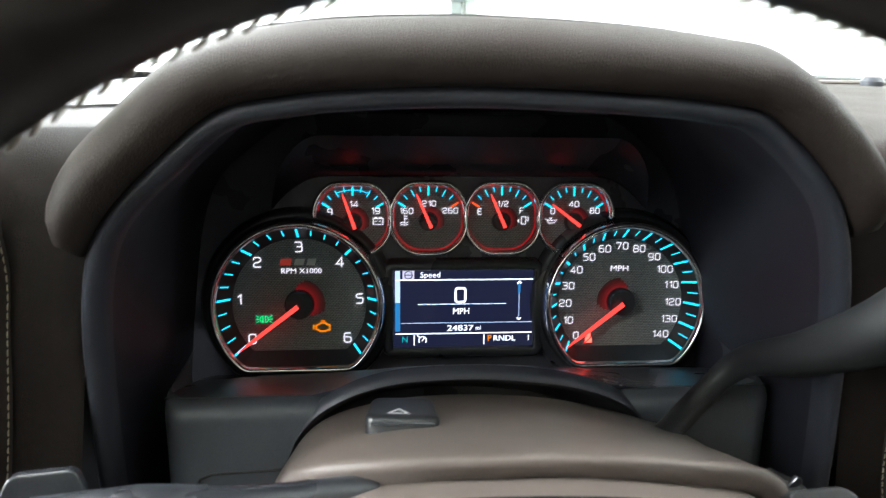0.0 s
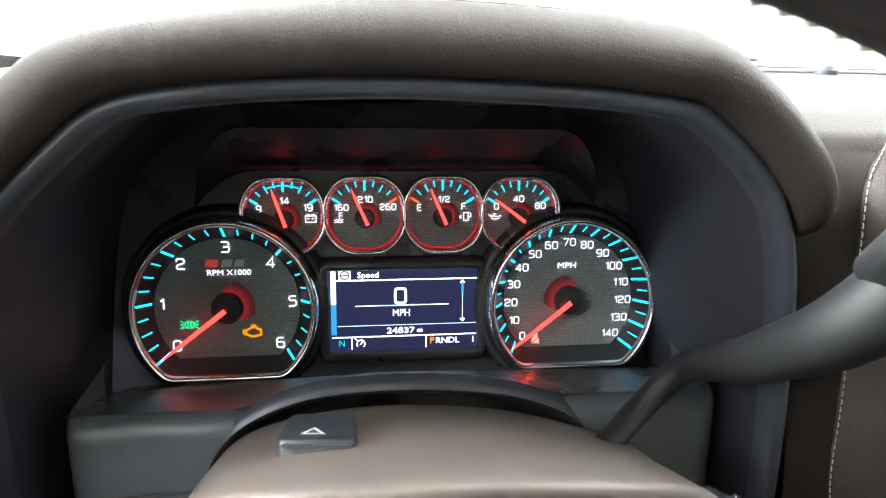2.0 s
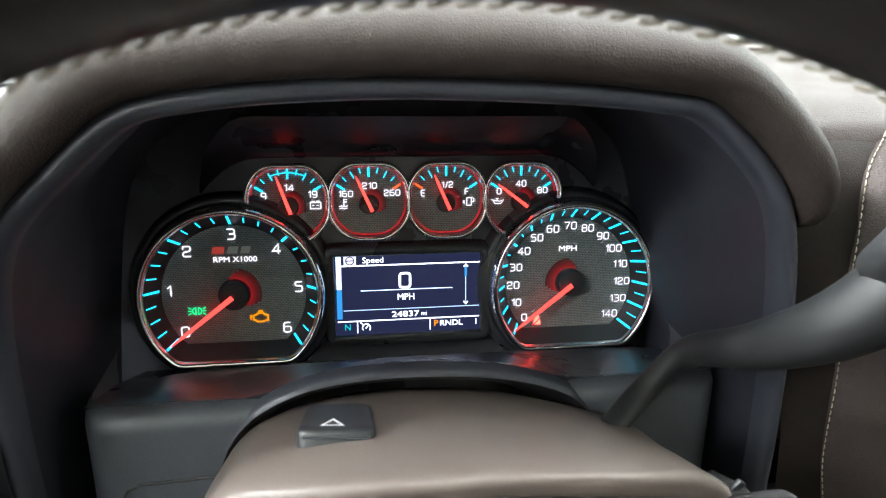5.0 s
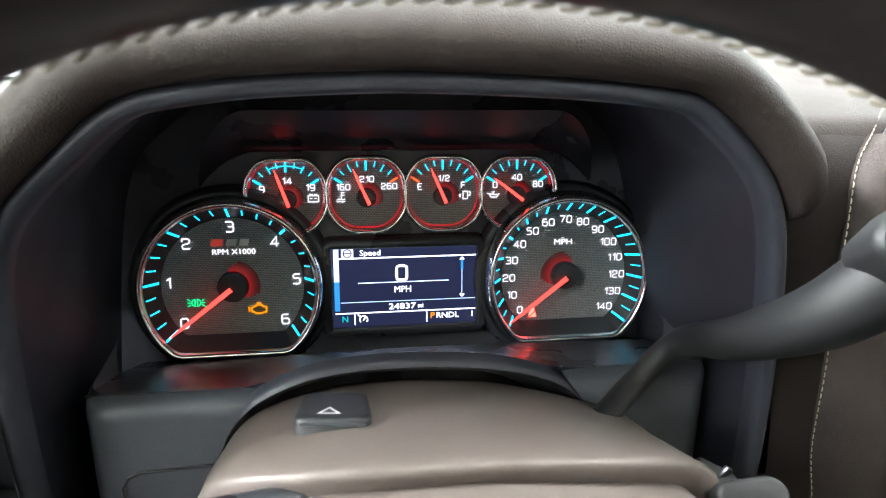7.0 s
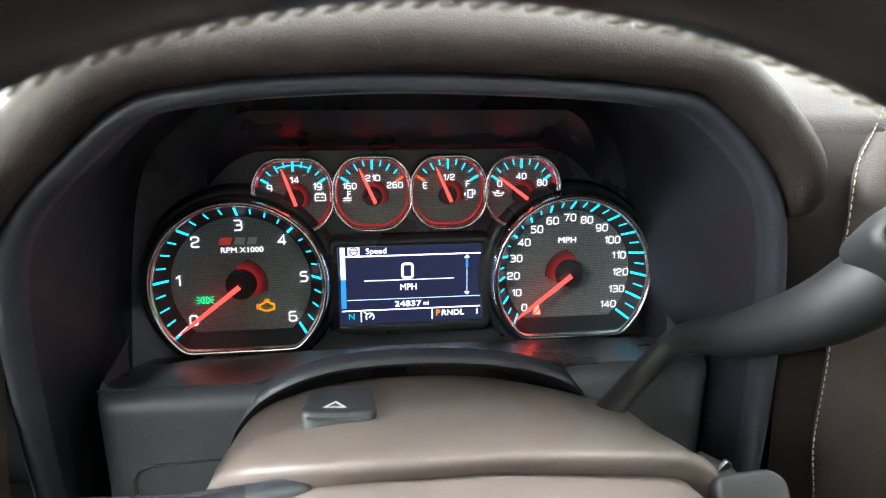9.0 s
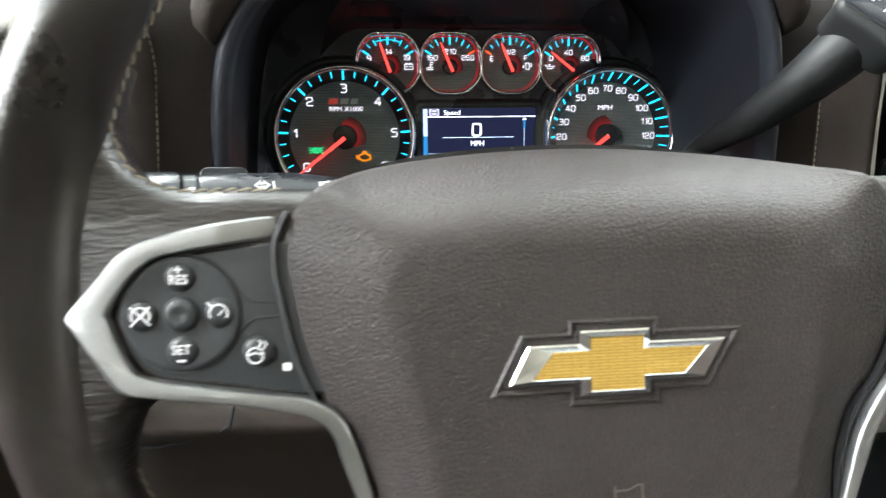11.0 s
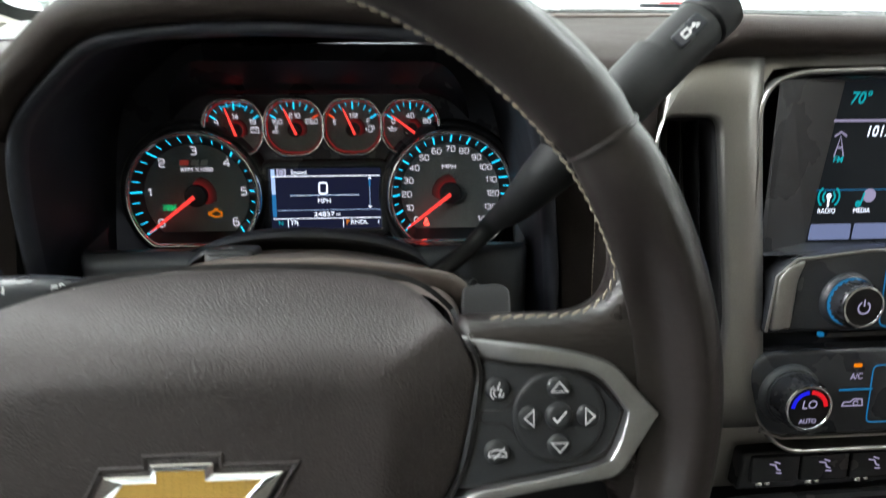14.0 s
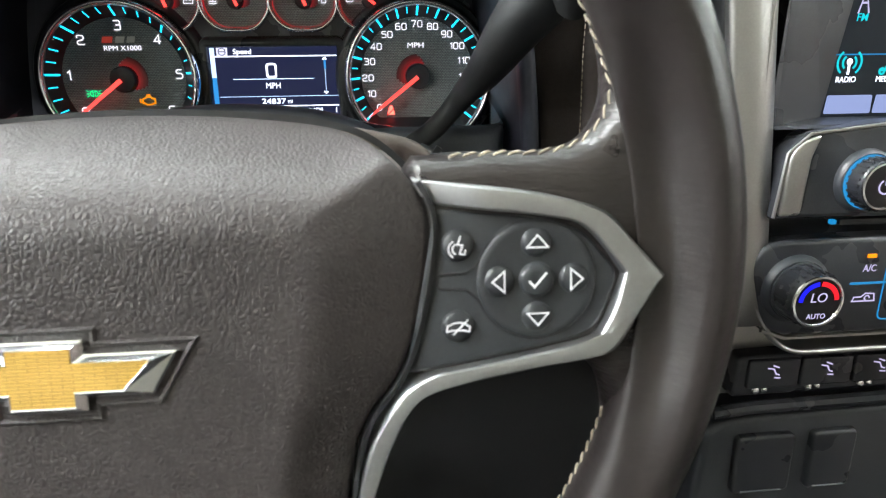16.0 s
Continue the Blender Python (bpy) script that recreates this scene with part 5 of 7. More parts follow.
# airbag cover
PADC = [((0, 58), (0, 18)), ((45, 56), (36, 18)), ((80, 50.5), (58, 17)), ((101, 39.5), (69, 14)), ((111.5, 24), (72.5, 8)), ((110.5, 6), (71, -2)), ((106, -14), (68, -16)), ((100, -28), (64.5, -32)), ((92.5, -42), (61.5, -45)), ((87, -62), (58, -63)), ((81, -90), (53, -88)), ((62, -112), (40, -100)), ((25, -119), (18, -104)), ((0, -120), (0, -104.5))]
full = PADC + [((-o[0], o[1]), (-q[0], q[1])) for o, q in PADC[-2:0:-1]]
outl = spline([(o[0] * 0.000985 - 0.0022 - (0.0026 if o[0] > 84 and -65 < o[1] < 40 else 0) - (0.0030 if o[0] > 50 and o[1] < -40 else 0), o[1] * 0.001, 0) for o, q in full], 6, closed=True)
plat = spline([(q[0] * 0.001 - 0.0028, q[1] * 0.001, 0) for o, q in full], 6, closed=True)
pad_rings = []
for s in (-0.02, 0.0, 0.05, 0.12, 0.22, 0.34, 0.48, 0.62, 0.76, 0.88, 0.96, 1.0):
    ring = []
    for o, q in zip(outl, plat):
        toproll = min(1.0, max(0.0, (o.y - 0.037) / 0.02))
        toproll = toproll * toproll * (3 - 2 * toproll)
        base = 0.0042 * (1 - toproll) - 0.050 * toproll
        if s < 0:
            ring.append(Vector((o.x, o.y, base - 0.012)))
            continue
        p = o.lerp(q, s)
        side = 0.0042 + 0.0108 * (1.14 * s - 0.14 * s**11)
        tz = base + (0.0150 - base) * (1 - (1 - s) ** 2.4)
        w_top = min(1.0, toproll * 3)
        ring.append(Vector((p.x, p.y, side * (1 - w_top) + tz * w_top)))
    pad_rings.append(ring)
c_in = [Vector((p.x * 0.5, (p.y + 0.03) * 0.5 - 0.03, 0.0153)) for p in pad_rings[-1]]
pad = loft(pad_rings + [c_in], True, (False, True))
part("airbag_cover", pad, PADSKIN, wheel, "grained brown airbag cover", angle=80)
flat = [Vector((v.x, v.y)) for v in outl]
gap_rows = []
for grow, dz in ((0.0004, -0.010), (0.0010, 0.0005), (0.0026, 0.0), (0.0030, -0.014)):
    gap_rows.append([Vector((p.x, p.y, 0.0062 + dz if o.y < 0.034 else -0.06)) for p, o in zip(offset(flat, grow), flat)])
part("cover_gap", loft(gap_rows, True), MATTE, wheel, "dark gap round the airbag cover", angle=80)
hub = lathe([(0.052, -0.070), (0.055, -0.05), (0.05, -0.036), (0.0, -0.034)], 40)
part("hub_shell", moved(hub, 0, -0.022, -0.004), BLACK, wheel, "black plastic wheel hub")
lower = pillow([Vector(p) for p in mm([(-70, -80), (-78, -120), (-66, -160), (-40, -184), (40, -184), (66, -160), (78, -120), (70, -80)])], -0.024, -0.002, 0.006)
part("lower_spoke", lower, BLACK, wheel, "black lower spoke")
horn = stroke([[(-0.0065, -0.0655), (-0.0065, -0.0595)], [(-0.0065, -0.0610), (-0.0020, -0.0610), (0.0010, -0.0595), (0.0028, -0.0595), (0.0028, -0.0655), (0.0010, -0.0655), (-0.0020, -0.0640), (-0.0065, -0.0640)]], 0.0006, 0.0151, 0.0004)
part("horn_mark", horn, SHROUD, wheel, "embossed horn mark", smooth=False)

# emblem: plain chrome-edged gold cross-bar shape in a dark recess
EMB = mm([(-38.5, -28.5), (-32.0, -16.0), (-15.0, -16.0), (-15.0, -11.8), (8.0, -11.8), (8.0, -16.0), (34.0, -16.0), (26.5, -28.5), (8.0, -28.5), (8.0, -32.8), (-15.0, -32.8), (-15.0, -28.5)])
EMB = [Vector(p) + Vector((-0.0024, 0.0040)) for p in EMB]
part("emblem_recess", band(EMB, [(0.0, 0.0110), (0.0004, 0.0140), (0.0012, 0.0146), (0.0022, 0.0160), (0.0028, 0.0163), (0.0031, 0.0160), (0.0038, 0.0148)]), PADSKIN, wheel, "moulded recess round the emblem", smooth=False)
IN_END, IN_ARM, IN_X, IN_Y = 0.0078, 0.0022, 0.0029, 0.0021
inset = ((IN_END, IN_ARM), (IN_END, -IN_ARM), (IN_X, -IN_ARM), (IN_X, -IN_Y), (-IN_X, -IN_Y), (-IN_X, -IN_ARM), (-IN_END, -IN_ARM), (-IN_END, IN_ARM), (-IN_X, IN_ARM), (-IN_X, IN_Y), (IN_X, IN_Y), (IN_X, IN_ARM))
gold_line = [p + Vector(d) for p, d in zip(EMB, inset)]
part("emblem", loft([at_z(EMB, 0.011), at_z(EMB, 0.0168), at_z(offset(EMB, -0.0005), 0.0172), at_z(offset(gold_line, 0.0004), 0.0190), at_z(gold_line, 0.0186)], True), CHROME, wheel, "faceted chrome emblem frame", smooth=False)
part("emblem_inlay", loft([at_z(gold_line, 0.0180), at_z(gold_line, 0.0188)], True, (False, True)), GOLD, wheel, "gold inlay of fine level ribs", smooth=False)

# spoke trim and button pads
TRIM_OUT = [(x * 1.018 - 2.5 * (y < -34), y + 2 * (y > -45)) for x, y in [(98.5, 32.6), (110, 30.8), (131, 28), (147.5, 24.3), (158, 19.8), (165, 12.0), (174.6, 0.9), (174.6, -0.6), (168, -11.5), (161, -23), (153, -25.8), (135, -28.2), (112, -32.3), (104, -35.2), (98.5, -41), (95, -50), (89.5, -66), (84, -84), (78, -104)]]
TRIM_IN = [(x * 1.018 - 2.5 * (y < -34), y + 2 * (y > -45)) for x, y in [(72.5, -104), (79.5, -84), (84.8, -64), (89.5, -46.5), (95, -35.5), (102, -29.2), (112, -27.2), (149, -20.5), (156.5, -15.8), (161.8, -2), (161.8, 2.2), (150.5, 16.0), (136, 20), (110.2, 23.2), (101.5, 24.2)]]
PANEL = [(x * 1.018 + (1.5 if x > 0 else 0) * (x < 112) * -1, y + 2) for x, y in [(96.8, -29), (112, -26.6), (149, -19.9), (155.9, -15.4), (161.0, -1.8), (161.0, 2.0), (150.2, 15.3), (136, 19.3), (107.0, 22.8)]]
panel_poly = rounded(mm(PANEL), [0.002, 0.002, 0.006, 0.006, 0.003, 0.003, 0.006, 0.004, 0.002], 4)


def trim_strip(s):
    """A rounded band between the outer and the inner edge line."""
    # on the left the cover reaches further out over the trim's upper end
    t_out = TRIM_OUT if s > 0 else [(110.2, 33.0)] + TRIM_OUT[2:]
    t_in = TRIM_IN if s > 0 else TRIM_IN[:-1]
    a = resample(spline(mm([(x, y, 0) for x, y in t_out]), 5), 90, closed=False)
    b = resample(spline(mm([(x, y, 0) for x, y in t_in[::-1]]), 5), 90, closed=False)
    if s > 0:
        for line in (a, b):
            for p in line:
                p.x -= 0.0030 * smooth((-0.034 - p.y) / 0.02)
    rows_t = []
    for f, z in ((0.0, -0.008), (0.0, 0.0072), (0.04, 0.0084), (0.12, 0.0090), (0.5, 0.0093), (0.88, 0.0089), (0.96, 0.0083), (1.0, 0.0070), (1.0, -0.008)):
        rows_t.append([Vector((s * (p.x + (q.x - p.x) * f), p.y + (q.y - p.y) * f, z - 0.006 * max(0.0, 1 - i / 7))) for i, (p, q) in enumerate(zip(a, b))])
    bm = loft(rows_t, closed=False)
    return bm


def dome(r, h, cx, cy, z, dish=0.0):
    return moved(lathe([(r, 0.0), (r * 0.93, h * 0.45), (r * 0.75, h * 0.8), (r * 0.4, h - dish * 0.6), (0.0, h - dish)], 24), cx, cy, z)


ZB = 0.0052
for s in (1, -1):
    pp = panel_poly if s > 0 else [Vector((-p.x, p.y)) for p in panel_poly][::-1]
    part("spoke_trim", trim_strip(s), TRIMMETAL, wheel, "brushed pewter spoke trim", angle=22)
    padp = part("button_pad", prism(pp, -0.004, ZB, 0.0012), BUTTON, wheel, "charcoal button pad", angle=50)
    cx, cy = (0.1385 if s > 0 else -0.1435), 0.0018
    rock = part("rocker", moved(lathe([(0.0188, -0.001), (0.0188, 0.0004), (0.0182, 0.0010), (0.0165, 0.0011), (0.0115, 0.0002), (0.0072, 0.0004), (0.0, 0.0002)], 48), cx, cy, ZB), BUTTON, padp, "round rocker with four raised keys", angle=60)
    dirn = -1 if s > 0 else 1
    loop = [(cx - dirn * 0.0190 * math.cos(radians(a)), cy + 0.0190 * math.sin(radians(a))) for a in range(-160, 161, 8)]
    neck = [(cx + dirn * 0.0200, cy + 0.0044), (cx + dirn * 0.0222, cy + 0.0030), (cx + dirn * 0.0300, cy + 0.0026), (cx + dirn * 0.0312, cy + 0.0016), (cx + dirn * 0.0312, cy - 0.0010), (cx + dirn * 0.0300, cy - 0.0020), (cx + dirn * 0.0222, cy - 0.0024), (cx + dirn * 0.0200, cy - 0.0044)]
    ring_path = [(*p, ZB + 0.0001) for p in loop + neck]
    part("rocker_groove", tube(ring_path, 0.00042, 6, closed=True, flat=0.8), MATTE, padp, "fine groove round the rocker")
    for dx, dy in ((0, 11.9), (0, -11.9), (-11.9, 0), (11.9, 0)):
        part("key", dome(0.0050, 0.0020, cx + dx * 0.001, cy + dy * 0.001, ZB + 0.0001), BUTTON, padp, angle=60)
    part("centre_key", dome(0.0058, 0.0030, cx, cy, ZB, 0.0012), BUTTON, padp, angle=60)
    if s > 0:
        for kx, ky in ((0.1140, 0.0135), (0.1135, -0.0120)):
            part("key", dome(0.0052, 0.0020, kx, ky, ZB), BUTTON, padp, angle=60)
        zt = ZB + 0.0023
        for dx, dy, turn in ((0, 11.9, 0), (0, -11.9, 180), (-11.9, 0, 90), (11.9, 0, -90)):
            tri = [Matrix.Rotation(radians(turn), 2) @ Vector(p) for p in ((-0.0033, -0.0015), (0.0033, -0.0015), (0, 0.0023), (-0.0033, -0.0015))]
            icon("key_mark", padp, WHITEMARK, [[(cx + dx * 0.001 + p.x, cy + dy * 0.001 + p.y) for p in tri]], 0.00052, zt - 0.0002)
        icon("key_mark", padp, WHITEMARK, [[(cx - 0.0026, cy - 0.0002), (cx - 0.0010, cy - 0.0020), (cx + 0.0028, cy + 0.0024)]], 0.0007, zt - 0.0002)
        vx, vy = 0.1140, 0.0135
        icon("key_mark", padp, WHITEMARK, [[(vx + 0.0008, vy + 0.0030), (vx - 0.0002, vy + 0.0004), (vx + 0.0014, vy + 0.0002), (vx + 0.0004, vy - 0.0024), (vx + 0.0020, vy - 0.0026), (vx + 0.0022, vy - 0.0012)], arc(vx - 0.0002, vy - 0.0010, 0.0016, 110, 250, 6), arc(vx - 0.0002, vy - 0.0010, 0.0028, 120, 240, 6)], 0.00047, zt - 0.0002)
        hx, hy = 0.1135, -0.0120
        icon("key_mark", padp, WHITEMARK, [[(hx - 0.0036, hy - 0.0012), (hx - 0.0034, hy + 0.0006), *[(hx + 0.0028 * math.cos(radians(t)), hy + 0.0004 + 0.0012 * math.sin(radians(t))) for t in range(160, 0, -30)], (hx + 0.0036, hy + 0.0002), (hx + 0.0034, hy - 0.0014), (hx + 0.0018, hy - 0.0010), (hx - 0.0018, hy - 0.0008), (hx - 0.0036, hy - 0.0012)], [(hx - 0.0016, hy - 0.0022), (hx + 0.0030, hy + 0.0024)]], 0.00047, zt - 0.0002)
    else:
        part("key", dome(0.0052, 0.0020, -0.1200, -0.0112, ZB), BUTTON, padp, angle=60)
        zt = ZB + 0.0022
        writing("key_text", "RES", 0.0042, WHITEMARK, padp, cx, cy + 0.0110, zt, 0.9, bold=0.01)
        icon("key_mark", padp, WHITEMARK, [[(cx - 0.0011, cy + 0.0143), (cx + 0.0011, cy + 0.0143)], [(cx, cy + 0.0132), (cx, cy + 0.0154)]], 0.0005, zt - 0.0003)
        writing("key_text", "SET", 0.0042, WHITEMARK, padp, cx, cy - 0.0112, zt, 0.9, bold=0.01)
        icon("key_mark", padp, WHITEMARK, [[(cx - 0.0013, cy - 0.0146), (cx + 0.0013, cy - 0.0146)]], 0.0006, zt - 0.0003)
        for kx, cross in ((cx - 0.0119, True), (cx + 0.0119, False)):
            paths = [arc(kx, cy, 0.0028, -30, 210, 14), [(kx, cy - 0.0006), (kx + 0.0014, cy + 0.0010)]]
            paths += [[(kx - 0.003, cy - 0.003), (kx + 0.003, cy + 0.003)], [(kx - 0.003, cy + 0.003), (kx + 0.003, cy - 0.003)]] if cross else [[(kx - 0.0036, cy + 0.0036), (kx - 0.0018, cy + 0.0022)]]
            icon("key_mark", padp, WHITEMARK, paths, 0.00047, zt - 0.0002)
        hx, hy = -0.1200, -0.0112
        icon("key_mark", padp, WHITEMARK, [arc(hx - 0.0008, hy - 0.0010, 0.0025, 0, 360, 16), [(hx - 0.0030, hy - 0.0008), (hx - 0.0008, hy - 0.0001), (hx + 0.0014, hy - 0.0008)], [(hx + 0.0002, hy + 0.0016), (hx + 0.0012, hy + 0.0028), (hx + 0.0006, hy + 0.0040)], [(hx + 0.0018, hy + 0.0010), (hx + 0.0028, hy + 0.0024), (hx + 0.0022, hy + 0.0036)]], 0.00047, zt - 0.0002)
        part("key_lamp", prism(box_outline(-0.1125, -0.0178, -0.1099, -0.0155, 0.0003), ZB, ZB + 0.0006), glow("white_lamp", (0.9, 0.9, 0.85), 0.9), padp, "small white lamp", smooth=False)

# ---- steering column ----
column = thing("steering_column", "brown plastic steering column cover with a black hazard button", "steering column", COLUMN)


def section(pts, n, s=10):
    """A cover section, its sides swept back."""
    bow = max(0.0, min(1.0, (n + 190) / 60))
    return [Vector((p.x, p.y, n * 0.001 - (0.040 if p.x < 0.008 else 0.020) * bow * min(1.0, abs(p.x - 0.008) / 0.095) ** 2.5)) for p in spline([(x * 0.001, y * 0.001, 0) for x, y in pts], s)]


LIP = [(-97, -30), (-97, 5), (-93, 27), (-77, 44.5), (-43, 54.5), (0, 58), (42, 57.5), (87, 51.5), (107, 44), (115, 26), (116.5, -30)]
REAR = [(-102, -30), (-102, 3), (-97, 26), (-79, 44.5), (-43, 54.5), (0, 57), (45, 54), (88, 44), (112, 34.5), (122, 13), (124, -30)]


def between(a, b, f, shrink=0.0, drop=0.0):
    return [(p[0] + (q[0] - p[0]) * f - shrink * (1 if p[0] > 12 else -1) * min(1, abs(p[0] - 12) / 40), p[1] + (q[1] - p[1]) * f - drop) for p, q in zip(a, b)]


cover = [section(between(LIP, REAR, 0, 9, 10), -112), section(between(LIP, REAR, 0, 4, 4), -107), section(between(LIP, REAR, 0, 1.5, 1.2), -106.5), section(between(LIP, REAR, 0.0), -108.5), section(between(LIP, REAR, 0.12), -114), section(between(LIP, REAR, 0.5), -150), section(between(LIP, REAR, 0.85), -185), section(REAR, -225), section(between(LIP, REAR, 1.0, 0, 12), -280)]
part("upper_cover", loft(cover, closed=False), SHROUD, column, "satin brown column cover", angle=70)
collar = [section(between(LIP, REAR, 0, 16, 5), -52), section(between(LIP, REAR, 0, 11, 6), -80), section(between(LIP, REAR, 0, 8, 9), -122)]
part("collar", loft(collar, closed=False), SHROUD, column, "brown collar behind the wheel", angle=70)
hz = rounded(mm([(-54, -194), (-55, -159), (-22, -155), (-25, -194)]), 0.007, 5)
base = [Vector((p.x, 0.0, p.y)) for p in hz]


def hz_ring(pts, grow, height):
    o = offset(hz, grow)
    return [Vector((p.x, (0.0555 + 0.012 * min(1, max(0, (-0.155 - p.y) / 0.035)) if height is None else height + 0.0015 * min(1, max(0, (-0.155 - p.y) / 0.035))), p.y)) for p in o]


part("hazard_button", loft([hz_ring(hz, 0.0, 0.045), hz_ring(hz, 0.0, 0.0580), hz_ring(hz, -0.0006, 0.0592), hz_ring(hz, -0.0018, 0.0600), hz_ring(hz, -0.0040, 0.0603)], True, (False, True)), BUTTON, column, "black hazard button", angle=50)
part("button_edge", tube([Vector((p.x, 0.0575, p.y)) for p in [Vector(v) for v in mm([(-51.5, -158.4), (-40, -157.2), (-25, -155.6)])]], 0.0007, 6), GREY, column)
tri = mm([(-44.2, -162), (-36, -161.2), (-40.2, -168.6), (-44.2, -162)])
bm_tri = stroke([tri], 0.0013, 0.0)
bmesh.ops.transform(bm_tri, matrix=Matrix(((1, 0, 0, 0), (0, -0.043, 1, 0.0538), (0, 1, 0, 0), (0, 0, 0, 1))), verts=bm_tri.verts[:])
part("hazard_mark", bm_tri, WHITEMARK, column, "white triangle mark", smooth=False)

# key in the ignition lock
key = thing("ignition_key", "black-headed car key in the ignition lock", "key", COLUMN)
to_column = COLUMN.inverted()
part("lock", tube([to_column @ Vector(p) for p in ((0.095, 0.206, 0.8355), (0.1055, 0.200, 0.832), (0.107, 0.199, 0.8315), (0.113, 0.194, 0.827))], [0.0050, 0.0050, 0.0040, 0.0036], 8), LOCK, key, "worn dark steel ignition lock", angle=25)
part("lock_tab", moved(block(-0.0018, -0.0012, -0.003, 0.0018, 0.0012, 0.003, 0.0006), m=to_column @ Matrix.Translation((0.1035, 0.200, 0.8375)) @ Matrix.Rotation(radians(35), 4, "Y")), LOCK, key, "worn lock edge")
khead = prism(rounded(mm([(-3, -9), (22, -11), (27, -6), (27, 10), (21, 14), (-1, 12)]), 0.005, 4), -0.004, 0.004, 0.002)
kob = part("key_head", khead, MATTE, key, "dark grey key head", angle=50)
kob.matrix_local = Matrix.Translation((0.107, 0.0290, -0.120)) @ Matrix.Rotation(radians(-25), 4, "X")
part("key_blade", block(-0.012, -0.004, -0.0015, 0.0, 0.004, 0.0015, 0.0005), CHROME, key, "steel key blade").matrix_local = kob.matrix_local.copy()
part("key_mark", block(0.008, -0.003, 0.0042, 0.014, 0.001, 0.0046), GREY, key).matrix_local = kob.matrix_local.copy()
part("key_ring", tube([Vector((0.024 + 0.009 * math.cos(a), -0.006 + 0.009 * math.sin(a), 0.0)) for a in [2 * math.pi * i / 24 for i in range(24)]], 0.0009, 6, closed=True), CHROME, key, "small steel key ring").matrix_local = kob.matrix_local.copy()

# multifunction stalk, pointing to the left
stalk = thing("turn_signal_stalk", "black multifunction stalk with white wiper symbols", "stalk", Matrix.Translation((0, 0, 0)))
S0, S1 = Vector((-0.085, 0.196, 0.838)), Vector((-0.205, 0.165, 0.846))
ax = (S1 - S0).normalized()
m_st = Matrix.Translation(S0) @ ax.to_track_quat("Z", "Y").to_matrix().to_4x4()
stalk.matrix_world = m_st
part("body", lathe([(0.0085, -0.03), (0.0090, 0.0), (0.0105, 0.02), (0.0135, 0.038), (0.0150, 0.05), (0.0152, 0.090), (0.0148, 0.092)], 32), BLACK, stalk, "satin black stalk body", angle=50)
part("ring", lathe([(0.0148, 0.0925), (0.0153, 0.0932), (0.0153, 0.0985), (0.0148, 0.099)], 32), BLACK, stalk)
grip = lathe([(0.0148, 0.0995), (0.0160, 0.1005), (0.0160, 0.1200), (0.0152, 0.1208)], 40)
part("turning_ring", grip, BLACK, stalk, "ribbed turning ring", angle=50)
part("end_knob", lathe([(0.0150, 0.1212), (0.0156, 0.1220), (0.0152, 0.150), (0.0135, 0.1555), (0.0090, 0.158), (0.0, 0.1585)], 40), BLACK, stalk, "smooth end knob", angle=50)
for i in range(14):
    a = radians(20 + i * 8)
    rib = block(-0.0005, -0.0009, 0.1015, 0.0005, 0.0004, 0.117)
    bmesh.ops.transform(rib, matrix=Matrix.Rotation(a, 4, "Z") @ Matrix.Translation((0, 0.0162, 0)), verts=rib.verts[:])
    part("rib", rib, GREY, stalk, smooth=False)
inv = m_st.inverted()


def on_stalk(along, deg, r=0.0153):
    """A frame on the stalk's skin, along it and turned up from the driver's side."""
    c = S0 + ax * along
    out = (Vector((0, -math.cos(radians(deg)), math.sin(radians(deg)))) - ax * ax.dot(Vector((0, -math.cos(radians(deg)), math.sin(radians(deg)))))).normalized()
    xx = -ax
    yy = out.cross(xx)
    return inv @ Matrix.Translation(c + out * (r + 0.0003)) @ Matrix((xx, yy, out)).transposed().to_4x4()


tabp = prism(rounded(mm([(-15, 0), (15, 0), (10, 13), (-10, 13)]), 0.003, 4), -0.003, 0.003, 0.001)
tb = part("push_tab", tabp, BLACK, stalk, "black washer push tab", angle=50)
tb.matrix_local = inv @ Matrix.Translation(S0 + ax * 0.080 + Vector((-0.004, 0.016, 0.001))) @ Matrix((-ax, Vector((0, 0.35, 0.94)), (-ax).cross(Vector((0, 0.35, 0.94))))).transposed().to_4x4()
WIPE = [[(-3.6, 2.0), (-2.0, 3.0), (0, 3.4), (2.0, 3.0), (3.6, 2.0), (1.6, -1.6), (-1.6, -1.6), (-3.6, 2.0)], [(0, -1.6), (1.4, 1.6)], [(-1, -3), (1, -3)]]


def mark(paths, m, w=0.0007, scale=1.0):
    ob = part("symbol", stroke([mm([(x * scale, y * scale) for x, y in p]) for p in paths], w, 0.0), STALKMARK, stalk, smooth=False)
    ob.matrix_local = m


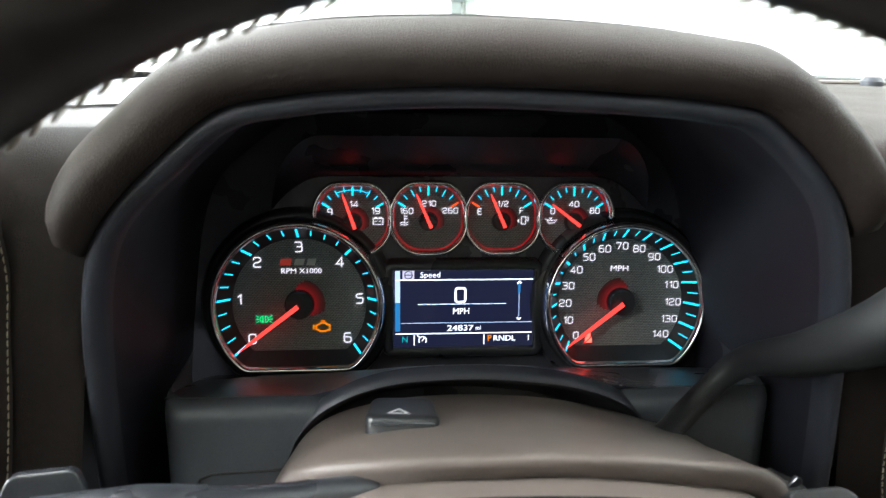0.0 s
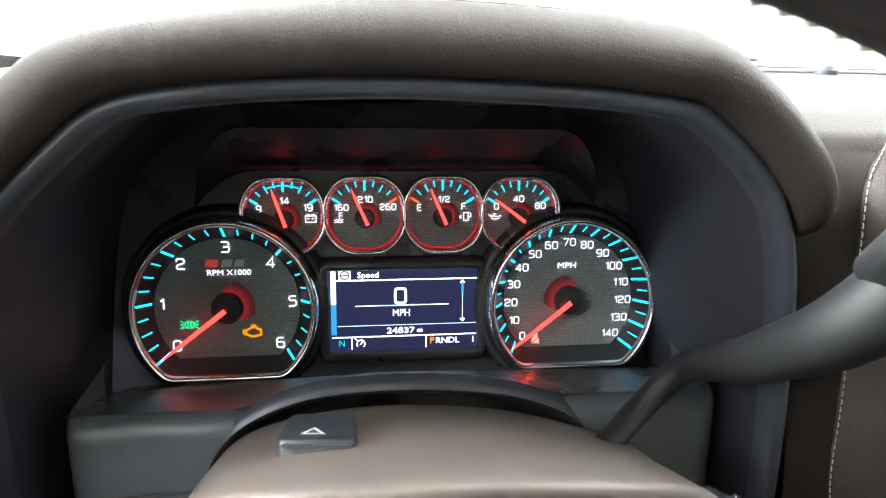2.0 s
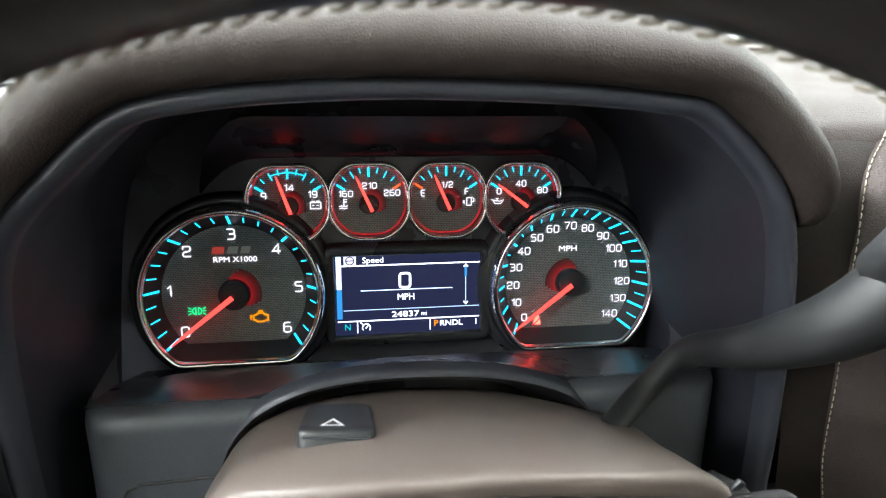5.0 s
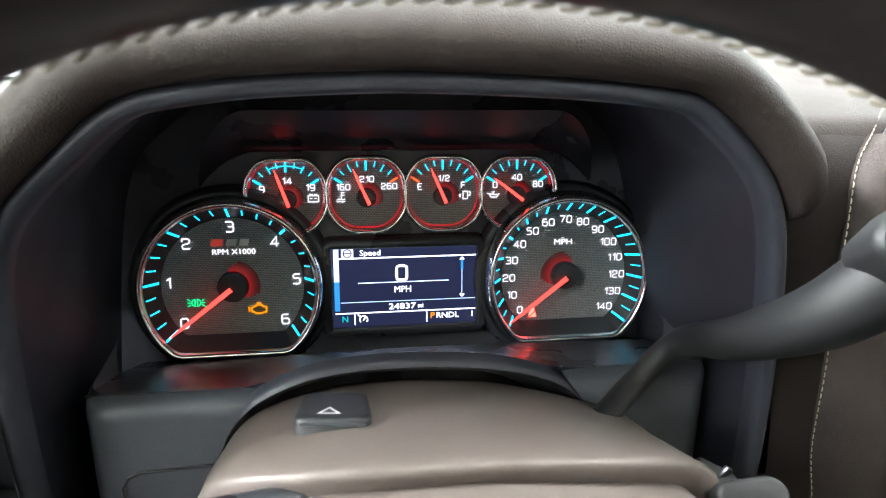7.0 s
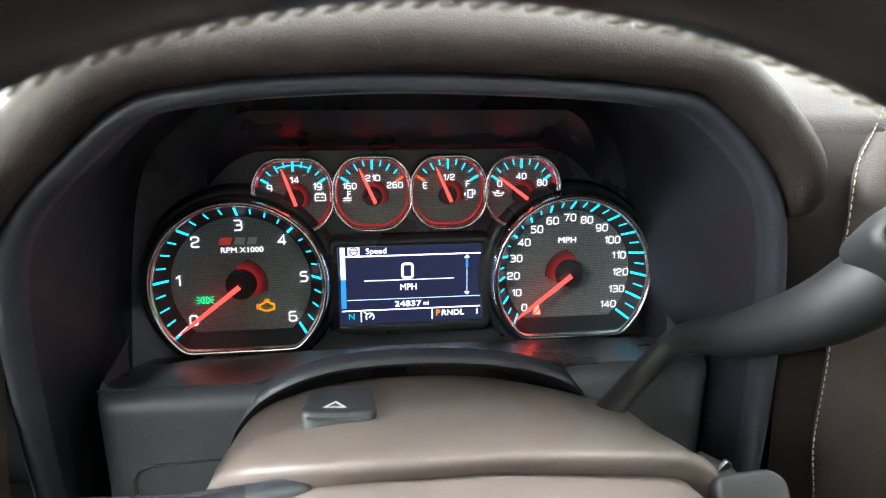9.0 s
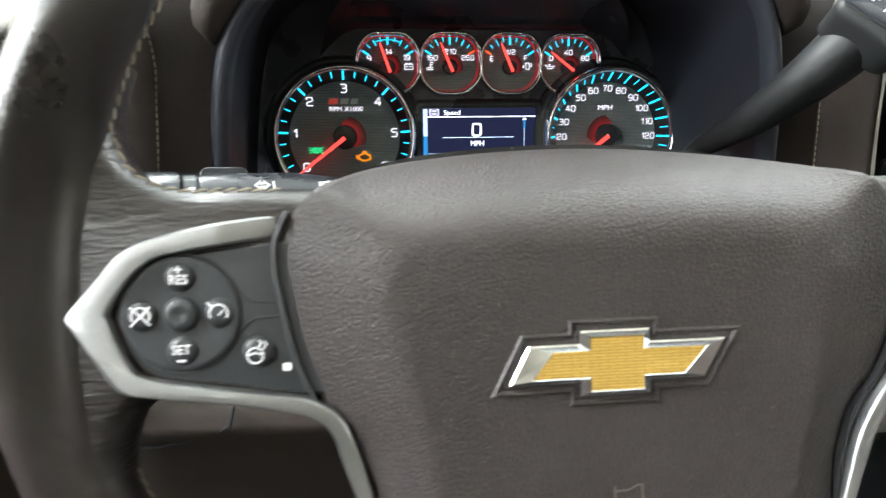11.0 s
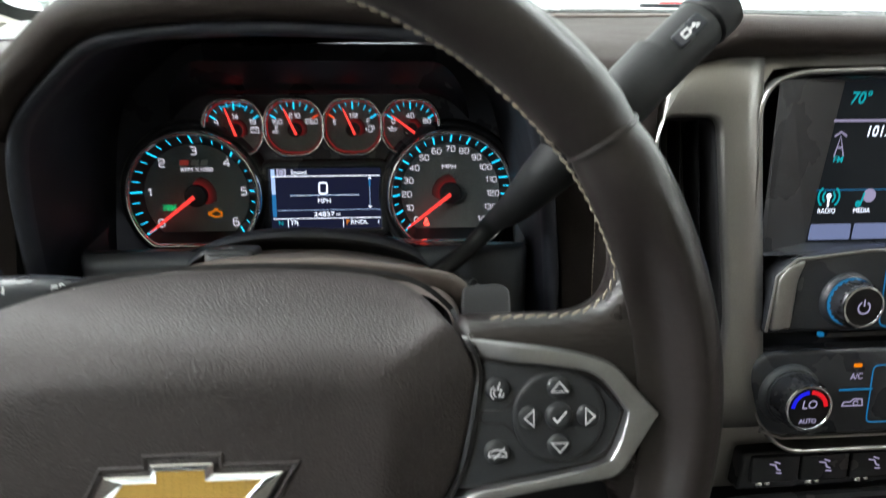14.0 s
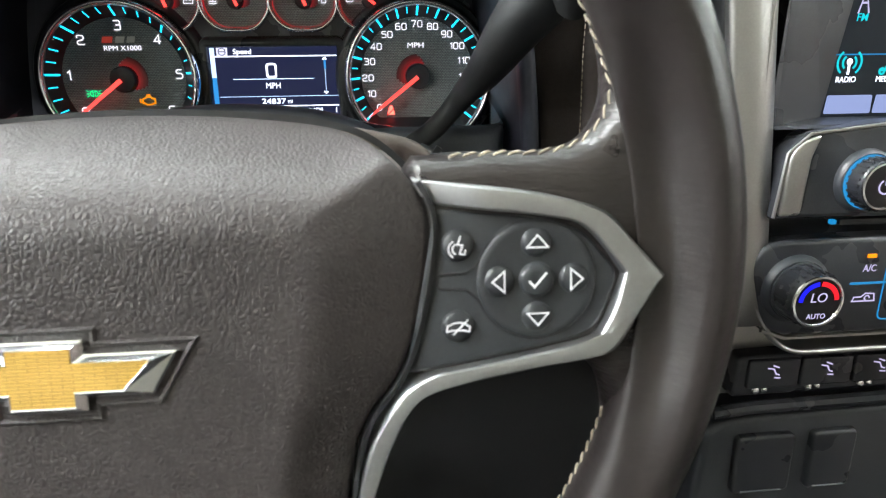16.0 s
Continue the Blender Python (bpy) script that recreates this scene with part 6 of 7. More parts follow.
mark(WIPE, on_stalk(0.110, 28, 0.0160), 0.0010, 0.85)
writing("symbol_text", "FRONT", 0.0042, STALKMARK, stalk, 0, 0, 0.0002, 0.95, bold=0.01).matrix_local = on_stalk(0.110, 5, 0.0160)
mark([[(2.6, 0.9), (4.4, 0), (2.6, -0.9), (2.6, 0.9)]], on_stalk(0.110, -16, 0.0160), 0.0007)
mark([[(-1.2, y), (1.2, y)] for y in (-2.4, -0.8, 0.8, 2.4)], on_stalk(0.0955, 40), 0.0012)
mark([[(-0.4, -3), (-0.4, 3)]], on_stalk(0.0955, 12), 0.0012)
mark([[(-3, 0), (-1, 2), (-1, 0.8), (1, 0.8), (1, 2), (3, 0), (1, -2), (1, -0.8), (-1, -0.8), (-1, -2), (-3, 0)], [(5, -2), (5, 2)]], on_stalk(0.066, 52), 0.0008)
mark([[(-4, 1.4), (-1, 1.4)], [(-4, 0), (-1, 0)], [(-4, -1.4), (-1, -1.4)], arc(0, 0, 2.2, -90, 90, 8), [(0, -2.2), (0, 2.2)], [(5, -1.6), (7, 0), (5, 1.6)]], on_stalk(0.036, 55, 0.0132), 0.0008)
mark(WIPE, on_stalk(0.0865, 22), 0.0008, 0.6)
mark([[(-3, 0), (3, 0)], [(-3, -2), (1, -2)]], on_stalk(0.0865, -2), 0.0012)
mark(WIPE, tb.matrix_local @ Matrix.Translation((0, 0.0062, 0.0034)), 0.0010, 0.8)
mark([[(5.6, -2), (5.6, 2.4)], [(4.6, 1.2), (5.6, 2.6), (6.6, 1.2)]], tb.matrix_local @ Matrix.Translation((0, 0.0062, 0.0034)), 0.0008)

# gear lever on the column, bent up and towards the driver
lever = thing("gear_lever", "black column gear lever with a ribbed grip and small keys", "gear lever")
lever_line = spline([(0.079, 0.268, 0.806), (0.1098, 0.2902, 0.8181), (0.1293, 0.2886, 0.8410), (0.1363, 0.2494, 0.8672), (0.1465, 0.2152, 0.8988), (0.175, 0.2066, 0.934), (0.205, 0.220, 0.960)], 8)
lr = [0.0066 + 0.0100 * min(1.0, max(0.0, (i - 12) / 26)) ** 1.2 for i in range(len(lever_line))]
part("arm", tube(lever_line, lr, 20, up=(1, 0, 0)), RUBBER, lever, "smooth black lever arm", angle=70)
g0, g1 = Vector((0.168, 0.2068, 0.926)), Vector((0.2455, 0.2425, 0.9885))
gx_ = (g1 - g0).normalized()
gl = (g1 - g0).length
part("grip", tube([g0, g0 + gx_ * 0.012, g0 + gx_ * gl * 0.82, g0 + gx_ * gl * 0.86], [0.0140, 0.0150, 0.0156, 0.0150], 24, up=(1, 0, 0)), RUBBER, lever, "thick black grip", angle=50)
part("end_cap", tube([g0 + gx_ * gl * 0.865, g0 + gx_ * gl * 0.88, g0 + gx_ * gl * 0.99, g0 + gx_ * gl * 1.02, g0 + gx_ * gl * 1.03], [0.0150, 0.0162, 0.0164, 0.0161, 0.0150], 24, up=(1, 0, 0)), RUBBER, lever, "black end cap", angle=30)


def on_lever(f, side):
    c = g0 + gx_ * gl * f
    n = (Vector(side) - gx_ * gx_.dot(Vector(side))).normalized()
    y = gx_
    return Matrix.Translation(c + n * 0.0150) @ Matrix((y.cross(n) * 1.0, y, n)).transposed().to_4x4()


kb = part("tow_key", prism(rounded(mm([(-4.5, -11), (4.5, -11), (4.5, 11), (-4.5, 11)]), 0.002, 4), -0.003, 0.0012, 0.0008), BLACK, lever, "black rectangular key")
kb.matrix_local = on_lever(0.70, (-0.42, -0.88, 0.22))
part("key_mark", stroke([mm(p) for p in ([(-1.6, -6), (1.6, -6), (1.6, -1), (-1.6, -1), (-1.6, -6)], [(0, -1), (0, 4)], [(-1.4, 3), (1.4, 6), (1.4, 3)])], 0.0009, 0.0012), STALKMARK, lever, smooth=False).matrix_local = on_lever(0.70, (-0.42, -0.88, 0.22))
at_key = on_lever(-0.09, (-0.62, -0.78, 0.08))
part("key_housing", prism(rounded(mm([(-22, -13), (20, -16), (22.5, 10), (-19, 17)]), 0.009, 5), -0.020, 0.0036, 0.006), RUBBER, lever, "flared black key housing", angle=60).matrix_local = at_key
part("shift_key", prism(rounded(mm([(-18, -9.5), (18, -9.5), (18, 9.5), (-18, 9.5)]), 0.003, 4), -0.003, 0.0054, 0.0012), BLACK, lever, "black plus and minus key").matrix_local = at_key
part("key_groove", band(box_outline(-0.018, -0.0095, 0.018, 0.0095, 0.003), [(-0.0002, 0.0030), (0.0003, 0.0040), (0.0010, 0.0040), (0.0014, 0.0030)]), MATTE, lever, "dark groove round the key").matrix_local = at_key
part("key_mark", stroke([mm(p) for p in ([(-8, -2.8), (-8, 2.8)], [(-10.8, 0), (-5.2, 0)], [(8.5, -2.8), (8.5, 2.8)])], 0.0016, 0.0055), STALKMARK, lever, smooth=False).matrix_local = at_key
part("key_mark", stroke([mm([(-0.5, -5), (0.5, 5)])], 0.0007, 0.0055), STALKMARK, lever, smooth=False).matrix_local = at_key

# ---- vents with pewter surrounds ----


def roll_back(ob, start, k):
    """Curves the upper part of a face away from the driver."""
    for vert in ob.data.vertices:
        over = max(0.0, vert.co.y - start)
        vert.co.z -= k * over * over


def vent(name, label, outline_t, opening, panel_edge, slat_lines, tab_at, m, roll_top, tall=1.0):
    """An upright vent: bent trim frame, dark well, slats and a chrome-tipped tab. Outlines in millimetres on the face."""
    v = thing(name, label, "air vent", m)
    o = rounded(mm(outline_t), 0.016, 6)
    i = rounded(mm(opening), 0.008, 6)
    n = 96
    oo, ii = resample(o, n), resample(i, n)
    rings = [at_z(offset(oo, 0.001), -0.02), at_z(oo, -0.004), at_z(offset(oo, -0.002), 0.0)]
    mid = [a.lerp(b, 0.5) for a, b in zip(offset(oo, -0.002), offset(ii, 0.003))]
    rings += [[Vector((p.x, p.y, 0.003)) for p in mid], at_z(offset(ii, 0.003), 0.0025), at_z(offset(ii, 0.001), 0.0012), at_z(ii, -0.002), at_z(offset(ii, -0.0005), -0.006)]
    roll_back(part("surround", loft(rings, True), SILVER, v, "brushed pewter surround", angle=60), 0.085, roll_top)
    part("well", loft([at_z(offset(ii, -0.0004), -0.0045), at_z(offset(ii, -0.002), -0.007), at_z(offset(ii, -0.004), -0.05)], True, (False, True)), MATTE, v, "black vent well")
    for (x0, y0), (x1, y1), depth in slat_lines:
        rings = []
        for f in (0.0, 0.04, 0.12, 0.5, 0.88, 0.96, 1.0):
            x, y = (x0 + (x1 - x0) * f) * 0.001, (y0 + (y1 - y0) * f) * 0.001
            back_d = 0.004 * math.sin(math.pi * f)
            rings.append([Vector((x - 0.0012, y, -0.012 + back_d - depth)), Vector((x, y, -0.010 + back_d - depth)), Vector((x + 0.0012, y, -0.012 + back_d - depth)), Vector((x + 0.0045, y, -0.040)), Vector((x + 0.0025, y, -0.040))])
        part("slat", loft(rings, True, (True, True)), SLAT, v, "black upright slat", angle=40)
    tx, ty = tab_at
    body = loft([[Vector((x * 0.001, y * 0.001, z * 0.001)) for x, y in ((tx - 6 + k, ty - 24 * tall + k), (tx + 9, ty - 24 * tall + k), (tx + 9, ty + 27 * tall - k), (tx - 6 + k, ty + 18 * tall - k))] for k, z in ((0, -14), (0, -3), (1.5, 0))], True, (True, True))
    part("tab", body, BLACK, v, "black vent tab", angle=30)
    tip = loft([[Vector((x * 0.001, y * 0.001, z * 0.001)) for x, y in ((tx - 10, ty - 20 * tall + k), (tx - 6, ty - 24 * tall + k), (tx - 5, ty + 19 * tall - k), (tx - 9, ty + 16 * tall - k))] for k, z in ((0, -8), (0, 0), (1, 1.6), (2.5, 2.2))], True, (True, True))
    part("tab_tip", tip, CHROME, v, "chrome tab tip", angle=30)
    return v


VENT_L = tilted(0, 0.246, 0.84, 11)
VENT_R = tilted(0, 0.258, 0.84, 11)
vent_l = vent("air_vent", "upright black air vent in a pewter surround by the door", [(-339, -121), (-290, -122), (-262, -116), (-240, 20), (-231, 70), (-239, 84), (-252, 95), (-282, 101.5), (-314, 101), (-318, 60), (-319, -50), (-316, -92)], [(-298, -82), (-280, -85), (-257, -84), (-240, -10), (-235, 50), (-237.5, 75), (-300, 69), (-303.5, 12), (-302.5, -60)], None, [((-289, 66), (-289, -50), -0.003), ((-273.5, 68), (-273.5, -50), -0.003), ((-258, 70), (-258, -50), -0.003), ((-243, 71), (-244, -50), -0.003)], (-269, 10), VENT_L, 1.5, 0.62)
part("slat_foot", block(-0.296, -0.078, -0.030, -0.258, -0.052, -0.012, 0.003), SLAT, vent_l, "black block below the slats")
vent("air_vent", "upright black air vent in a pewter surround by the centre stack", [(232, -146), (340, -148), (328, -110), (306, 96), (313, 138), (300, 149), (257, 127), (236, 100), (231.5, 40), (234, -90)], [(236, -96), (292, -92), (293, -60), (278, 60), (275, 81), (237, 81), (234, 60), (232.5, 0), (235, -70)], None, [((241, 78), (245, -70), 0.004), ((255, 78), (262, -70), 0.004), ((268, 78), (278, -70), 0.004)], (257, -16), VENT_R, 7.0, 0.7)

# padded rolls between the dashboard seams and the vents
BROW_L = (((-0.55, 0.300, 0.966), (-550, 94)), ((-0.36, 0.300, 0.965), (-360, 98)), ((-0.32, 0.301, 0.963), (-316, 103)), ((-0.285, 0.302, 0.960), (-282, 104)), ((-0.245, 0.298, 0.950), (-251, 98)), ((-0.223, 0.287, 0.930), (-236, 86)), ((-0.2135, 0.2775, 0.900), (-228.5, 68)), ((-0.214, 0.270, 0.870), (-230, 30)), ((-0.2165, 0.262, 0.830), (-236, -10)), ((-0.222, 0.254, 0.780), (-245, -60)), ((-0.228, 0.248, 0.720), (-256, -116)))
BROW_R = (((0.2200, 0.3035, 0.9460), (243, 116)), ((0.2055, 0.2910, 0.9330), (234.5, 98)), ((0.1985, 0.2785, 0.9050), (231.5, 67)), ((0.1962, 0.2720, 0.8750), (230.8, 36)), ((0.1972, 0.2660, 0.8350), (231.3, -5)), ((0.1990, 0.2622, 0.7900), (232.4, -51)), ((0.2055, 0.2585, 0.7550), (233, -87)), ((0.2130, 0.2545, 0.7000), (231.5, -143)))
for face, brow, m, s in (("dashboard_face_left", BROW_L, VENT_L, 1), ("dashboard_face_right", BROW_R, VENT_R, -1)):
    seam_edge = spline([a for a, b in brow], 6)
    vent_edge = spline([m @ Vector((b[0] * 0.001, b[1] * 0.001, -0.003 if s > 0 else 0.001)) for a, b in brow], 6)
    roll_rows = [[p + Vector((0, 0.012, -0.006)) for p in seam_edge]]
    for f in (0.0, 0.08, 0.2, 0.4, 0.6, 0.8, 0.93, 1.0):
        roll_rows.append([a.lerp(b, f) + Vector((0.1 * s, -0.75, 0.55 if s > 0 else 0.1)) * 0.0075 * math.sin(math.pi * f ** 0.9) + Vector((0, 0.002, -0.001)) * (f == 0) for a, b in zip(seam_edge, vent_edge)])
    roll_rows.append([p + Vector((0, 0.030, -0.004)) for p in vent_edge])
    part("vent_roll", loft(roll_rows, closed=False), LEATHER, bpy.data.objects[face], "padded brown roll round the vent", angle=70)

# ---- headlamp switch panel beside the left vent ----
lp_thing = thing("switch_panel", "charcoal switch panel with round lamp knobs beside the door", "switch panel", VENT_L)
po = rounded(mm([(-470, -116), (-335, -115), (-318, -104), (-314.5, -93), (-321, -55), (-322.5, 50), (-320.5, 84), (-330, 87), (-470, 88)]), 0.006, 5)
part("panel", prism(po, -0.02, 0.0045, 0.004), GREY, lp_thing, "charcoal panel", angle=50)
part("panel_edge", band(po, [(-0.0005, 0.002), (0.0002, 0.0052), (0.0016, 0.0056), (0.0028, 0.0036), (0.003, 0.0)]), CHROME, lp_thing, "thin bright edge", angle=60)


def knob(parent, cx, cy, z, r, depth, ring_mat, marks=None, chrome=True, tilt=0.0):
    base = part("knob_ring", moved(lathe([(r * 1.28, 0), (r * 1.25, 0.003), (r * 1.12, 0.005), (r * 1.02, 0.004)], 40), cx, cy, z), GREY, parent, "raised knob base", angle=60)
    part("knob_glow", moved(lathe([(r * 1.08, 0.0045), (r * 1.07, 0.0062), (r * 1.0, 0.0066)], 40), cx, cy, z), ring_mat, parent)
    k = part("knob", moved(lathe([(r, 0.004), (r * 1.01, depth * 0.6), (r * 0.97, depth * 0.93), (r * 0.92, depth)], 40), cx, cy, z), BLACK, parent, "ribbed black knob", angle=50)
    for i in range(24):
        a = 2 * math.pi * i / 24
        rib = block(-0.0007, -0.0006, depth * 0.3, 0.0007, 0.0006, depth * 0.9)
        bmesh.ops.transform(rib, matrix=Matrix.Translation((cx, cy, z)) @ Matrix.Rotation(a, 4, "Z") @ Matrix.Translation((0, r * 1.005, 0)), verts=rib.verts[:])
        part("rib", rib, BLACK, k, smooth=False)
    part("knob_rim", moved(lathe([(r * 0.93, depth - 0.0004), (r * 0.92, depth + 0.0010), (r * 0.85, depth + 0.0012), (r * 0.82, depth)], 40), cx, cy, z), CHROME if chrome else BLACK, k, "bright knob rim", angle=60)
    part("knob_face", moved(lathe([(r * 0.84, depth - 0.0003), (r * 0.82, depth + 0.0003), (0, depth + 0.0005)], 32), cx, cy, z), MIRRORGLASS, k, "glossy black knob face")
    return k


kl = knob(lp_thing, -0.3465, -0.0685, 0.0045, 0.0185, 0.022, BLUERING)
for path in ([(-7, 7), (-3, 9)], [(-2, 4), (2, 4)], [(4, 6), (8, 7)], [(-4, 1), (-1, 1)], [(2, 2), (6, 3)], [(-2, -3), (2, -3)], [(-2, -5), (2, -5)]):
    icon("knob_mark", kl, WHITEMARK, [[(-0.3465 + x * 0.001, -0.0685 + y * 0.001) for x, y in path]], 0.0014, 0.0272)
icon("knob_mark", kl, WHITEMARK, [arc(-0.3465, -0.0685 - 0.0115, 0.002, 0, 360, 12)], 0.0007, 0.0272)
knob(lp_thing, -0.3660, -0.0130, 0.0045, 0.0160, 0.012, BLUERING, chrome=False)
for ky in (0.058, 0.031):
    part("rocker_switch", prism(box_outline(-0.40, ky - 0.0105, -0.341, ky + 0.0105, 0.003), 0.0, 0.0085, 0.002), BLACK, lp_thing, "black rocker switch", angle=50)

# ---- centre stack ----
stack = thing("centre_stack", "black centre stack with touch display, audio and climate controls", "centre stack", STACK)
SO = [(346, -126), (324, -96), (309, -62), (308, -40), (306, 110), (304, 128), (312, 144), (332, 150), (480, 154), (620, 154), (620, -126)]
so = rounded(mm(SO), [0.02, 0.008, 0.008, 0.008, 0.01, 0.01, 0.012, 0.012, 0.002, 0.002, 0.002], 5)
part("surround", prism(so, -0.04, -0.024, 0.002), BLACK, stack, "black stack body", angle=50)
part("edge_trim", band(so, [(-0.0014, -0.024), (-0.0012, -0.002), (-0.0006, 0.0006), (0.0008, 0.0014), (0.0022, 0.0006), (0.0026, -0.006)]), SILVER, stack, "bright pewter edge line", angle=60)
upper_rows = []
for f in (0.0, 0.12, 0.25, 0.4, 0.55, 0.7, 0.85, 1.0):
    row = []
    for x in [0.300 + 0.32 * i / 24 for i in range(25)]:
        low = 0.1535 + 0.004 * min(1.0, (x - 0.30) / 0.15) - 0.02 * max(0.0, (0.318 - x) / 0.018) ** 2
        y = low + (0.182 - low) * f
        row.append(Vector((x, y, -0.0015 - 7.0 * max(0.0, y - 0.126) ** 2)))
    upper_rows.append(row)
part("upper_panel", loft(upper_rows, closed=False), SILVER, stack, "brushed pewter panel below the brow", angle=50)
part("side_panel", prism(mm([(300, -180), (318, -96), (304, -60), (303, 120), (300, 150), (640, 168), (640, -180)]), -0.06, -0.042), SILVER, stack, "pewter stack panel", smooth=False)
# display recess
scr_o = [Vector(p) for p in mm([(358, 31), (620, 31), (620, 146), (374, 146)])]
well = loft([at_z([Vector(p) for p in mm([(313, 26), (620, 26), (620, 151), (316, 147)])], -0.001), at_z([Vector(p) for p in mm([(319, 28), (620, 28), (620, 149), (326, 146)])], -0.004), at_z(scr_o, -0.018)], True)
part("display_recess", well, BLACK, stack, "sloped black display recess", smooth=False)
tsc = part("touch_display", prism(scr_o, -0.026, -0.0178), SCREENBG, stack, "lit dark touch display", smooth=False)
ZS = -0.0175


def tui(pts, m, z=ZS, name="display_bar"):
    return part(name, prism(mm(pts), z - 0.0002, z), m, tsc, smooth=False)


tui([(354, 122.0), (606, 122.0), (606, 123.6), (354.3, 123.6)], LILAC)
writing("display_text", "70°", 0.0115, CYAN2, tsc, 0.3640, 0.1380, ZS, 0.95, 0.25, "LEFT", bold=0.012)
writing("display_text", "101.", 0.0105, LCDW, tsc, 0.3785, 0.1150, ZS, 0.92, 0.18, "LEFT", bold=0.008)
icon("tower_symbol", tsc, LILAC, [[(0.357, 0.0980), (0.3605, 0.1120), (0.364, 0.0980)], [(0.356, 0.1120), (0.3605, 0.1150), (0.365, 0.1120)], [(0.3585, 0.1040), (0.3625, 0.1040)]], 0.0012, ZS)
writing("display_text", "FM", 0.0065, CYAN2, tsc, 0.3605, 0.0955, ZS, 0.95, 0.1, bold=0.01)
tui([(346, 73.4), (606, 73.4), (606, 74.2), (346.2, 74.2)], BLUERING)
icon("radio_symbol", tsc, CYAN2, [arc(0.357, 0.0690, 0.0045, 130, 230, 8), arc(0.357, 0.0690, 0.0080, 130, 230, 8), arc(0.357, 0.0690, 0.0045, -50, 50, 8), arc(0.357, 0.0690, 0.0080, -50, 50, 8)], 0.0014, ZS)
icon("radio_symbol", tsc, LCDW, [[(0.357, 0.0620), (0.357, 0.0690)], arc(0.357, 0.0695, 0.0012, 0, 360, 8)], 0.0016, ZS)
writing("display_text", "RADIO", 0.0050, LCDW, tsc, 0.3565, 0.0585, ZS, 0.9, 0)
icon("media_symbol", tsc, CYAN2, [[(0.379, 0.0640), (0.382, 0.0640), (0.384, 0.0720)], arc(0.380, 0.0635, 0.0018, 0, 360, 8)], 0.0014, ZS)
part("media_symbol", moved(lathe([(0.0050, 0), (0.0050, 0.0001)], 20), 0.3880, 0.0695, ZS), LILAC, tsc, smooth=False)
writing("display_text", "MEDIA", 0.0050, LCDW, tsc, 0.3835, 0.0585, ZS, 0.9, 0)
writing("display_text", "P", 0.0090, CYAN2, tsc, 0.4050, 0.0670, ZS, 0.9, 0.2, bold=0.01)
for c in tsc.children:
    c.location = (0.0145, -0.0045, 0)
for x0, x1 in ((359.5, 391), (393, 438), (440, 490)):
    part("soft_key", prism(rounded(mm([(x0, 33), (x1, 33), (x1, 44.5), (x0 + 1, 44.5)]), 0.001, 2), -0.019, -0.0165, 0.0008), TAB, stack, "lilac lit touch key", smooth=False)
# audio row: angled pewter tab and a knob
pod = rounded(mm([(319, -30), (323, 13), (336, 25), (392, 31), (620, 31), (620, -31)]), [0.004, 0.006, 0.012, 0.02, 0.002, 0.002], 5)
part("audio_panel", prism(pod, -0.01, 0.006, 0.004), BLACK, stack, "black audio panel", angle=50)
part("corner_trim", prism(rounded(mm([(322, -27), (325, 12), (332, 20), (344, 24), (339, 10), (337, -27)]), 0.003, 3), 0.0, 0.0082, 0.002), SILVER, stack, "pewter corner trim", angle=50)
part("audio_rim", tube([(0.320, -0.028, 0.0060), (0.3240, 0.0125, 0.0060), (0.337, 0.0240, 0.0060), (0.392, 0.0298, 0.0060), (0.62, 0.0298, 0.0060)], 0.0012, 6), SILVER, stack)
pk = knob(stack, 0.3768, -0.0058, 0.006, 0.0158, 0.0175, BLUERING)
icon("power_mark", pk, LILAC, [arc(0.3768, -0.0062, 0.0042, 120, 420, 16), [(0.3768, -0.0050), (0.3768, -0.0004)]], 0.0011, 0.0242)
part("audio_key", band(box_outline(0.405, -0.026, 0.47, 0.020, 0.005), [(0, 0.0062), (0.0006, 0.0068), (0.0012, 0.0062)]), BLUERING, stack, "blue lit key outline")
part("disc_slot", prism(box_outline(0.373, -0.037, 0.62, -0.0335, 0.001), -0.012, -0.003), MATTE, stack, "dark disc slot", smooth=False)
part("slot_lamp", prism(box_outline(0.367, -0.0365, 0.3705, -0.0335, 0.0006), -0.006, -0.0028), BLUERING, stack, smooth=False)
# climate row
cp = rounded(mm([(330, -112), (312, -64), (316, -50), (330, -44), (620, -44), (620, -112)]), [0.018, 0.008, 0.008, 0.01, 0.002, 0.002], 5)
part("climate_panel", prism(cp, -0.01, 0.004, 0.004), BLACK, stack, "black climate panel", angle=50)
part("climate_rim", tube([(0.327, -0.108, 0.0), (0.345, -0.1145, 0.0), (0.62, -0.1155, 0.0)], 0.0016, 6), SILVER, stack)
ck = knob(stack, 0.3435, -0.0770, 0.004, 0.0182, 0.0235, GREY)
zc = 0.0281
icon("cold_arc", ck, BLUEL, [arc(0.3435, -0.0770, 0.0120, 175, 95, 10)], 0.0030, zc)
icon("warm_arc", ck, REDL, [arc(0.3435, -0.0770, 0.0120, 85, 5, 10)], 0.0030, zc)
writing("knob_text", "LO", 0.0088, LILAC, ck, 0.3435, -0.0745, zc, 1.0, 0.1)
writing("knob_text", "AUTO", 0.0048, LILAC, ck, 0.3435, -0.0868, zc, 0.95, 0, bold=0.008)
part("air_lamp", prism(box_outline(0.3915, -0.0580, 0.3975, -0.0555, 0.0004), 0.003, 0.0050), ORANGE, stack, "small orange lamp", smooth=False)
writing("panel_text", "A/C", 0.0068, LILAC, stack, 0.3945, -0.0655, 0.0045, 0.85, 0, bold=0.008)
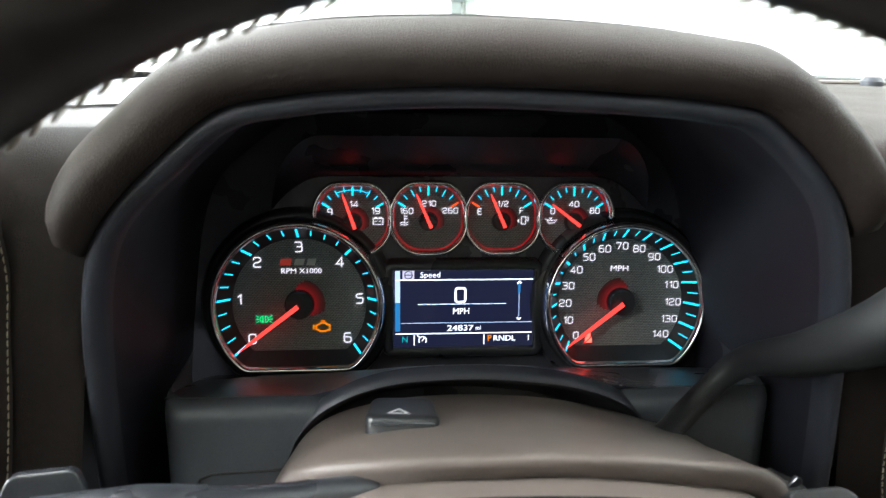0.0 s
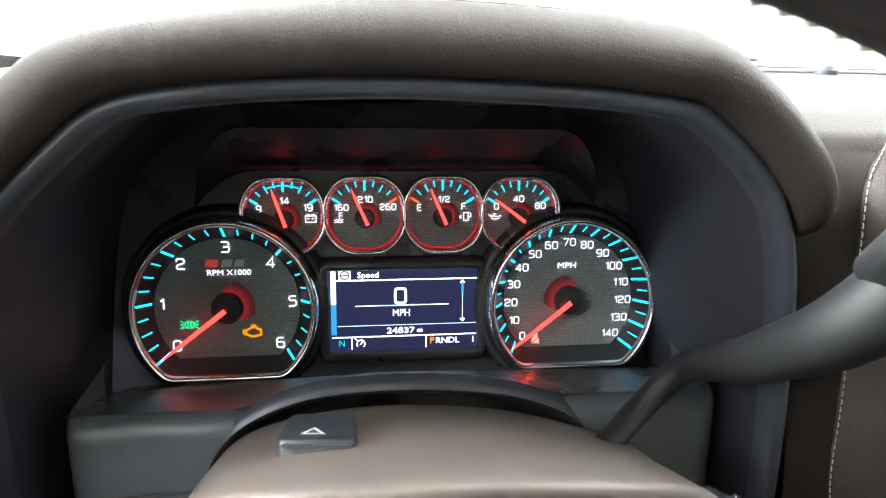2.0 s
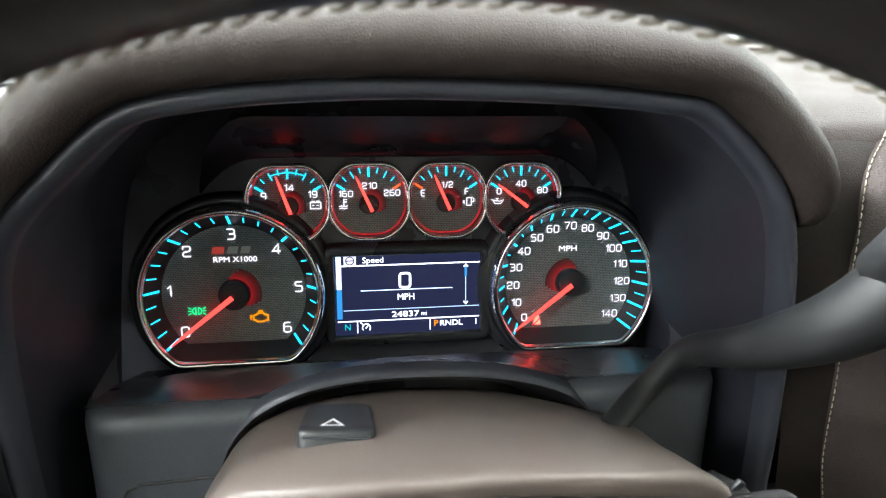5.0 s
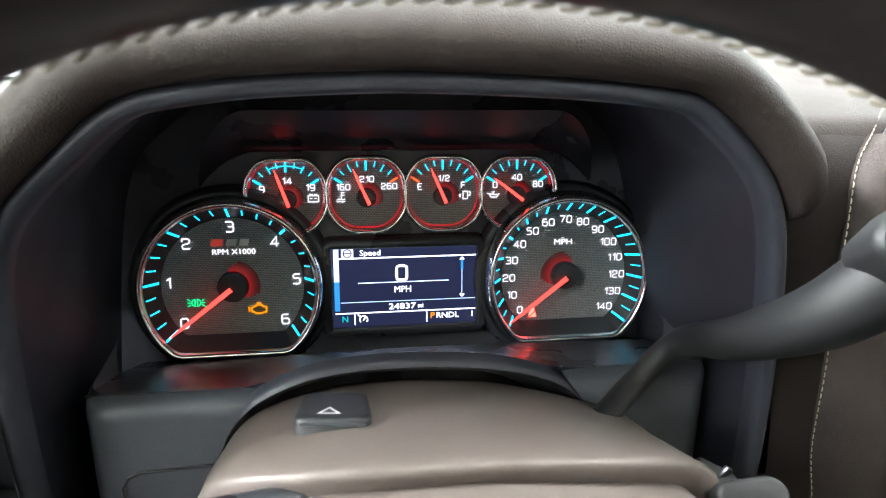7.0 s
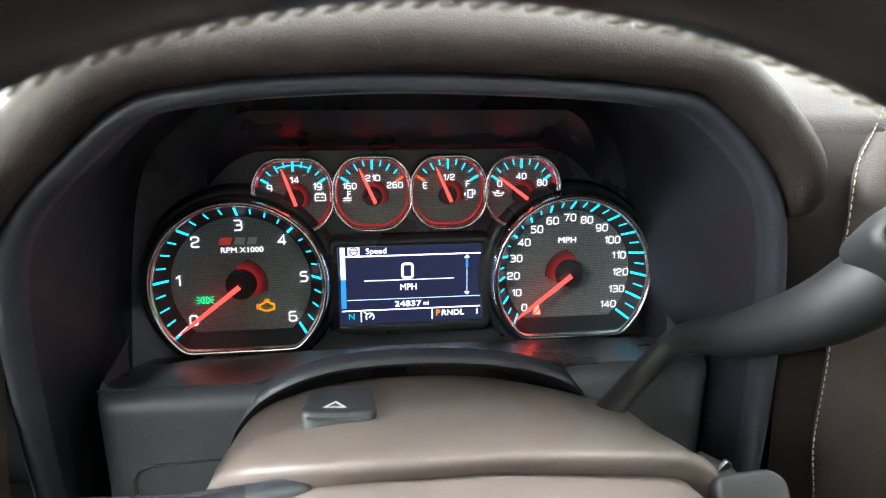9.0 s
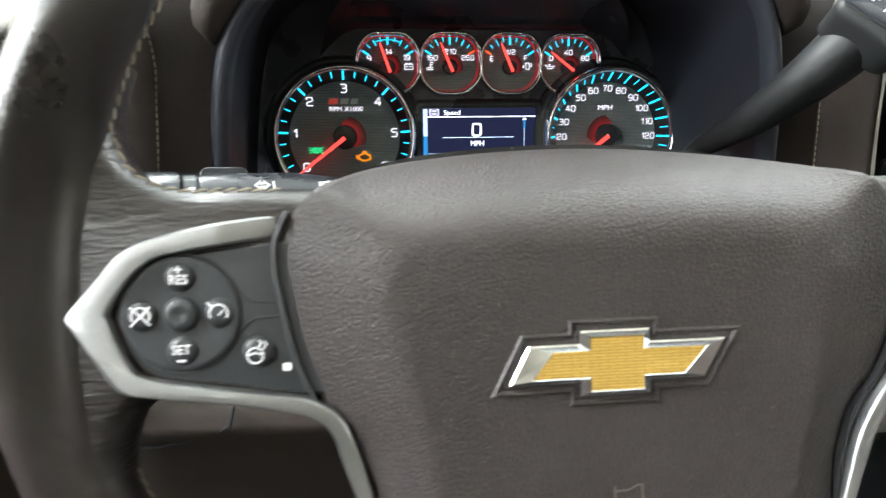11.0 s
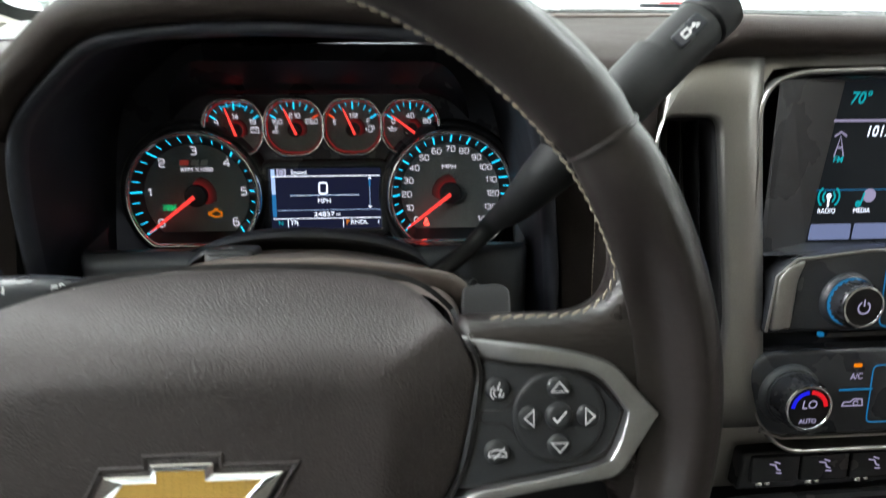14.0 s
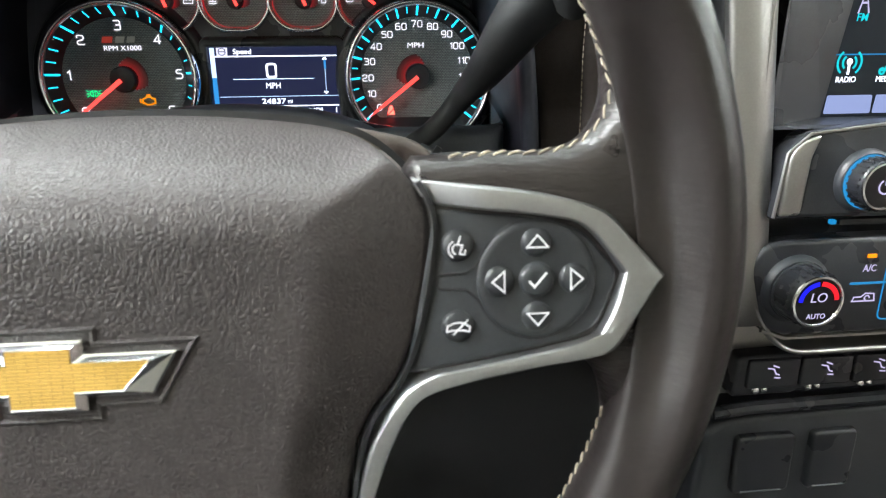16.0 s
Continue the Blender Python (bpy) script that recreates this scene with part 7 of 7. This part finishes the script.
part("divider", prism(box_outline(0.3825, -0.0765, 0.4085, -0.0750, 0.0004), 0.003, 0.0046), BLUERING, stack, smooth=False)
icon("recirculation_mark", stack, LILAC, [[(0.386, -0.0885), (0.387, -0.0855), (0.392, -0.0855), (0.395, -0.0830), (0.401, -0.0835), (0.402, -0.0885), (0.386, -0.0885)], arc(0.3965, -0.0865, 0.0018, 0, 270, 8)], 0.0010, 0.0042)
part("climate_display", band(box_outline(0.4075, -0.102, 0.47, -0.058, 0.004), [(0, 0.0042), (0.0006, 0.0048), (0.0012, 0.0042)]), BLUERING, stack, "blue lit display outline")
# lower key row
part("key_bar", prism(rounded(mm([(330, -176), (334, -143), (620, -137), (620, -174)]), 0.004, 3), -0.05, -0.028, 0.003), BLACK, stack, "glossy black key row", angle=50)
for k, kx in enumerate((0.360, 0.402, 0.444)):
    part("row_key", prism(box_outline(kx - 0.020, -0.1680, kx + 0.020, -0.1450, 0.002), -0.03, -0.0245, 0.0015), BLACK, stack, "black key with lilac symbol", angle=50)
    icon("key_symbol", stack, LILAC, [[(kx - 0.006, -0.1510), (kx - 0.001, -0.1520), (kx + 0.001, -0.1560), (kx + 0.004, -0.1570)], [(kx - 0.002, -0.1490), (kx + 0.003, -0.1510)], [(kx, -0.1590), (kx + 0.005, -0.1595)]], 0.0011, -0.0243)
    part("key_lamp", moved(dome(0.0030, 0.0018, 0, 0, 0), kx - 0.012, -0.1700, -0.0265), CHROME, stack, "small bright key tip")
    part("key_lamp", moved(dome(0.0024, 0.0016, 0, 0, 0), kx - 0.005, -0.1695, -0.0265), CHROME, stack, "small bright key tip")
part("row_lip", tube([(0.318, -0.188, -0.028), (0.345, -0.184, -0.026), (0.62, -0.180, -0.026)], 0.005, 8), BLACK, stack, "black lip below the keys")
lowp = thing("power_outlet_panel", "black lower panel with covered power outlets", "outlet panel", STACK)
part("panel", prism(rounded(mm([(310, -310), (318, -210), (332, -198), (620, -192), (620, -310)]), 0.01, 4), -0.07, -0.034, 0.006), GREY, lowp, "charcoal outlet panel", angle=50)
for ox, w in ((0.366, 0.024), (0.423, 0.019)):
    part("outlet_cover", prism(box_outline(ox - w, -0.264, ox + w, -0.212, 0.005), -0.04, -0.028, 0.003), BLACK, lowp, "black hinged outlet cover", angle=50)
    part("cover_edge", tube([(ox - w * 0.7, -0.2615, -0.0275), (ox + w * 0.7, -0.2615, -0.0275)], 0.0012, 6), GREY, lowp)

# dash brow over the centre stack: rounded brown roll
brow_rear = spline([(0.238, 0.322, 0), (0.262, 0.345, 0), (0.29, 0.369, 0), (0.349, 0.410, 0), (0.405, 0.437, 0), (0.50, 0.458, 0), (0.70, 0.463, 0), (0.95, 0.455, 0)], 5)
brow_rows = []
for f, dz in ((0.0, -0.004), (0.03, 0.003), (0.12, 0.0075), (0.4, 0.014), (0.7, 0.020), (0.86, 0.021), (0.95, 0.018), (1.0, 0.011), (0.99, 0.004), (0.90, -0.002), (0.80, -0.012)):
    row = []
    for p in brow_rear:
        front = 0.276 + 0.05 * max(0.0, (p.x - 0.30) / 0.9) ** 2
        grow = min(1.0, (p.x - 0.234) / 0.05)
        row.append(Vector((p.x, p.y + (front - p.y) * f, dash_z(p.x, 0.3) + dz * (grow if dz > 0 else 1) - 0.008 * (1 - grow))))
    brow_rows.append(row)
rollp = loft(brow_rows, closed=False)
shell("dash_brow", rollp, LEATHER, "padded brown roll over the centre stack", "dashboard", kind="structure", angle=70)

# sheet of paper lying on the dashboard against the windscreen
paper = thing("paper_sheet", "white paper sheet with a green edge on the dashboard", "paper")
near_edge = spline([(-0.258, 0.405, 0), (-0.167, 0.438, 0), (-0.08, 0.47, 0), (-0.02, 0.50, 0)], 4)
far_edge = spline([(-0.293, 0.532, 0), (-0.205, 0.594, 0), (-0.12, 0.617, 0), (-0.035, 0.638, 0)], 4)
sheet = loft([[Vector((a.x + (b.x - a.x) * f, a.y + (b.y - a.y) * f, dash_z(a.x, a.y) + 0.0045 + 0.003 * math.sin(3 * f + 9 * a.x))) for a, b in zip(near_edge, far_edge)] for f in (0, 0.25, 0.5, 0.75, 1)], closed=False)
bmesh.ops.solidify(sheet, geom=sheet.faces[:], thickness=0.0006)
part("sheet", sheet, PAPER, paper, "white paper")
part("green_edge", tube([Vector((p.x, p.y - 0.001, dash_z(p.x, p.y) + 0.0040 + 0.003 * math.sin(9 * p.x))) for p in near_edge[2:9]], 0.0016, 6), GREEN, paper, "lime green edge")
nub = thing("light_sensor", "small dark dome sensor on the dashboard top", "sensor", Matrix.Translation((0.408, 0.605, dash_z(0.408, 0.605))))
part("dome", lathe([(0.010, 0), (0.010, 0.004), (0.007, 0.008), (0.0, 0.0095)], 20), GREY, nub)
